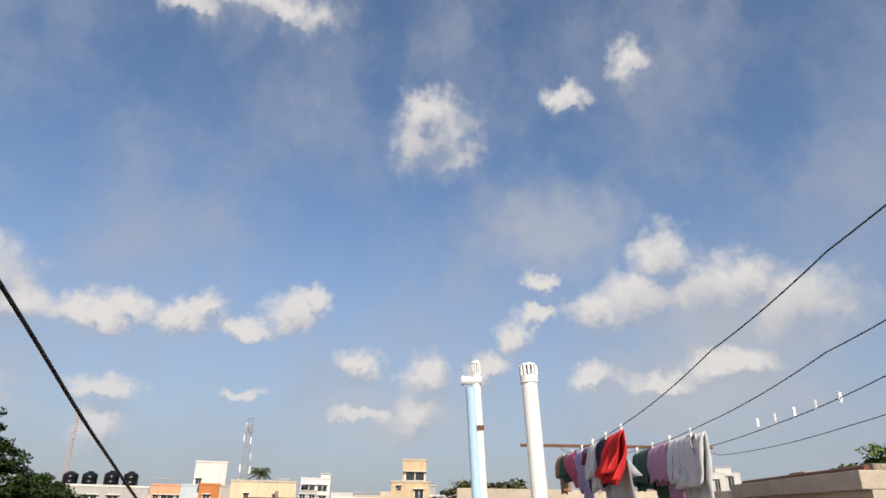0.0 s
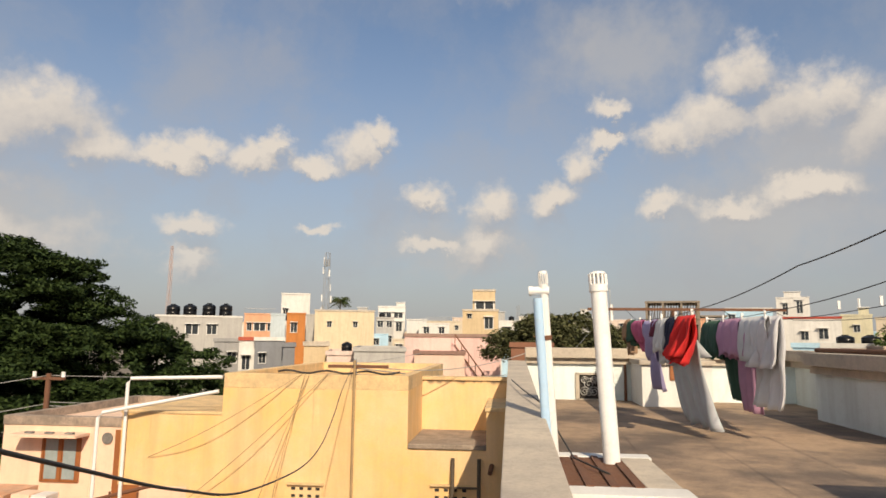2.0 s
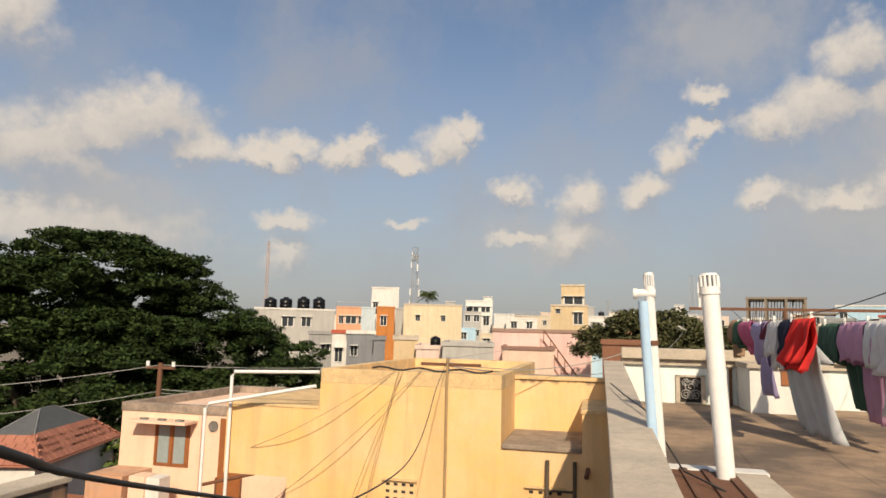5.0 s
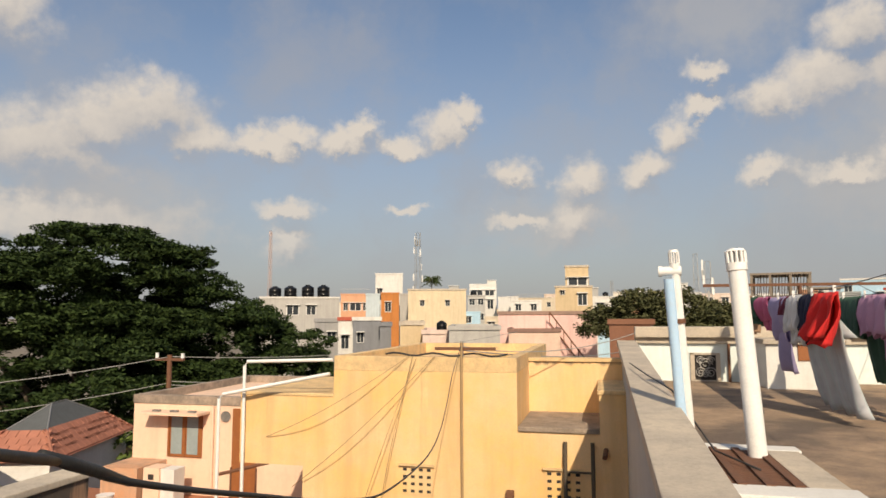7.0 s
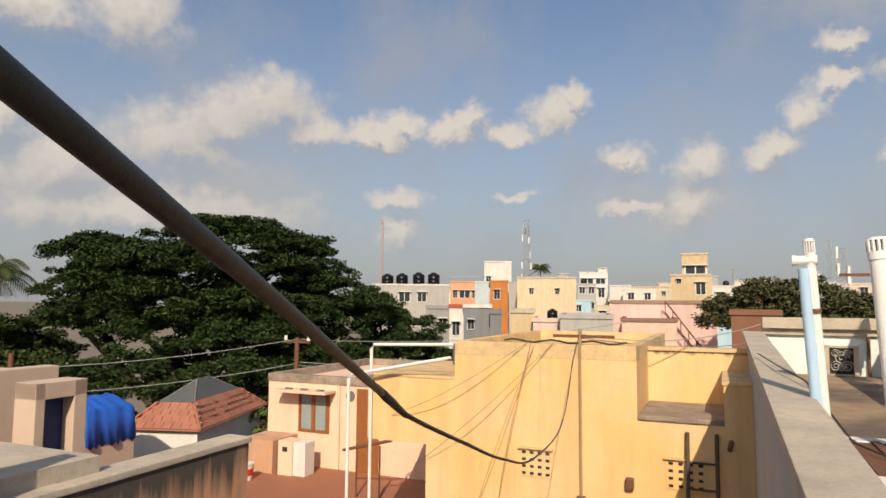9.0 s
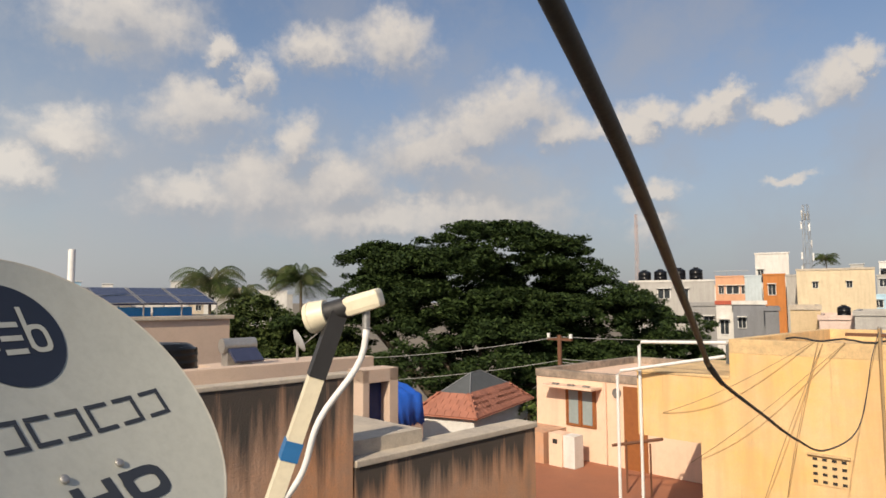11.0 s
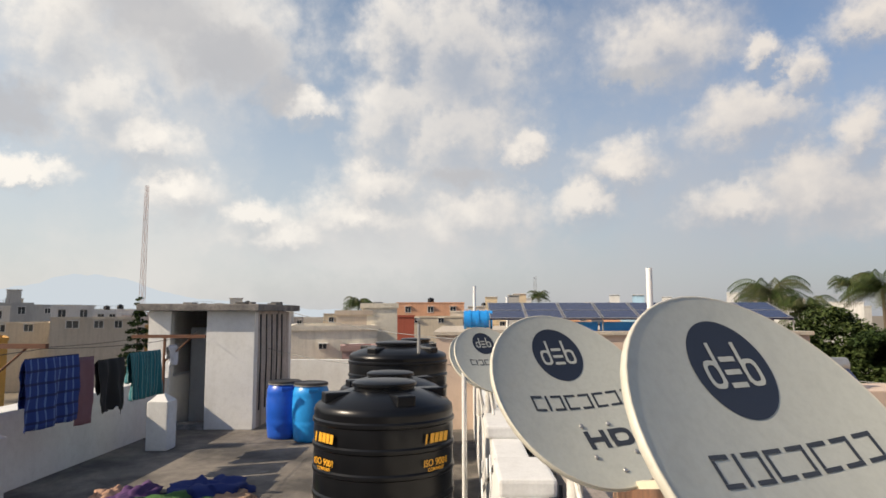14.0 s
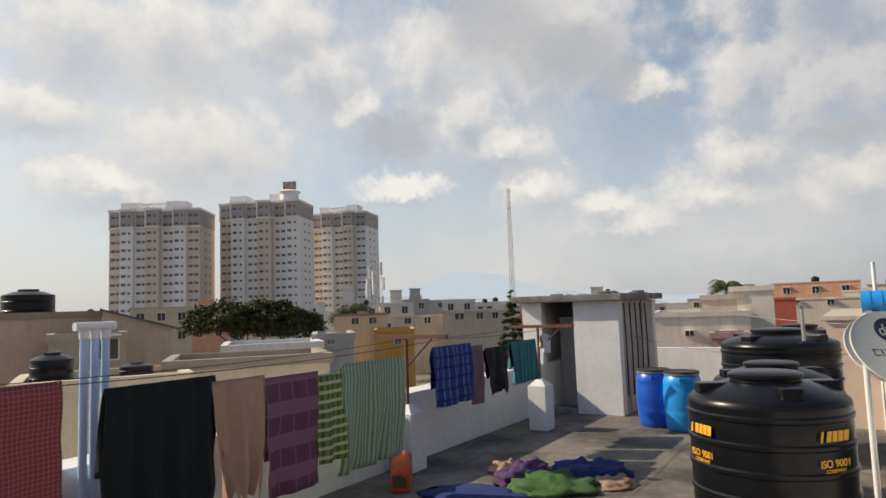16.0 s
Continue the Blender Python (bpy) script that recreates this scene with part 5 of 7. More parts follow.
def peach_house():
    t = thing("peach_house", "peach house with teak window and sooty flat roof", "house", here(0, 0, G))
    g = -G
    part("wall", solid(B(), -9.95, -5.6, PF, 17.5, 0, g + 0.10), M_PINK, t)
    bm = B()
    for x0, x1, y0, y1 in ((-9.97, -5.6, PF - 0.02, PF + 0.16), (-9.97, -5.6, 17.3, 17.5), (-9.97, -9.8, PF + 0.16, 17.3)):
        solid(bm, x0, x1, y0, y1, g + 0.10, g + 0.28, 0.01)
    part("parapet", bm, M_PINKTOP, t, "sooty parapet of the flat roof")
    w = part("window", solid(B(), -9.08, -8.26, PF - 0.03, PF + 0.02, g - 0.98, g - 0.10), M_WOOD, t, "teak window with two frosted panes")
    for x in (-9.02, -8.64):
        part("pane", solid(B(), x + 0.03, x + 0.29, PF - 0.036, PF - 0.030, g - 0.92, g - 0.16), M_GLASS, w)
        part("sash", solid(B(), x - 0.02, x + 0.0, PF - 0.05, PF - 0.03, g - 0.95, g - 0.13), M_WOOD, w)
    bm = solid(B(), -9.5, -8.1, PF - 0.45, PF, g - 0.08, g - 0.02, 0.008)
    part("sunshade", bm, M_PINK, t, "thin cement sunshade over the window")
    for k in range(3):
        part("shade_stone", solid(B(), -9.25 + 0.42 * k, -9.08 + 0.42 * k, PF - 0.34, PF - 0.26, g - 0.018, g + 0.02, 0.01), M_SOOT, t)
    part("door", solid(B(), -7.55, -7.0, PF - 0.03, PF, g - 1.74, g + 0.05), M_WOOD, t, "tall brown door in shade")
    part("drain_pipe", rod(B(), (-8.0, PF - 0.05, g - 1.72), (-8.0, PF - 0.05, g + 0.1), 0.03), M_PINK, t, smooth=40)
    bm = B()
    bmesh.ops.create_cone(bm, cap_ends=True, segments=20, radius1=0.11, radius2=0.11, depth=0.02, matrix=Matrix.Translation((-7.72, PF - 0.02, g - 0.12)) @ pose(0, 0, 0, 90, 0, 0))
    part("round_plate", bm, M_SOOT, t, "dark round wall plate")
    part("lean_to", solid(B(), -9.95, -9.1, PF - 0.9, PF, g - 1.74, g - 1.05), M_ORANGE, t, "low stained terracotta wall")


peach_house()
bm = solid(B(), -11.5, -4.06, 5.4, PF, G, -1.74)
single("floor_red_terrace", bm, M_REDFLOOR, "red oxide terrace in front of the peach house", "floor", TURN, kind="structure")
t = thing("cement_box", "peach cement box with a small hatch on the terrace", "meter box", here(-8.6, 11.9, -1.74))
part("body", solid(B(), -0.36, 0.0, 0, 0.4, 0, 0.72, 0.01), M_PINK, t)
part("wing", solid(B(), 0.0, 0.30, 0.05, 0.4, 0, 0.70, 0.01), M_WHITEWASH, t)
part("hatch", solid(B(), -0.24, -0.12, -0.012, 0.0, 0.50, 0.6), M_DARK, t, "small dark hatch")
t = thing("paint_bucket", "white bucket with a red band", "bucket", here(-9.3, 11.3, -1.74))
part("body", turned(B(), [(0.12, 0), (0.16, 0.33), (0.165, 0.34), (0.15, 0.34)], 28), M_PVC, t, smooth=40)
part("band", turned(B(), [(0.139, 0.10), (0.156, 0.24)], 28), material("red label", (0.55, 0.04, 0.02), 0.5), t, "red printed band", smooth=40)
t = thing("iron_railing", "rusty iron railing with pointed bars along the terrace", "railing", here(-4.1, 5.6, -1.74))
for k in range(30):
    part("bar", rod(B(), (0, 0.2 * k, 0), (0, 0.2 * k, 0.75), 0.010, seg=6), M_RUST, t)
part("top_rail", solid(B(), -0.015, 0.015, 0, 5.8, 0.60, 0.63), M_RUST, t)
part("low_rail", solid(B(), -0.015, 0.015, 0, 5.8, 0.12, 0.15), M_RUST, t)
t = thing("iron_stand", "rusty iron stand with a slanted top on the terrace", "stand", here(-6.6, 11.2, -1.74))
for x in (0.0, 0.5):
    part("leg", rod(B(), (x, 0, 0), (x, 0, 1.0), 0.018), M_RUST, t)
part("slanted_top", rod(B(), (-0.3, 0, 0.85), (0.75, 0, 1.12), 0.03), M_RUST, t)

# ---- stained walls of the compound next door ----
WX = -3.86
bm = B()
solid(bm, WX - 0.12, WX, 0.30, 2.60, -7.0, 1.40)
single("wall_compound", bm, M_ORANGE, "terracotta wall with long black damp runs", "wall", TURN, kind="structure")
bm = solid(B(), WX - 0.13, WX + 0.012, 0.28, 2.61, 1.40, 1.432, 0.008)
single("coping_compound", bm, M_CEMENT, "pale cement coping on the stained wall", "coping", TURN, kind="structure")
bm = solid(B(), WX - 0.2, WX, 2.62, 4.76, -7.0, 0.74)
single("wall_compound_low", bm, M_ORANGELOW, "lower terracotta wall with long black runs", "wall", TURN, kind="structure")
bm = solid(B(), WX - 0.24, WX + 0.02, 2.62, 4.78, 0.74, 0.79, 0.01)
single("coping_compound_low", bm, M_CEMENT, "pale grey weathered cement coping on the low wall", "coping", TURN, kind="structure")
bm = B()
solid(bm, -11.0, WX - 0.125, 0.3, 3.4, -7.0, 0.9)
single("floor_compound_roof", bm, M_CEMENT, "cement flat roof behind the stained wall", "floor", TURN, kind="structure")
bm = solid(B(), -7.2, -7.0, 2.0, 5.3, -2.0, 1.21, 0.01)
single("wall_roof_behind", bm, M_BEIGE, "beige parapet behind the stained wall", "wall", TURN, kind="structure")
bm = solid(B(), -7.0, -4.1, 3.4, 3.6, -2.0, 0.45)
single("wall_yard", bm, M_ORANGE, "low terracotta yard wall", "wall", TURN, kind="structure")
t = thing("cream_gateway", "cream plastered door frame with a blue door", "gateway", here(-6.0, 4.38, -1.5))
part("left_post", solid(B(), -0.3, 0.0, -0.04, 0.06, 0, 2.66, 0.01), M_BEIGE, t)
part("right_post", solid(B(), -0.3, 0.0, 0.36, 0.50, 0, 2.66, 0.01), M_BEIGE, t)
part("lintel", solid(B(), -0.3, 0.0, -0.04, 0.50, 2.5, 2.66, 0.01), M_BEIGE, t)
part("blue_door", solid(B(), -0.2, -0.16, 0.06, 0.36, 0, 2.5), material("blue door paint", (0.012, 0.03, 0.14), 0.5), t, "dark blue door")


def tarp_roof():
    bm = B()
    n = 14
    g = [[bm.verts.new((-12 - 1.6 * i / n, 9.62 + 1.2 * j / n, -0.10 - 0.55 * abs(i / n - 0.4) + 0.05 * noise.noise((i * 0.7, j * 0.7, 0)) - 0.04 * math.sin(j * 1.9))) for j in range(n + 1)] for i in range(n + 1)]
    for i in range(n):
        for j in range(n):
            bm.faces.new((g[i][j], g[i][j + 1], g[i + 1][j + 1], g[i + 1][j]))
    front = [g[0][j] for j in range(n + 1)]
    low = [bm.verts.new((-11.95 + 0.05 * math.sin(j), v.co.y, -1.0 - 0.08 * (j % 2))) for j, v in enumerate(front)]
    for j in range(n):
        bm.faces.new((front[j], front[j + 1], low[j + 1], low[j]))
    ob = single("tarpaulin", bm, M_TARP, "bright blue tarpaulin stretched over a shed", "tarpaulin", TURN, smooth=True)
    mod = ob.modifiers.new("thickness", "SOLIDIFY")
    mod.thickness = 0.01


tarp_roof()
bm = solid(B(), -13.6, -12.0, 9.6, 10.85, G, -1.0)
single("tarp_shed", bm, M_BEIGE, "small beige shed under the tarpaulin", "shed", TURN)


def tiled_pavilion():
    """Long hipped clay-tiled roof with a felted lantern top, one corner towards the eye."""
    m = Matrix.Translation(TURN @ Vector((-13.51, 14.46, -1.2))) @ pose(0, 0, 0, 0, 0, 21.7)
    t = thing("tiled_pavilion", "white pavilion with clay tile roof and grey felt top", "house", m)
    hx, hy, sx, sy, rise, peak = 1.0, 2.11, 0.50, 1.45, 0.50, 1.02
    part("wall", solid(B(), -hx + 0.12, hx - 0.12, -hy + 0.12, hy - 0.12, G + 1.2, 0.0), M_WHITEWASH, t)
    bm = B()
    lo = [bm.verts.new((x * sx, y * sy, rise + 0.02)) for x, y in ((-1, -1), (1, -1), (1, 1), (-1, 1))]
    tip = [bm.verts.new((0, -0.35, peak)), bm.verts.new((0, 0.35, peak))]
    for f in ((lo[0], lo[1], tip[0]), (lo[1], lo[2], tip[1], tip[0]), (lo[2], lo[3], tip[1]), (lo[3], lo[0], tip[0], tip[1]), tuple(lo[::-1])):
        bm.faces.new(f)
    top = part("lantern_roof", bm, M_SLATE, t, "grey felt pyramid top")
    for x, y, e in ((-1, -1, -0.35), (1, -1, -0.35), (1, 1, 0.35), (-1, 1, 0.35)):
        part("ridge_strip", rod(B(), (x * sx, y * sy, rise + 0.02), (0, e, peak), 0.018, seg=6), M_STEEL, top)
    part("ridge_strip", rod(B(), (0, -0.35, peak), (0, 0.35, peak), 0.018, seg=6), M_STEEL, top)
    tile = mesh_of("roof_tile", solid(B(), -0.115, 0.115, 0, 0.26, -0.012, 0.022, 0.006), M_TILE)
    for side, (wide, reach, narrow, inner) in enumerate(((hx, hy, sx, sy), (hy, hx, sy, sx)) * 2):
        pitch = math.degrees(math.atan2(rise, reach - inner))
        bm = B()
        v = [bm.verts.new(p) for p in ((-wide - 0.03, -reach - 0.03, -0.03), (wide + 0.03, -reach - 0.03, -0.03), (narrow, -inner, rise - 0.015), (-narrow, -inner, rise - 0.015))]
        bm.faces.new(v)
        face = part("roof_slope", bm, M_TILE, t, "clay tiled slope", m=pose(0, 0, 0, 0, 0, 90 * side))
        for r in range(4):
            k = r / 4
            half = wide * (1 - k) + narrow * k
            count = max(1, int(2 * half / 0.24))
            for c in range(count):
                part("roof_tile", tile, None, face, m=pose((c - (count - 1) / 2) * 0.24, -(reach * (1 - k) + inner * k), rise * k, pitch, 0, 0))
        part("hip_tile", rod(B(), (-wide - 0.03, -reach - 0.03, 0.0), (-narrow, -inner, rise + 0.02), 0.045, seg=8), M_TILE, face)


tiled_pavilion()


# ---- beige house with the solar panels ----
def solar_house():
    t = thing("beige_house", "beige flat-roofed house carrying solar panels", "house", here(-11.6, 2.6, G))
    g = -G
    part("wall", solid(B(), -6.0, 0.0, -3.6, 2.9, 0, g + 1.64), M_BEIGE, t)
    part("coping", solid(B(), -6.05, 0.06, -3.65, 2.96, g + 1.64, g + 1.71, 0.01), M_CEMENT, t, "brown cement coping")
    row = thing("solar_array", "row of dark blue solar panels on a steel frame", "solar panels", here(-11.7, 2.6, 1.71))
    for k in range(8):
        y0 = -2.65 + 0.67 * k
        p = part("solar_panel", solid(B(), -1.0, 0.0, 0.0, 0.65, 0, 0.03), M_SOLAR, row, m=pose(0, y0, 0.20, 0, 17, 0))
        bm = B()
        for yy in (0.0, 0.63):
            solid(bm, -1.0, 0.0, yy, yy + 0.02, 0.03, 0.036)
        solid(bm, -0.02, 0.0, 0, 0.65, 0.03, 0.037)
        solid(bm, -0.51, -0.49, 0, 0.65, 0.03, 0.034)
        part("panel_frame", bm, M_STEEL, p, "aluminium frame")
    for k in range(9):
        part("leg", rod(B(), (-0.05, -2.65 + 0.67 * k, 0), (-0.05, -2.65 + 0.67 * k, 0.2), 0.015, seg=6), M_STEEL, row)
    for k in range(5):
        bm = solid(B(), -0.30, -0.25, -1.2 + 0.75 * k, -0.5 + 0.75 * k, 0, 0.16)
        single("blue_sheet", bm, M_DRUM2, "bright blue plastic sheet under the solar panels", "sheet", here(-11.65, 2.4, 1.712), "blue sheets")
    t = thing("blue_tank", "bright blue lying water tank on the roof", "water tank", here(-12.1, -0.25, 1.71))
    bm = rod(B(), (0, -0.26, 0.2), (0, 0.26, 0.2), 0.17, seg=28)
    for y in (-0.15, 0.0, 0.15):
        rod(bm, (0, y - 0.02, 0.2), (0, y + 0.02, 0.2), 0.18, seg=28)
    part("body", bm, M_DRUM2, t, smooth=40)
    for y in (-0.17, 0.17):
        part("cradle", solid(B(), -0.2, 0.2, y - 0.04, y + 0.04, 0, 0.06), M_CEMENT, t)
    for x, y, z, r in ((-11.9, 2.85, 2.84, 0.055), (-12.6, -0.3, 2.55, 0.03), (-12.9, 0.35, 2.35, 0.025)):
        single("vent_stack", rod(B(), (x, y, 1.71), (x, y, z), r, seg=16), M_PVC, "white vent stack on the beige house", "vent pipe", TURN, "vent stacks", smooth=40)


solar_house()
tank(-7.6, 2.7, 0.9, 0.36, 0.58, "squat grey-black water tank behind the stained wall", prints=False)
t = thing("solar_heater", "solar water heater with a silver drum", "water heater", here(-9.0, 4.45, 1.0))
part("collector", solid(B(), -0.3, 0.0, -0.2, 0.25, 0, 0.04), M_SOLAR, t, m=pose(0.1, 0, 0.06, 0, 35, 0))
part("drum", rod(B(), (-0.25, -0.25, 0.30), (-0.25, 0.28, 0.30), 0.11, seg=20), M_STEEL, t, smooth=40)
part("stand", solid(B(), -0.35, -0.15, -0.2, 0.2, 0, 0.2), M_STEEL, t)
bm = solid(B(), -9.8, -8.4, 4.1, 6.2, G, 1.0)
single("low_house", bm, M_BEIGE, "low beige roof block with a water heater", "house", TURN)
t = thing("small_dish", "small grey satellite dish on a bent arm", "satellite dish", here(-9.0, 5.35, 1.0))
bm = turned(B(), [(0.01, -0.06), (0.12, -0.045), (0.22, 0.0), (0.225, 0.004), (0.12, -0.035), (0.01, -0.05)], 28)
part("reflector", bm, M_GREYWALL, t, m=pose(0.05, 0, 0.34, -62, 28, 0) @ Matrix.Scale(0.85, 4), smooth=40)
part("mast", rod(B(), (0, 0, 0), (0.0, 0, 0.3), 0.02), M_STEEL, t)
part("feed_arm", rod(B(), (0.05, 0.05, 0.25), (0.3, 0.18, 0.46), 0.01, seg=6), M_STEEL, t)

# ---- trees ----
def out_at(az, d, z=0.0):
    a = radians(az)
    return Vector((-d * math.sin(a), d * math.cos(a), z))


def leaf_cloud(name, lobes, clumps, leaves, size, mat, parent, seed, spread=0.55, boughs=0):
    """A crown: clumps of small folded leaf blades set on and just under the skin of uneven lobes."""
    rng = np.random.default_rng(seed)
    if boughs:
        # the large lobes carry flat-topped boughs, and the clumps sit on those
        area = np.array([l[3] * l[4] for l in lobes], float)
        flat = []
        for k in rng.choice(len(lobes), boughs, p=area / area.sum()):
            v = Vector(rng.normal(size=3))
            v.z = abs(v.z) - 0.25
            v.normalize()
            l = lobes[int(k)]
            r = float(rng.uniform(0.75, 1.45))
            flat.append((l[0] + v.x * (l[3] - 0.35), l[1] + v.y * (l[3] - 0.35), l[2] + v.z * (l[4] - 0.3), r, r * 0.5))
        lobes = flat
    weight = np.array([l[3] * l[4] for l in lobes], float)
    pick = rng.choice(len(lobes), clumps, p=weight / weight.sum())
    centre = np.array([l[:3] for l in lobes])[pick]
    rad = np.array([(l[3], l[3], l[4]) for l in lobes])[pick]
    d = rng.normal(size=(clumps, 3))
    d[:, 2] = np.abs(d[:, 2]) * 1.0 - 0.25 * rng.random(clumps)
    d /= np.linalg.norm(d, axis=1)[:, None]
    lump = np.array([noise.noise(Vector(v) * 2.3 + Vector((float(p) * 5, 0, 0))) for v, p in zip(d, pick)])
    shell = (0.78 + 0.26 * rng.random(clumps) ** 0.6 + 0.22 * lump)[:, None]
    clump = centre + d * rad * shell
    n = clumps * leaves
    ball = rng.normal(size=(n, 3))
    ball *= (rng.random(n) ** 0.4 * 1.5 / np.linalg.norm(ball, axis=1))[:, None]
    base = np.repeat(clump, leaves, 0) + ball * spread * np.array([1, 1, 0.42])
    long = rng.normal(size=(n, 3)) * np.array([1, 1, 0.45])
    long /= np.linalg.norm(long, axis=1)[:, None]
    side = np.cross(long, rng.normal(size=(n, 3)) * 0.5 + np.array([0, 0, 1.0]))
    side /= np.linalg.norm(side, axis=1)[:, None]
    s = size * (0.6 + 0.8 * rng.random(n))[:, None]
    p = np.stack([base - long * s, base + side * s * 0.45, base + long * s, base - side * s * 0.45], 1).reshape(-1, 3)
    me = bpy.data.meshes.new(name)
    me.vertices.add(4 * n)
    me.vertices.foreach_set("co", p.ravel())
    me.loops.add(4 * n)
    me.loops.foreach_set("vertex_index", np.arange(4 * n, dtype=np.int32))
    me.polygons.add(n)
    me.polygons.foreach_set("loop_start", np.arange(n, dtype=np.int32) * 4)
    me.update(calc_edges=True)
    me.materials.append(mat)
    ob = new(name, me)
    ob.parent = parent
    return ob


def tree(base, lobes, label, mat, clumps, leaves, size, seed, trunk=0.5, spread=0.55, category="tree", boughs=0):
    t = thing("tree", label, category, Matrix.Translation(base), "trees among the houses")
    rnd = random.Random(seed)
    low = min(l[2] for l in lobes)
    fork = Vector((0, 0, max(1.2, low * 0.45)))
    part("trunk", hose(B(), [(0, 0, -0.2), (0.1, 0.05, fork.z * 0.5), fork], [trunk, trunk * 0.8, trunk * 0.7], 12), M_BARK, t, smooth=True)
    for l in lobes:
        for k in range(2):
            end = Vector((l[0] + rnd.uniform(-0.5, 0.5) * l[3], l[1] + rnd.uniform(-0.5, 0.5) * l[3], l[2] + rnd.uniform(0, 0.5) * l[4]))
            mid = fork.lerp(end, 0.5) + Vector((rnd.uniform(-0.5, 0.5), rnd.uniform(-0.5, 0.5), 0.6))
            part("limb", hose(B(), [fork, fork.lerp(mid, 0.5), mid, end], [trunk * 0.45, trunk * 0.35, trunk * 0.25, trunk * 0.06], 8), M_BARK, t, smooth=True)
    leaf_cloud("crown", lobes, clumps, leaves, size, mat, t, seed, spread, boughs)


def lobes_at(base, rows):
    return [(*(out_at(az, d, z) - base), r, h) for az, d, z, r, h in rows]


base = out_at(47.5, 30.5, G)
tree(base, lobes_at(base, [(46.0, 30, 1.5, 4.8, 4.0), (50.5, 30, 1.2, 4.0, 3.6), (55.2, 31, 1.1, 3.0, 3.3), (40.5, 29.5, 0.5, 4.2, 3.2), (35.5, 29, -0.6, 3.5, 2.8),
                           (32.0, 28.5, -1.7, 2.8, 2.1), (61.0, 32, -1.2, 2.8, 2.4), (48, 27.5, -1.2, 5.0, 2.8), (41, 26.8, -1.9, 4.0, 2.0)]),
     "huge dark green rain tree with a spreading crown", M_LEAF, 4600, 100, 0.085, 11, trunk=0.75, spread=0.27, boughs=300)
base = out_at(65.0, 34, G)
tree(base, lobes_at(base, [(63, 33, -1.0, 2.6, 2.0), (66.5, 34, -0.2, 2.2, 2.2), (69, 35, -0.9, 2.4, 1.8), (65, 31, -2.6, 3.0, 1.6)]), "green bushy tree behind the houses", M_LEAF4, 1300, 40, 0.11, 12, 0.3, 0.32)
base = out_at(0.5, 44, G)
tree(base, lobes_at(base, [(2.0, 44, 1.2, 2.2, 2.2), (-1.2, 45, 1.0, 2.6, 2.4), (-4.5, 46, 0.4, 2.4, 2.2), (4.6, 44, 0.9, 1.6, 1.5)]), "dusty green tree behind the pale parapet", M_LEAF3, 900, 40, 0.13, 13, 0.3, 0.4)
base = out_at(-28.5, 34, G)
tree(base, lobes_at(base, [(-27, 34, 1.0, 2.2, 2.3), (-30, 34, 1.8, 2.6, 2.6), (-34, 35, 1.2, 2.8, 2.6)]), "leafy green tree beyond the next roof", M_LEAF2, 900, 40, 0.13, 14, 0.3, 0.4)
base = out_at(144, 62, G)
tree(base, lobes_at(base, [(146, 62, 1.0, 3.2, 2.2), (142.5, 63, 0.8, 3.2, 2.4), (140, 64, 0.4, 2.4, 1.8)]), "dusty green tree before the tower blocks", M_LEAF3, 700, 24, 0.22, 15, 0.3, 0.5)
base = out_at(51, 21.5, G)
tree(base, lobes_at(base, [(50, 21.5, -2.6, 1.3, 1.0), (43.5, 21, -1.9, 0.7, 0.6), (57, 22, -2.8, 1.6, 1.1)]), "small light green shrub below the big tree", M_LEAF2, 260, 20, 0.10, 16, 0.12, 0.2)


def palm(az, d, top, spread_r, seed, category="palm tree"):
    base = out_at(az, d, G)
    t = thing("palm_tree", "coconut palm with drooping feathery fronds", category, Matrix.Translation(base), "palms on the skyline")
    h = top - G
    rnd = random.Random(seed)
    part("trunk", hose(B(), [(0, 0, -0.2), (0.1, 0.1, h * 0.5), (0.0, 0.0, h)], [0.22, 0.16, 0.12], 10), M_BARK, t, smooth=True)
    for k in range(30):
        a = 2 * math.pi * k / 30 + rnd.uniform(-0.2, 0.2)
        rise = rnd.uniform(-0.25, 1.7)
        bm = B()
        out = Vector((math.cos(a), math.sin(a), 0))
        across = Vector((-math.sin(a), math.cos(a), 0))
        n = 18
        spine = [Vector((0, 0, h)) + out * spread_r * s + Vector((0, 0, spread_r * (rise * s - (0.45 + 0.5 * rise) * s * s * 1.1))) for s in (j / n for j in range(n + 1))]
        hose(bm, spine, 0.025, 4)
        for j in range(1, n):
            for sgn in (-1, 1):
                p, q = spine[j], spine[j + 1]
                w = spread_r * 0.40 * math.sin(math.pi * (0.12 + 0.86 * j / n)) ** 0.6
                tip = p.lerp(q, 0.9) + across * sgn * w * 0.8 + Vector((0, 0, -w * 0.75)) + out * w * 0.3
                bm.faces.new([bm.verts.new(v) for v in (p, p.lerp(q, 0.55), tip)])
        part("frond", bm, M_LEAF4 if k % 3 else M_LEAF3, t)


for row in ((70.0, 60, 3.7, 3.2, 1), (67.6, 58, 2.3, 2.4, 2), (62.6, 62, 4.0, 3.0, 3), (135.5, 90, 2.0, 3.0, 4), (103.8, 120, 4.0, 3.0, 6), (64.5, 130, 7.4, 3.0, 7), (19.5, 190, 12.0, 3.2, 8), (88.0, 170, 7.0, 3.0, 9)):
    palm(*row)


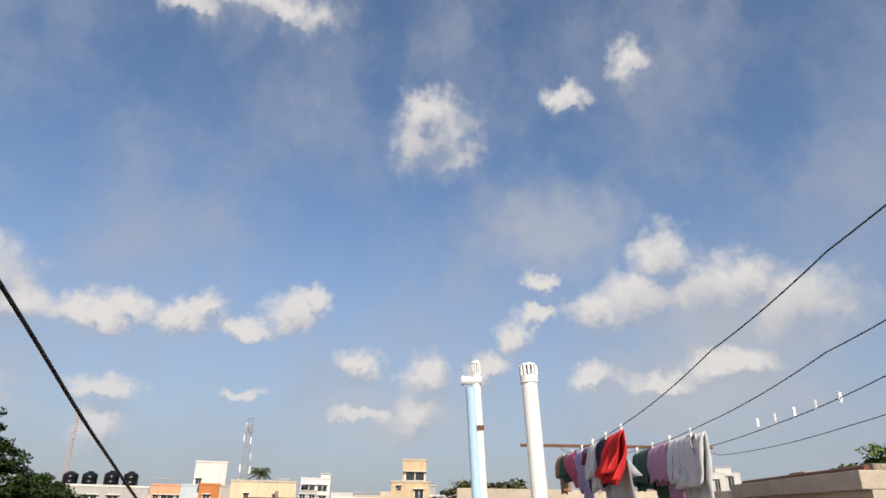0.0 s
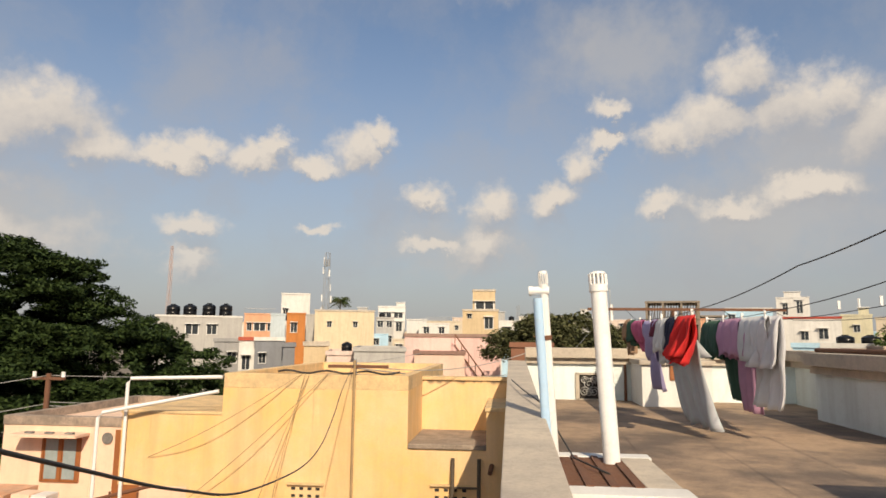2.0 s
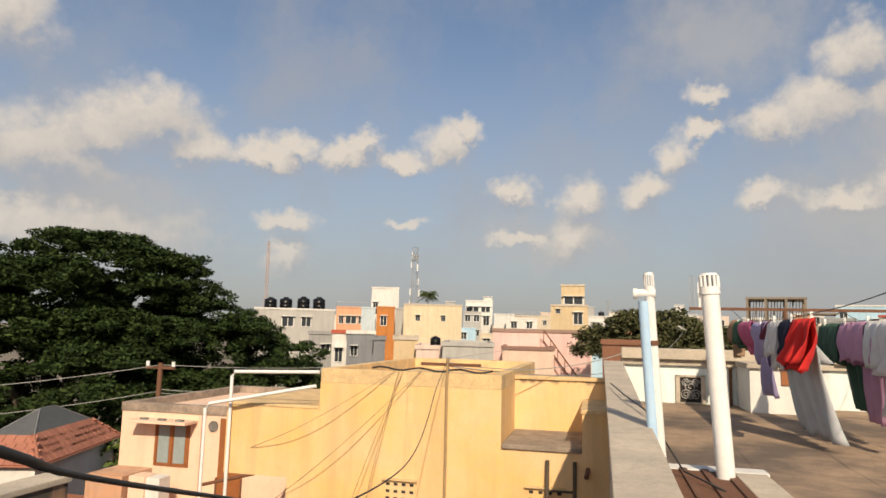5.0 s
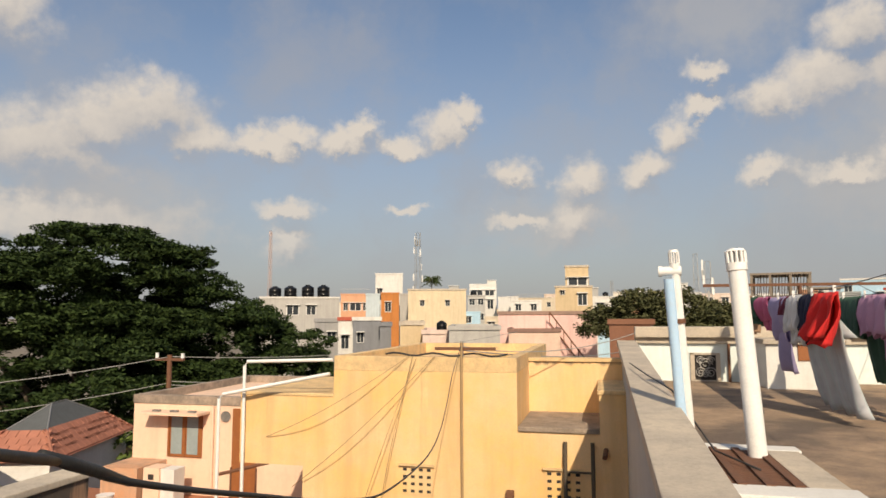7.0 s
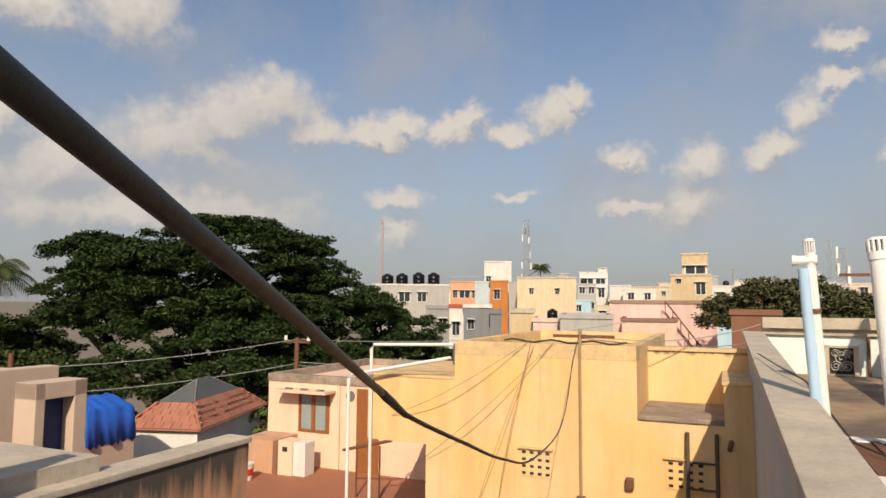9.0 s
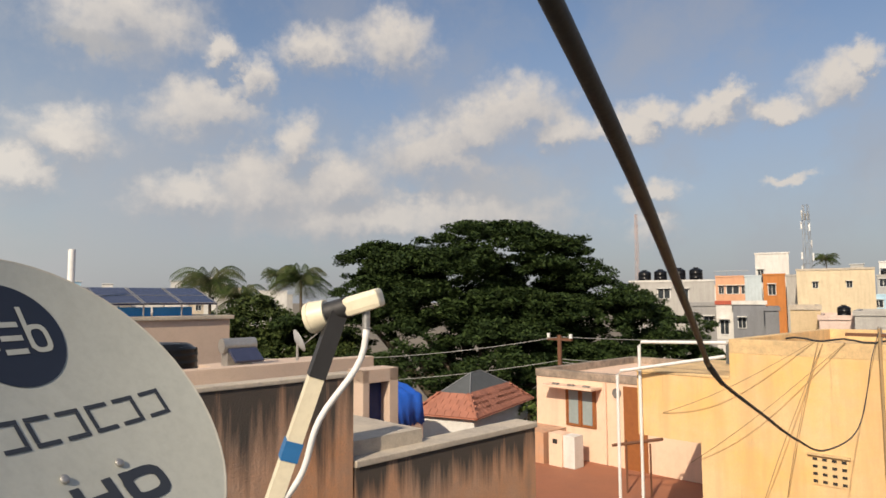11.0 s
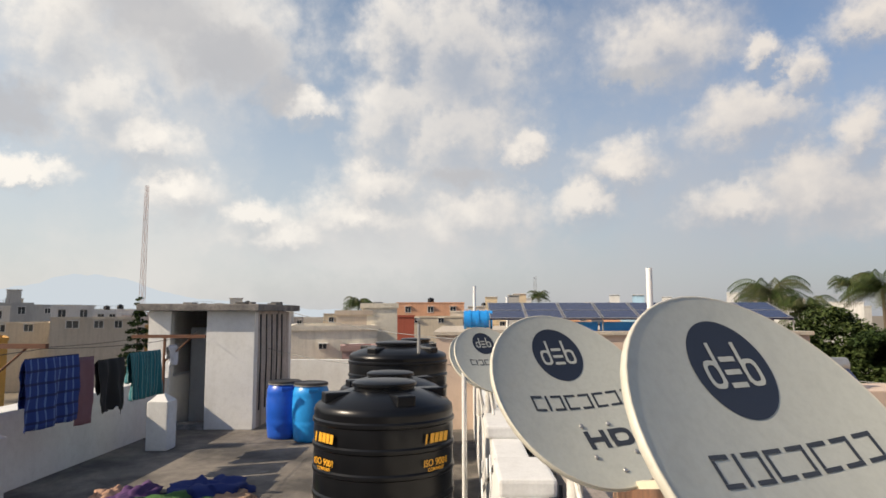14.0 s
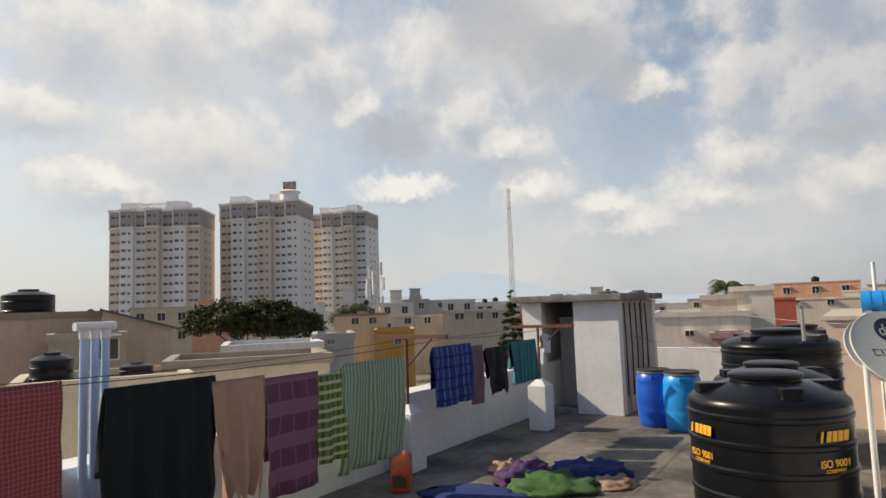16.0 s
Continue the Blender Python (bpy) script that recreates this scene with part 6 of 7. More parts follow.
def conifer(az, d, top):
    base = out_at(az, d, G)
    t = thing("conifer", "slim dark conifer above the roofs", "tree", Matrix.Translation(base))
    h = top - G
    part("trunk", rod(B(), (0, 0, 0), (0, 0, h), 0.14, 0.02, 8), M_BARK, t)
    lobes = [(0, 0, h * (0.35 + 0.062 * k), 1.75 * (1 - k / 10.5), 0.45) for k in range(11)]
    leaf_cloud("crown", lobes, 300, 16, 0.16, M_LEAF, t, 5, 0.16)


conifer(121.6, 60, 3.6)

# ---- the town ----
PAINT = {}


def paint(colour):
    key = tuple(colour)
    if key not in PAINT:
        PAINT[key] = material("painted render", key, 0.85, second=tuple(c * 0.8 for c in key), scale=0.5, amount=0.6, fine=12.0, bump=0.05,
                              streak=tuple(c * 0.55 for c in key), streak_amount=0.35)
    return PAINT[key]


WHITE, CREAM, SAND, PEACH, PINKISH = (0.66, 0.65, 0.62), (0.66, 0.55, 0.38), (0.58, 0.45, 0.28), (0.66, 0.36, 0.22), (0.74, 0.50, 0.46)
SLATEY, SKYBLUE, BUFF, RUSTY, ASH = (0.20, 0.21, 0.23), (0.42, 0.62, 0.76), (0.60, 0.52, 0.40), (0.50, 0.19, 0.05), (0.42, 0.41, 0.39)
WINDOW = mesh_of("window", solid(B(), -0.5, 0.5, -0.05, 0.02, 0, 1.0), M_PANE)
SHADE = mesh_of("sunshade", solid(B(), -0.62, 0.62, -0.45, 0, 1.08, 1.15), M_WHITEWASH)
RAIL = mesh_of("window_frame", solid(solid(solid(solid(B(), -0.56, -0.48, -0.07, 0, -0.05, 1.05), 0.48, 0.56, -0.07, 0, -0.05, 1.05), -0.48, 0.48, -0.07, 0, -0.06, 0.0), -0.03, 0.03, -0.065, 0, 0, 1.0), M_WHITEWASH)


def town_house(az, d, w, top, colour, label, depth=8.0, windows=(), tanks=(), k=1.6, turn=0.0, trim=None, hut=None, rail=False):
    """A flat-roofed house facing the camera. windows: (x from the middle, z below the roof, width, height)."""
    d, w, top = d * k, w * k, 1.98 + (top - 1.98) * k
    p = out_at(az, d, G)
    t = thing("house", label, "house", Matrix.Translation(p) @ pose(0, 0, 0, 0, 0, az + turn), "houses of the town")
    h = top - G
    mat = paint(colour)
    part("wall", solid(B(), -w / 2, w / 2, 0, depth, 0, h - 0.25), mat, t)
    bm = B()
    for x0, x1, y0, y1 in ((-w / 2 - 0.08, w / 2 + 0.08, -0.08, 0.15), (-w / 2 - 0.08, w / 2 + 0.08, depth - 0.15, depth), (-w / 2 - 0.08, -w / 2 + 0.15, 0.15, depth - 0.15), (w / 2 - 0.15, w / 2 + 0.08, 0.15, depth - 0.15)):
        solid(bm, x0, x1, y0, y1, h - 0.25, h)
    part("parapet", bm, paint(trim) if trim else M_CEMENT if colour in (CREAM, SAND) else mat, t)
    for x, z, ww, wh in windows:
        o = part("window", WINDOW, None, t, m=pose(x * k, 0, h - z * k) @ Matrix.Diagonal((ww * k, 1, wh * k, 1)))
        part("window_frame", RAIL, None, o)
        part("sunshade", SHADE, None, o)
    if hut:
        x, hw, hh = hut
        part("roof_hut", solid(B(), x * k - hw * k / 2, x * k + hw * k / 2, 1.0, 3.5, h - 0.25, h + hh * k), mat, t)
        part("hut_slab", solid(B(), x * k - hw * k / 2 - 0.15, x * k + hw * k / 2 + 0.15, 0.8, 3.7, h + hh * k, h + hh * k + 0.12), M_WHITEWASH, t)
    if rail:
        bm = B()
        for j in range(int(w / 0.9) + 1):
            rod(bm, (-w / 2 + 0.9 * j, 0.1, h), (-w / 2 + 0.9 * j, 0.1, h + 0.8), 0.03, seg=6)
        solid(bm, -w / 2, w / 2, 0.07, 0.13, h + 0.78, h + 0.84)
        part("roof_rail", bm, M_STEEL, t)
    for x, r, hh in tanks:
        tk = thing("water_tank", "black roof water tank on a town house", "water tank", t.matrix_world @ pose(x * k, 1.6, h - 0.24), "far roof tanks")
        r, hh = r * k, hh * k
        part("body", turned(B(), [(r, 0), (r, hh * 0.25), (r * 1.04, hh * 0.28), (r, hh * 0.31), (r, hh * 0.55), (r * 1.04, hh * 0.58), (r, hh * 0.61), (r, hh * 0.8), (r * 0.6, hh * 0.92), (r * 0.4, hh * 0.93), (r * 0.4, hh)], 20), M_TANK, tk, smooth=40)
        part("plinth", solid(B(), -r, r, -r, r, -0.3, 0.0), M_CEMENT, tk)
    return t


town_house(30.8, 60, 7.0, 3.7, ASH, "grey-white flat house with four black tanks", tanks=((-2.2, 0.55, 1.1), (-0.85, 0.55, 1.15), (0.7, 0.55, 1.25), (2.1, 0.55, 1.25)), windows=((-0.6, 1.6, 1.0, 0.8), (1.0, 1.6, 0.8, 0.8)), depth=12, trim=WHITE)
town_house(26.1, 75, 3.3, 4.5, PEACH, "peach upper storey with a row of windows", windows=((-1.1, 1.9, 0.5, 0.8), (0.0, 1.9, 1.2, 0.8), (1.1, 1.9, 0.5, 0.8)), rail=True)
town_house(23.2, 70, 2.9, 6.5, WHITE, "tall white stair tower on a house", windows=((-1.0, 2.9, 0.5, 1.2),))
town_house(23.1, 66, 1.8, 4.3, RUSTY, "orange painted wall panel of a house", windows=((-0.2, 1.9, 0.6, 0.9),), depth=4)
town_house(24.6, 66, 1.4, 4.2, (0.50, 0.58, 0.62), "pale blue-grey wall of a house", depth=4)
town_house(21.6, 66, 1.5, 4.2, ASH, "grey rendered wall of a house", depth=4)
town_house(19.0, 62, 5.5, 4.5, CREAM, "cream blank gable with two small windows", windows=((-1.4, 1.6, 0.4, 0.5), (1.0, 1.6, 0.4, 0.5)), depth=10)
town_house(15.0, 90, 3.7, 6.3, WHITE, "white house with balconies and roof plants", windows=((-0.8, 1.6, 1.5, 0.7), (0.9, 1.6, 1.2, 0.7), (-0.6, 3.4, 1.7, 1.2), (1.0, 3.4, 0.8, 1.2)), hut=(1.2, 1.2, 0.5))
town_house(12.8, 85, 2.6, 4.4, WHITE, "white round-shouldered roof store", windows=((0.6, 1.6, 0.3, 0.6),))
town_house(10.4, 95, 5.3, 4.5, BUFF, "low buff house with clutter on its roof", windows=((-1.5, 1.5, 0.6, 0.5), (0.4, 1.5, 0.5, 0.5), (1.8, 1.3, 0.5, 0.6)), rail=True)
town_house(7.2, 55, 3.0, 4.4, SAND, "sand coloured house below a square tower", windows=((-0.9, 0.75, 0.35, 0.35), (0.7, 1.6, 0.7, 0.9)))
town_house(6.9, 55.5, 1.9, 6.1, SAND, "square sand coloured tower with an open top storey", windows=((0.05, 1.65, 1.5, 0.6),), depth=3)
town_house(4.7, 80, 2.6, 4.2, WHITE, "white house with a dark window", windows=((-0.4, 1.6, 0.9, 0.8),), tanks=((0.2, 0.35, 0.7),))
town_house(9.5, 38, 5.5, 2.2, PINKISH, "long pink house with a stair rail", k=1.3, depth=10, trim=(0.30, 0.20, 0.16))
town_house(10.6, 34, 2.6, 1.3, (0.72, 0.52, 0.42), "pale peach wing of the pink house", k=1.3, trim=(0.25, 0.15, 0.12), windows=())
town_house(25.0, 36, 1.5, 1.9, SLATEY, "grey house front with white plaster ornaments", k=1.3, windows=((-0.35, 1.35, 0.35, 0.5),), trim=WHITE)
town_house(26.7, 36.5, 0.95, 1.9, WHITE, "white porch with a red panel", k=1.3, windows=((-0.1, 1.7, 0.4, 0.7),), trim=(0.45, 0.10, 0.06))
town_house(23.4, 35, 0.6, 1.6, SLATEY, "narrow dark grey house side", k=1.3)
town_house(28.3, 40, 1.6, 1.8, (0.30, 0.30, 0.30), "grey rendered house beside the tree", k=1.3, windows=((0.2, 1.4, 0.5, 0.6),))
town_house(15.7, 30, 2.3, 1.5, ASH, "stained grey roof parapet", k=1.3)
town_house(21.1, 32, 1.15, 1.7, SAND, "ochre water-stained house wall", k=1.3)
town_house(18.9, 31, 1.4, 1.3, (0.66, 0.52, 0.46), "pale pink low roof wall", k=1.3, tanks=((0.2, 0.25, 0.6),))
town_house(4.6, 42, 1.0, 1.6, SKYBLUE, "sky blue painted house wall", k=1.3)
town_house(2.6, 26, 1.6, 1.8, (0.22, 0.10, 0.06), "brown rusted sheet metal shed", k=1.3, depth=3)
town_house(-14.5, 70, 4.2, 5.2, SKYBLUE, "pale blue house with two small windows", windows=((-1.5, 1.6, 0.6, 0.9), (0.9, 2.0, 0.6, 0.7)), trim=WHITE)
town_house(-12.9, 66, 2.6, 3.9, (0.36, 0.38, 0.38), "grey house with dark windows", windows=((-0.6, 1.5, 0.6, 0.7), (0.5, 1.5, 0.6, 0.7)))
town_house(-17.6, 110, 4.4, 8.6, WHITE, "white house with stepped roof", windows=((-1.0, 2.6, 0.7, 1.6), (0.9, 2.4, 0.8, 1.8)), hut=(0.0, 2.2, 0.8))
town_house(-18.1, 55, 5.1, 3.8, WHITE, "white house with a broad red roof band", windows=((-1.9, 1.6, 0.6, 0.7), (0.2, 1.7, 0.5, 0.6), (1.4, 1.6, 0.6, 0.7)), trim=(0.40, 0.07, 0.05))
town_house(-21.7, 70, 2.4, 4.5, (0.62, 0.58, 0.42), "pale cream house with hut", windows=((0.0, 1.6, 0.5, 0.6),), hut=(0.6, 0.8, 0.6))
town_house(-22.9, 28, 3.4, 1.9, WHITE, "low white roof with tanks", k=1.3, tanks=((-1.0, 0.3, 0.5), (-0.2, 0.3, 0.5)))
town_house(-19.0, 30, 1.6, 1.9, SKYBLUE, "pale blue low house wall", k=1.3)
town_house(-24.6, 60, 3.6, 3.9, BUFF, "buff house behind the parapet", windows=((0, 1.6, 0.6, 0.7),))
town_house(-28.5, 75, 4.0, 4.6, WHITE, "white house at the edge of the town")
town_house(106.6, 26, 3.4, 1.6, (0.74, 0.68, 0.56), "long buff house with small windows", windows=((-0.4, 0.9, 0.3, 0.2), (0.9, 1.1, 0.45, 0.35)), k=1.3, depth=9)
town_house(102.6, 28, 1.5, 2.5, (0.74, 0.68, 0.56), "buff stair tower with pipes", k=1.3, depth=4)
town_house(104.8, 28, 1.5, 2.2, (0.52, 0.44, 0.36), "buff upper room of house", k=1.3, depth=4)
town_house(104.5, 24, 1.2, 0.9, (0.40, 0.26, 0.23), "dull red-brown lean-to roof", k=1.3, depth=2)
town_house(97.8, 60, 6.4, 1.9, BUFF, "row of far buff houses", windows=((-1.2, 0.6, 0.5, 0.4), (1.2, 0.6, 0.5, 0.4)))
town_house(99.8, 50, 1.3, 2.0, (0.40, 0.10, 0.06), "small red pitched house", depth=3)
town_house(94.0, 62, 4.0, 2.4, (0.60, 0.54, 0.46), "pale far house with hut", hut=(0.5, 1.6, 0.4))
town_house(82.0, 75, 2.0, 3.3, PEACH, "peach hut on a roof", depth=4)
town_house(64.8, 60, 2.4, 3.0, WHITE, "white house behind the palms", rail=True)
town_house(159.6, 24, 3.6, 2.35, (0.55, 0.42, 0.31), "peach-brown house with a black roof tank", k=1.25, windows=((-1.3, 1.3, 0.3, 0.3),), tanks=((-0.2, 0.75, 0.95),), depth=9, trim=(0.30, 0.24, 0.19))
town_house(156.3, 21, 1.9, 1.70, (0.40, 0.36, 0.30), "grey lean-to with a near-black plate for the shaded opening", k=1.25, windows=((0.5, 0.75, 0.5, 0.6),), depth=3)
town_house(145.0, 14, 3.15, 1.2, BUFF, "long buff parapet with a crack", k=1.25, depth=3, trim=(0.34, 0.29, 0.23))
town_house(142.7, 20, 2.8, 1.2, WHITE, "white parapet of a roof", k=1.25, depth=4)
town_house(137.6, 22, 1.3, 1.35, ASH, "grey wall with a louvred vent", k=1.25, windows=((-0.1, 0.35, 0.25, 0.35),), depth=4)
town_house(134.6, 45, 3.6, 1.9, CREAM, "cream house with an orange storey", windows=((-0.4, 0.7, 0.5, 0.4), (0.8, 0.7, 0.5, 0.4)), trim=(0.30, 0.22, 0.16))
town_house(131.8, 40, 2.4, 0.9, (0.58, 0.32, 0.08), "orange house wall with a window", windows=((0.2, 0.9, 0.4, 0.4),))
town_house(129.5, 60, 4.7, 1.5, BUFF, "buff house with sunshade roof", windows=((-1.0, 0.7, 0.6, 0.5), (0.8, 0.7, 0.6, 0.5)))
town_house(124.5, 55, 5.6, 1.9, (0.55, 0.48, 0.38), "buff block with shaded balconies", windows=((-1.4, 0.8, 0.8, 0.5), (0.3, 0.8, 0.6, 0.5), (1.6, 0.8, 0.5, 0.5)))
town_house(118.5, 60, 5.0, 1.2, (0.58, 0.34, 0.12), "orange and buff house wall", windows=((-1.0, 0.7, 0.6, 0.5),))
town_house(155.6, 13, 2.7, 1.05, (0.60, 0.52, 0.38), "low cream parapet with black tanks behind", k=1.25, depth=3, tanks=((0.55, 0.3, 0.35), (-0.85, 0.35, 0.62)))
t = thing("house", "grey house end with a long sloping sheet roof", "house", Matrix.Translation(out_at(152.8, 29, G)) @ pose(0, 0, 0, 0, 0, 152.8), "houses of the town")
bm = solid(B(), -1.25, 1.25, 0, 6, 0, 9.6)
for v in bm.verts:
    if v.co.z > 1 and v.co.x > 0:
        v.co.z -= 0.75
part("wall", bm, paint((0.50, 0.42, 0.34)), t)
bm = solid(B(), -1.35, 1.5, -0.25, 6.2, 9.6, 9.68)
for v in bm.verts:
    v.co.z -= 0.30 * (v.co.x + 1.25)
part("sheet_roof", bm, M_SLATE, t, "grey sloping sheet roof")

# the rest of the town, row behind row
rnd = random.Random(77)
for k in range(64):
    az = -34 + 200 * (k + rnd.random()) / 64
    if 28 < az < 66:
        continue
    d = rnd.uniform(115, 210)
    w, top = rnd.uniform(6, 15), 1.98 + d * rnd.uniform(-0.004, 0.022)
    colour = rnd.choice((WHITE, BUFF, ASH, WHITE, CREAM, (0.55, 0.50, 0.45), PEACH, SKYBLUE, WHITE))
    rows = [(x, 2.2 + 3.1 * r, 1.2, 1.2) for r in range(2) for x in (-w / 3, 0, w / 3)]
    town_house(az, d, w, top, colour, "far flat-roofed house in the town haze", k=1.0, windows=rows, depth=9, tanks=((rnd.uniform(-2, 2), 0.7, 1.3),) if rnd.random() < 0.5 else (), hut=(rnd.uniform(-2, 2), 3.0, 2.4) if rnd.random() < 0.4 else None)

# smaller houses between, mostly whitewashed
rnd = random.Random(41)
for k in range(84):
    az = -34 + 200 * (k + rnd.random()) / 84
    if 28 < az < 66 or 96 < az < 108 or 139 < az < 162:
        continue
    d = rnd.uniform(120, 170)
    w, top = rnd.uniform(3.5, 7.5), 1.98 + d * (rnd.uniform(0.014, 0.036) if az < 60 else rnd.uniform(0.0, 0.018))
    colour = rnd.choice((WHITE, WHITE, (0.70, 0.66, 0.58), ASH, WHITE, (0.62, 0.50, 0.42), SKYBLUE, (0.70, 0.58, 0.50)))
    rows = [(x, 2.0 + 3.0 * r, 1.1, 1.2) for r in range(2) for x in (-w / 4, w / 4)]
    town_house(az, d, w, top, colour, "small flat-roofed house on the hazy skyline", k=1.0, windows=rows, depth=6, tanks=((rnd.uniform(-1, 1), 0.6, 1.2),) if rnd.random() < 0.4 else (), hut=(rnd.uniform(-0.8, 0.8), 2.2, 2.2) if rnd.random() < 0.45 else None, rail=rnd.random() < 0.3)

# stair with rail on the pink house
p = out_at(7.4, 48.5, 0)
t = thing("outside_stair", "brown iron stair rail climbing a pink wall", "stair", Matrix.Translation(p) @ pose(0, 0, 0, 0, 0, 8))
for a, b in (((-1.6, 0, 2.2), (0.9, 0, -1.2)), ((-1.6, 0, 1.4), (0.9, 0, -2.0))):
    part("rail", rod(B(), a, b, 0.05, seg=6), M_RUST, t)
for k in range(6):
    x = -1.6 + 0.5 * k
    part("baluster", rod(B(), (x, 0, 2.2 - 0.68 * k), (x, 0, 1.3 - 0.68 * k), 0.035, seg=6), M_RUST, t)


# unfinished frame building with props
def unfinished():
    t = thing("unfinished_building", "unfinished concrete building with bamboo props", "building", Matrix.Translation(out_at(-8.8, 96, G)) @ pose(0, 0, 0, 0, 0, -8.8))
    h = -G + 7.4
    raw = paint((0.24, 0.20, 0.16))
    for z in (h - 6.0, h - 3.0, h):
        part("slab", solid(B(), -3.6, 3.6, 0, 8, z - 0.25, z), raw, t)
    for z in (h - 9.0, h - 6.0, h - 3.0):
        for x in (-3.4, -1.2, 1.2, 3.4):
            for y in (0.2, 7.8):
                part("column", solid(B(), x - 0.15, x + 0.15, y - 0.15, y + 0.15, z, z + 2.75), raw, t)
    prop = mesh_of("prop", rod(B(), (0, 0, 0), (0.15, 0, 2.75), 0.05, seg=6), M_BARK)
    for k in range(26):
        part("prop", prop, None, t, m=pose(-3.4 + 0.27 * k, 0.3 + 0.8 * (k % 3), h - 3.0, 0, 3 * (k % 4) - 4, 0))
    part("brick_wall", solid(B(), -3.4, 3.4, 4, 4.2, 0, h - 6), raw, t)
    shed = part("side_roof", solid(B(), 3.6, 7.0, 0, 6, h - 2.2, h - 2.0), raw, t)
    part("side_wall", solid(B(), 3.8, 6.8, 0.5, 6, 0, h - 3.6), raw, t)


unfinished()


# ---- tower blocks ----
def tower_blocks():
    # pale and grey-brown renders are lightened to stand in for distance haze
    tone = material("pale tower render", (0.86, 0.83, 0.78), 0.85, second=(0.80, 0.77, 0.72), scale=0.2, bump=0.0, fine=2.0)
    warm = material("sand tower render", (0.68, 0.58, 0.47), 0.85, second=(0.60, 0.52, 0.42), scale=0.2, bump=0.0, fine=2.0)
    dull = material("grey-brown top storeys", (0.46, 0.41, 0.38), 0.85, bump=0.0, fine=2.0)
    pane = mesh_of("window", solid(B(), -0.75, 0.75, -0.1, 0.1, 0, 0.85), M_PANE2)
    small = mesh_of("window", solid(B(), -0.4, 0.4, -0.1, 0.1, 0, 0.8), M_PANE2)
    lip = mesh_of("sunshade", solid(B(), -1.1, 1.1, -0.55, 0, 1.25, 1.36), tone)
    floors, storey = 15, 3.05
    for az, w, top, bays, d in ((150.9, 32.5, 41.5, 7, 255), (142.7, 32, 45.5, 6, 257), (136.0, 24, 44.5, 5, 278)):
        p = out_at(az, d, G)
        t = thing("tower_block", "pale tower block of flats with brown top storeys", "tower block", Matrix.Translation(p) @ pose(0, 0, 0, 0, 0, az - 22), "tower blocks")
        h = top - G
        bay = w / bays
        for b in range(bays):
            x = -w / 2 + bay * b
            front = (0.0, 2.2, 0.6, 3.0, 0.0, 2.0, 1.0)[b % 7]
            part("bay_wall", solid(B(), x, x + bay, -front, 16, 0, h - 6.4 - (b % 3) * 0.0), tone if b % 3 else warm, t)
            part("top_wall", solid(B(), x - 0.05, x + bay + 0.05, -front - 0.3, 16, h - 6.4, h - 0.8), dull, t, "grey-brown top storeys")
            part("cornice", solid(B(), x - 0.3, x + bay + 0.3, -front - 0.8, 16, h - 0.8, h), tone, t)
            part("band", solid(B(), x - 0.2, x + bay + 0.2, -front - 0.6, 0, h - 6.9, h - 6.4), tone, t)
            part("corner_strip", solid(B(), x - 0.12, x + 0.3, -front - 0.42, 0, h - 6.4, h - 0.8), tone, t)
            for f in range(floors):
                z = h - 3.1 - storey * f
                off = 0.5 if f < 2 else 0.0
                for s, mesh in ((0.3, pane), (0.72, small if b % 2 else pane)):
                    part("window", mesh, None, t, m=pose(x + bay * s, -front - (0.3 if f < 2 else 0), z))
                if f >= 2:
                    part("sunshade", lip, None, t, m=pose(x + bay * 0.3, -front, z))
        for f in range(floors):
            part("window", pane, None, t, m=pose(w / 2, 5, h - 3.1 - storey * f, 0, 0, 90))
            part("window", pane, None, t, m=pose(w / 2, 10, h - 3.1 - storey * f, 0, 0, 90))
        part("roof_hut", solid(B(), -w * 0.42, -w * 0.2, 3, 10, h, h + 3.2), tone, t)
        part("roof_hut", solid(B(), w * 0.08, w * 0.30, 3, 10, h, h + 3.4), tone, t)
        if w == 32:
            part("crown_base", turned(B(), [(3.4, h), (3.4, h + 2.5), (4.2, h + 3.2), (2.6, h + 4.0)], 20, (w * 0.36, 1.0)), tone, t)
            part("roof_sign", solid(B(), w * 0.28, w * 0.44, 0.8, 1.2, h + 4.6, h + 7.4), M_SIGN, t, "brown roof sign with plain bars")
            part("sign_frame", solid(B(), w * 0.29, w * 0.43, 1.2, 1.5, h + 3.6, h + 4.6), M_STEEL, t)
        else:
            bm = B()
            for k in range(9):
                rod(bm, (-w * 0.15 + k * w * 0.03, 2, h), (-w * 0.15 + k * w * 0.03, 2, h + 2.0), 0.25, seg=6)
            solid(bm, -w * 0.17, w * 0.11, 1.5, 2.5, h + 2.0, h + 2.5)
            part("pergola", bm, tone, t)


# pane colour raised towards grey to carry the haze over the distance
M_PANE2 = material("window pane paled for haze", (0.16, 0.16, 0.16), 0.3, bump=0.0)
M_SIGN = material("brown sign board", (0.28, 0.13, 0.08), 0.6, second=(0.5, 0.42, 0.36), scale=0.8, amount=0.8, bump=0.0, fine=3.0)
tower_blocks()


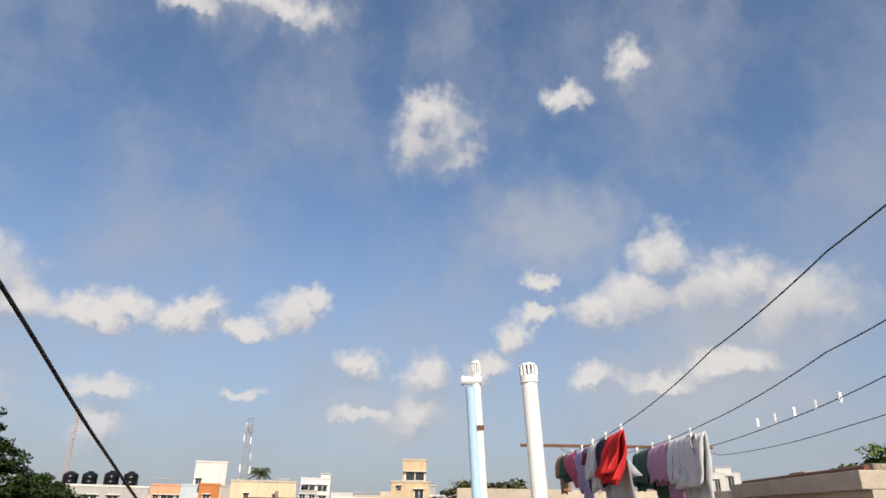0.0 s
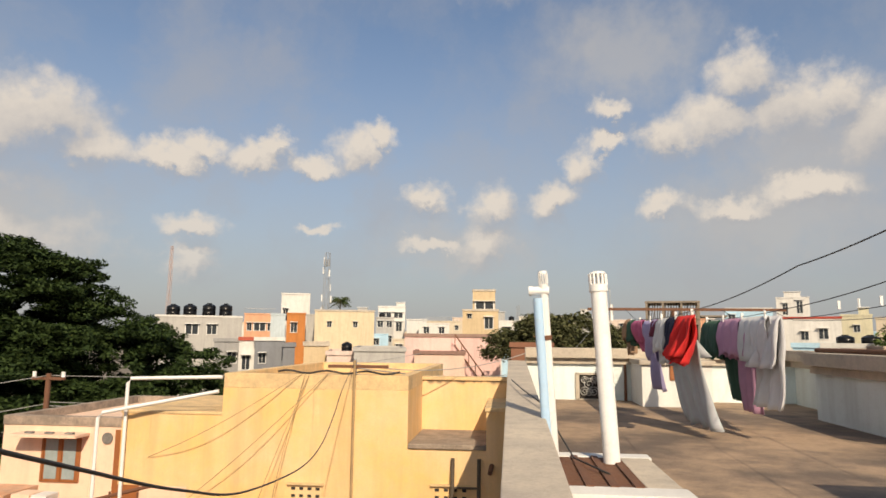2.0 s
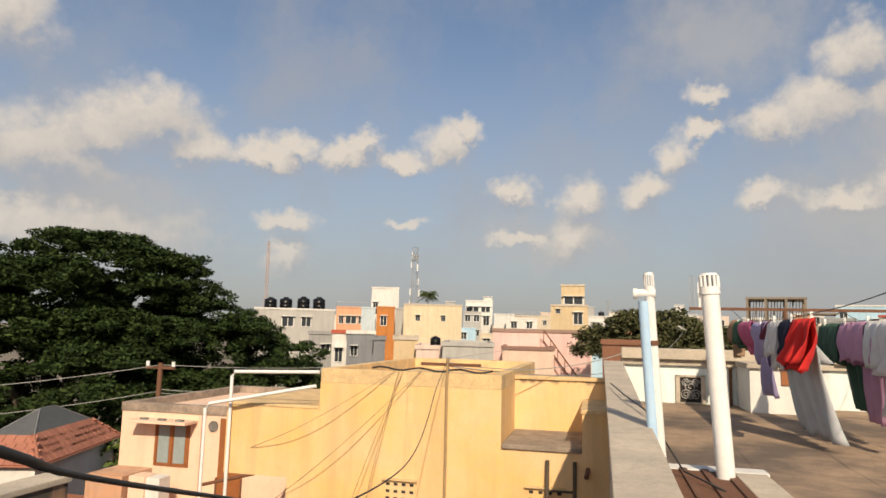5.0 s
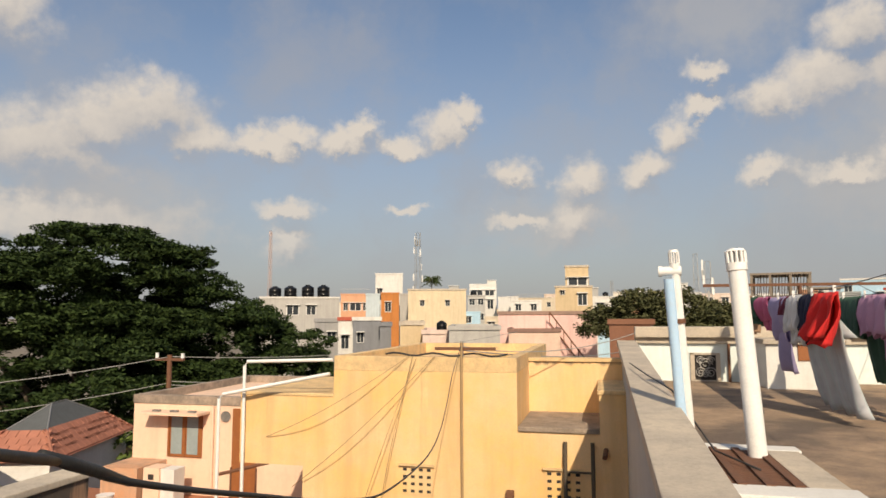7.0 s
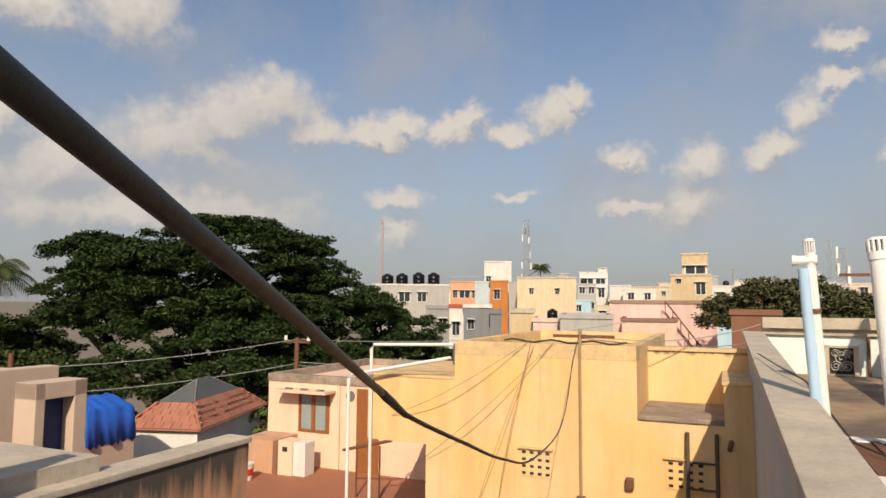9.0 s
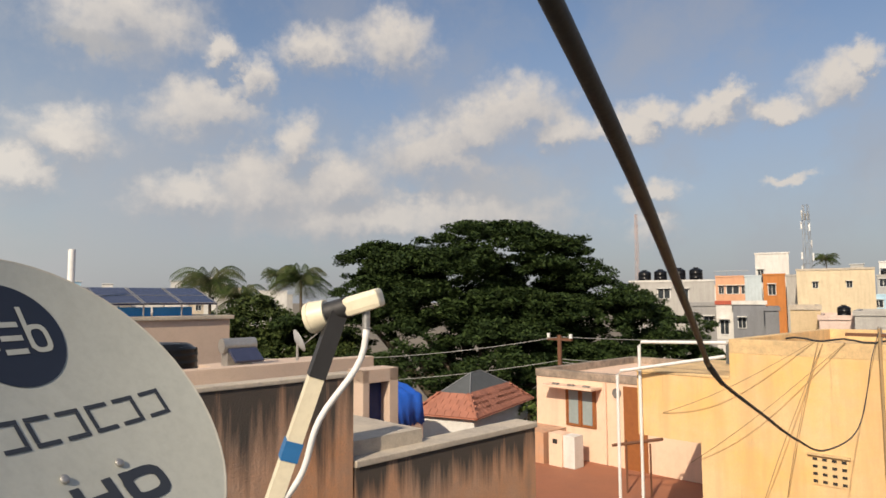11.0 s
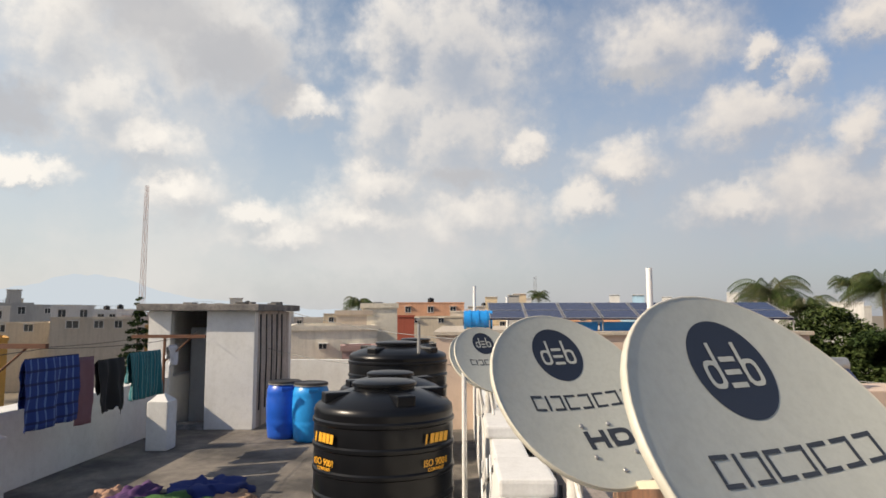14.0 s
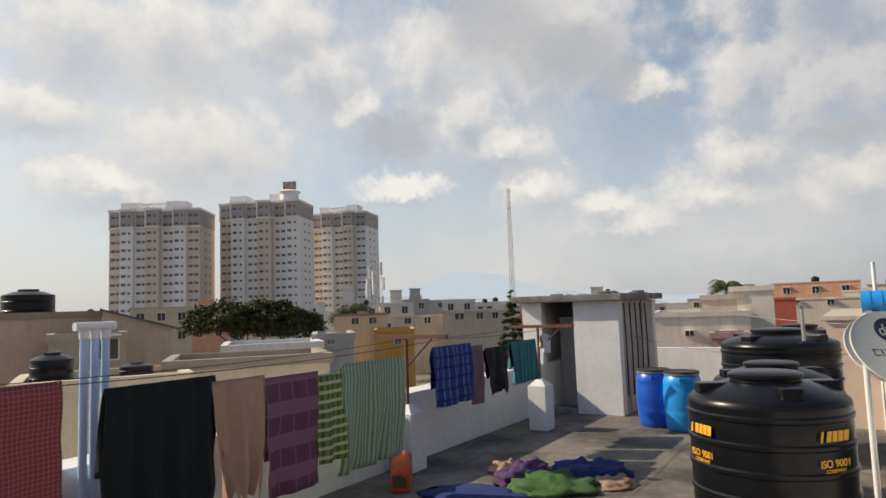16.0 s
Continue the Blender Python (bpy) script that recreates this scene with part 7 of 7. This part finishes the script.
# ---- masts and wires ----
def lattice(az, d, low, top, w0, w1, steps, label, colours, gear=False, k=1.0):
    p = out_at(az, d, 0)
    low = G
    t = thing("lattice_mast", label, "mast", Matrix.Translation(p), "lattice masts")
    spot = lambda c, s: Vector(((w0 + (w1 - w0) * s) * (0.5 if c in (0, 1) else -0.5), (w0 + (w1 - w0) * s) * (0.5 if c in (0, 2) else -0.5), low + (top - low) * s))
    thick = max(0.03, d * 0.00028)
    for j in range(steps):
        s0, s1 = j / steps, (j + 1) / steps
        bm = B()
        for c in range(4):
            rod(bm, spot(c, s0), spot(c, s1), thick, seg=4)
        for a, b in ((0, 1), (1, 3), (3, 2), (2, 0)):
            rod(bm, spot(a, s0), spot(b, s1), thick * 0.6, seg=4)
            rod(bm, spot(a, s1), spot(b, s1), thick * 0.6, seg=4)
        part("mast_section", bm, colours[(j * len(colours) // 1) % len(colours)] if len(colours) > 1 else colours[0], t)
    if gear:
        rnd = random.Random(int(az))
        for j in range(16):
            s = 0.35 + 0.62 * rnd.random()
            a = rnd.uniform(0, 6.28)
            r = (w0 + (w1 - w0) * s) * 0.9
            x, y, z = r * math.cos(a), r * math.sin(a), low + (top - low) * s
            part("antenna_panel", solid(B(), x - 0.16, x + 0.16, y - 0.1, y + 0.1, z - 0.9, z + 0.9), M_PVC if j % 3 else M_STEEL, t)
    return t


M_MASTRED = material("faded red mast paint", (0.46, 0.34, 0.31), 0.7, bump=0.0)
lattice(20.7, 178, 2.0, 24.6, 2.0, 1.1, 9, "grey lattice phone mast hung with antennas", [M_STEEL], gear=True)
lattice(33.4, 300, 0.0, 40.0, 1.6, 0.8, 12, "faded red and white lattice mast", [M_MASTRED, M_PVC])
lattice(121.0, 262, -6.0, 49.8, 1.7, 0.9, 14, "red and white lattice mast on the skyline", [M_MASTRED, M_PVC])
lattice(133.2, 96, -2.0, 8.8, 1.9, 1.3, 8, "grey lattice phone mast before the tower block", [M_STEEL], gear=True)
lattice(-2.7, 150, 0.0, 15.0, 1.4, 0.8, 8, "thin lattice mast beyond the roofs", [M_STEEL], gear=False)
lattice(-3.6, 120, 0.0, 11.0, 1.2, 0.9, 6, "phone mast with antenna panels", [M_STEEL], gear=True)
lattice(88.2, 260, 0.0, 17.0, 1.6, 0.9, 7, "far lattice mast over the town", [M_STEEL])
lattice(4.0, 200, 0.0, 12.0, 1.2, 0.7, 6, "thin far lattice mast", [M_STEEL])

pole = out_at(40.4, 21, -2.6)
t = thing("utility_pole", "rusty utility pole with a crossarm", "utility pole", Matrix.Translation((pole.x, pole.y, G)), "utility poles")
part("pole", rod(B(), (0, 0, 0), (0, 0, -G + 0.85), 0.09, 0.07, 12), M_RUST, t, smooth=40)
part("crossarm", solid(B(), -0.5, 0.5, -0.04, 0.04, -G + 0.68, -G + 0.76), M_RUST, t)
for x in (-0.45, 0.45):
    part("insulator", rod(B(), (x, 0, -G + 0.76), (x, 0, -G + 0.9), 0.05), M_PVC, t)
far_pole = out_at(61, 23, G)
t = thing("utility_pole", "dark utility pole among the trees", "utility pole", Matrix.Translation(far_pole), "utility poles")
part("pole", rod(B(), (0, 0, 0), (0, 0, -G + 0.4), 0.09, 0.07, 12), M_RUST, t, smooth=40)


def power_wire(a, b, sag, r=0.012, label="grey overhead power wire"):
    pts = [Vector(a).lerp(Vector(b), k / 24) - Vector((0, 0, sag * 4 * (k / 24) * (1 - k / 24))) for k in range(25)]
    single("power_wire", hose(B(), pts, r, 6), M_WIRE, label, "wire", None, "overhead wires", smooth=True)


M_WIRE = material("weathered wire", (0.30, 0.30, 0.29), 0.6, bump=0.0)
top = Vector((pole.x, pole.y, 0.8))
power_wire(top, out_at(74, 26, 0.2), 0.5)
power_wire(top, out_at(12, 27, 1.3), 0.35)
power_wire(top - Vector((0, 0, 0.75)), out_at(74, 26, -0.6), 0.5)
power_wire(top - Vector((0, 0, 0.7)), out_at(15, 24, 0.3), 0.3)
power_wire(top - Vector((0, 0, 0.8)), out_at(15, 24, 0.2), 0.35)
power_wire((-2.56, 8.65, 1.55), TURN @ Vector((0.7, 11.1, 1.78)), 0.2, 0.007, "thin dark service wire between the houses")
power_wire((-2.56, 8.65, 1.50), out_at(-2.0, 40, 2.2), 0.9, 0.01, "thin dark service wire between the houses")
power_wire(TURN @ Vector((-12.6, -4.0, 2.1)), TURN @ Vector((-10.2, -0.2, 1.6)), 0.1, 0.006, "thin dark wire from the stair housing")
power_wire(TURN @ Vector((-12.0, -4.1, 1.4)), TURN @ Vector((-9.6, -0.5, 1.3)), 0.15, 0.006, "thin dark wire from the stair housing")


# the thick black cable that swings past the camera to the yellow house
def catmull(points, n=10):
    p = [Vector(v) for v in points]
    p = [p[0] * 2 - p[1]] + p + [p[-1] * 2 - p[-2]]
    out = []
    for a, b, c, d in zip(p, p[1:], p[2:], p[3:]):
        for k in range(n):
            s = k / n
            out.append(0.5 * (2 * b + (c - a) * s + (2 * a - 5 * b + 4 * c - d) * s * s + (3 * b - a - 3 * c + d) * s ** 3))
    return out + [p[-2]]


path = catmull([(0.42, -2.1, 2.75), (0.17, -1.0, 2.40), (0.02, -0.5, 2.24), (-0.165, 0.0, 2.075), (-0.385, 0.48, 1.945), (-0.60, 0.94, 1.815)])
t = thing("black_cable", "thick black service cable sagging to the yellow house", "cable", Matrix.Identity(4))
part("thick_cable", hose(B(), path, [0.0075 - 0.0027 * k / (len(path) - 1) for k in range(len(path))], 14), M_RUBBER, t, smooth=True)
thin = catmull([(-0.60, 0.94, 1.815), (-0.63, 1.06, 1.765), (-0.72, 1.43, 1.65), (-0.87, 2.01, 1.48), (-1.08, 2.82, 1.29), (-1.47, 4.33, 1.09), (-1.75, 5.4, 1.06), (-2.0, 6.35, 1.17), (-2.22, 7.2, 1.34), (-2.56, 8.62, 1.56)])
part("thin_wire", hose(B(), thin, 0.0042, 8), M_RUBBER, t, "thin black wire", smooth=True)
splice = [Vector((-0.585, 0.90, 1.83)), Vector((-0.60, 0.945, 1.812)), Vector((-0.612, 0.985, 1.796)), Vector((-0.63, 1.05, 1.768))]
part("taped_splice", hose(B(), splice, [0.005, 0.0065, 0.0062, 0.0045], 12), M_RUBBER, t, "taped splice", smooth=True)
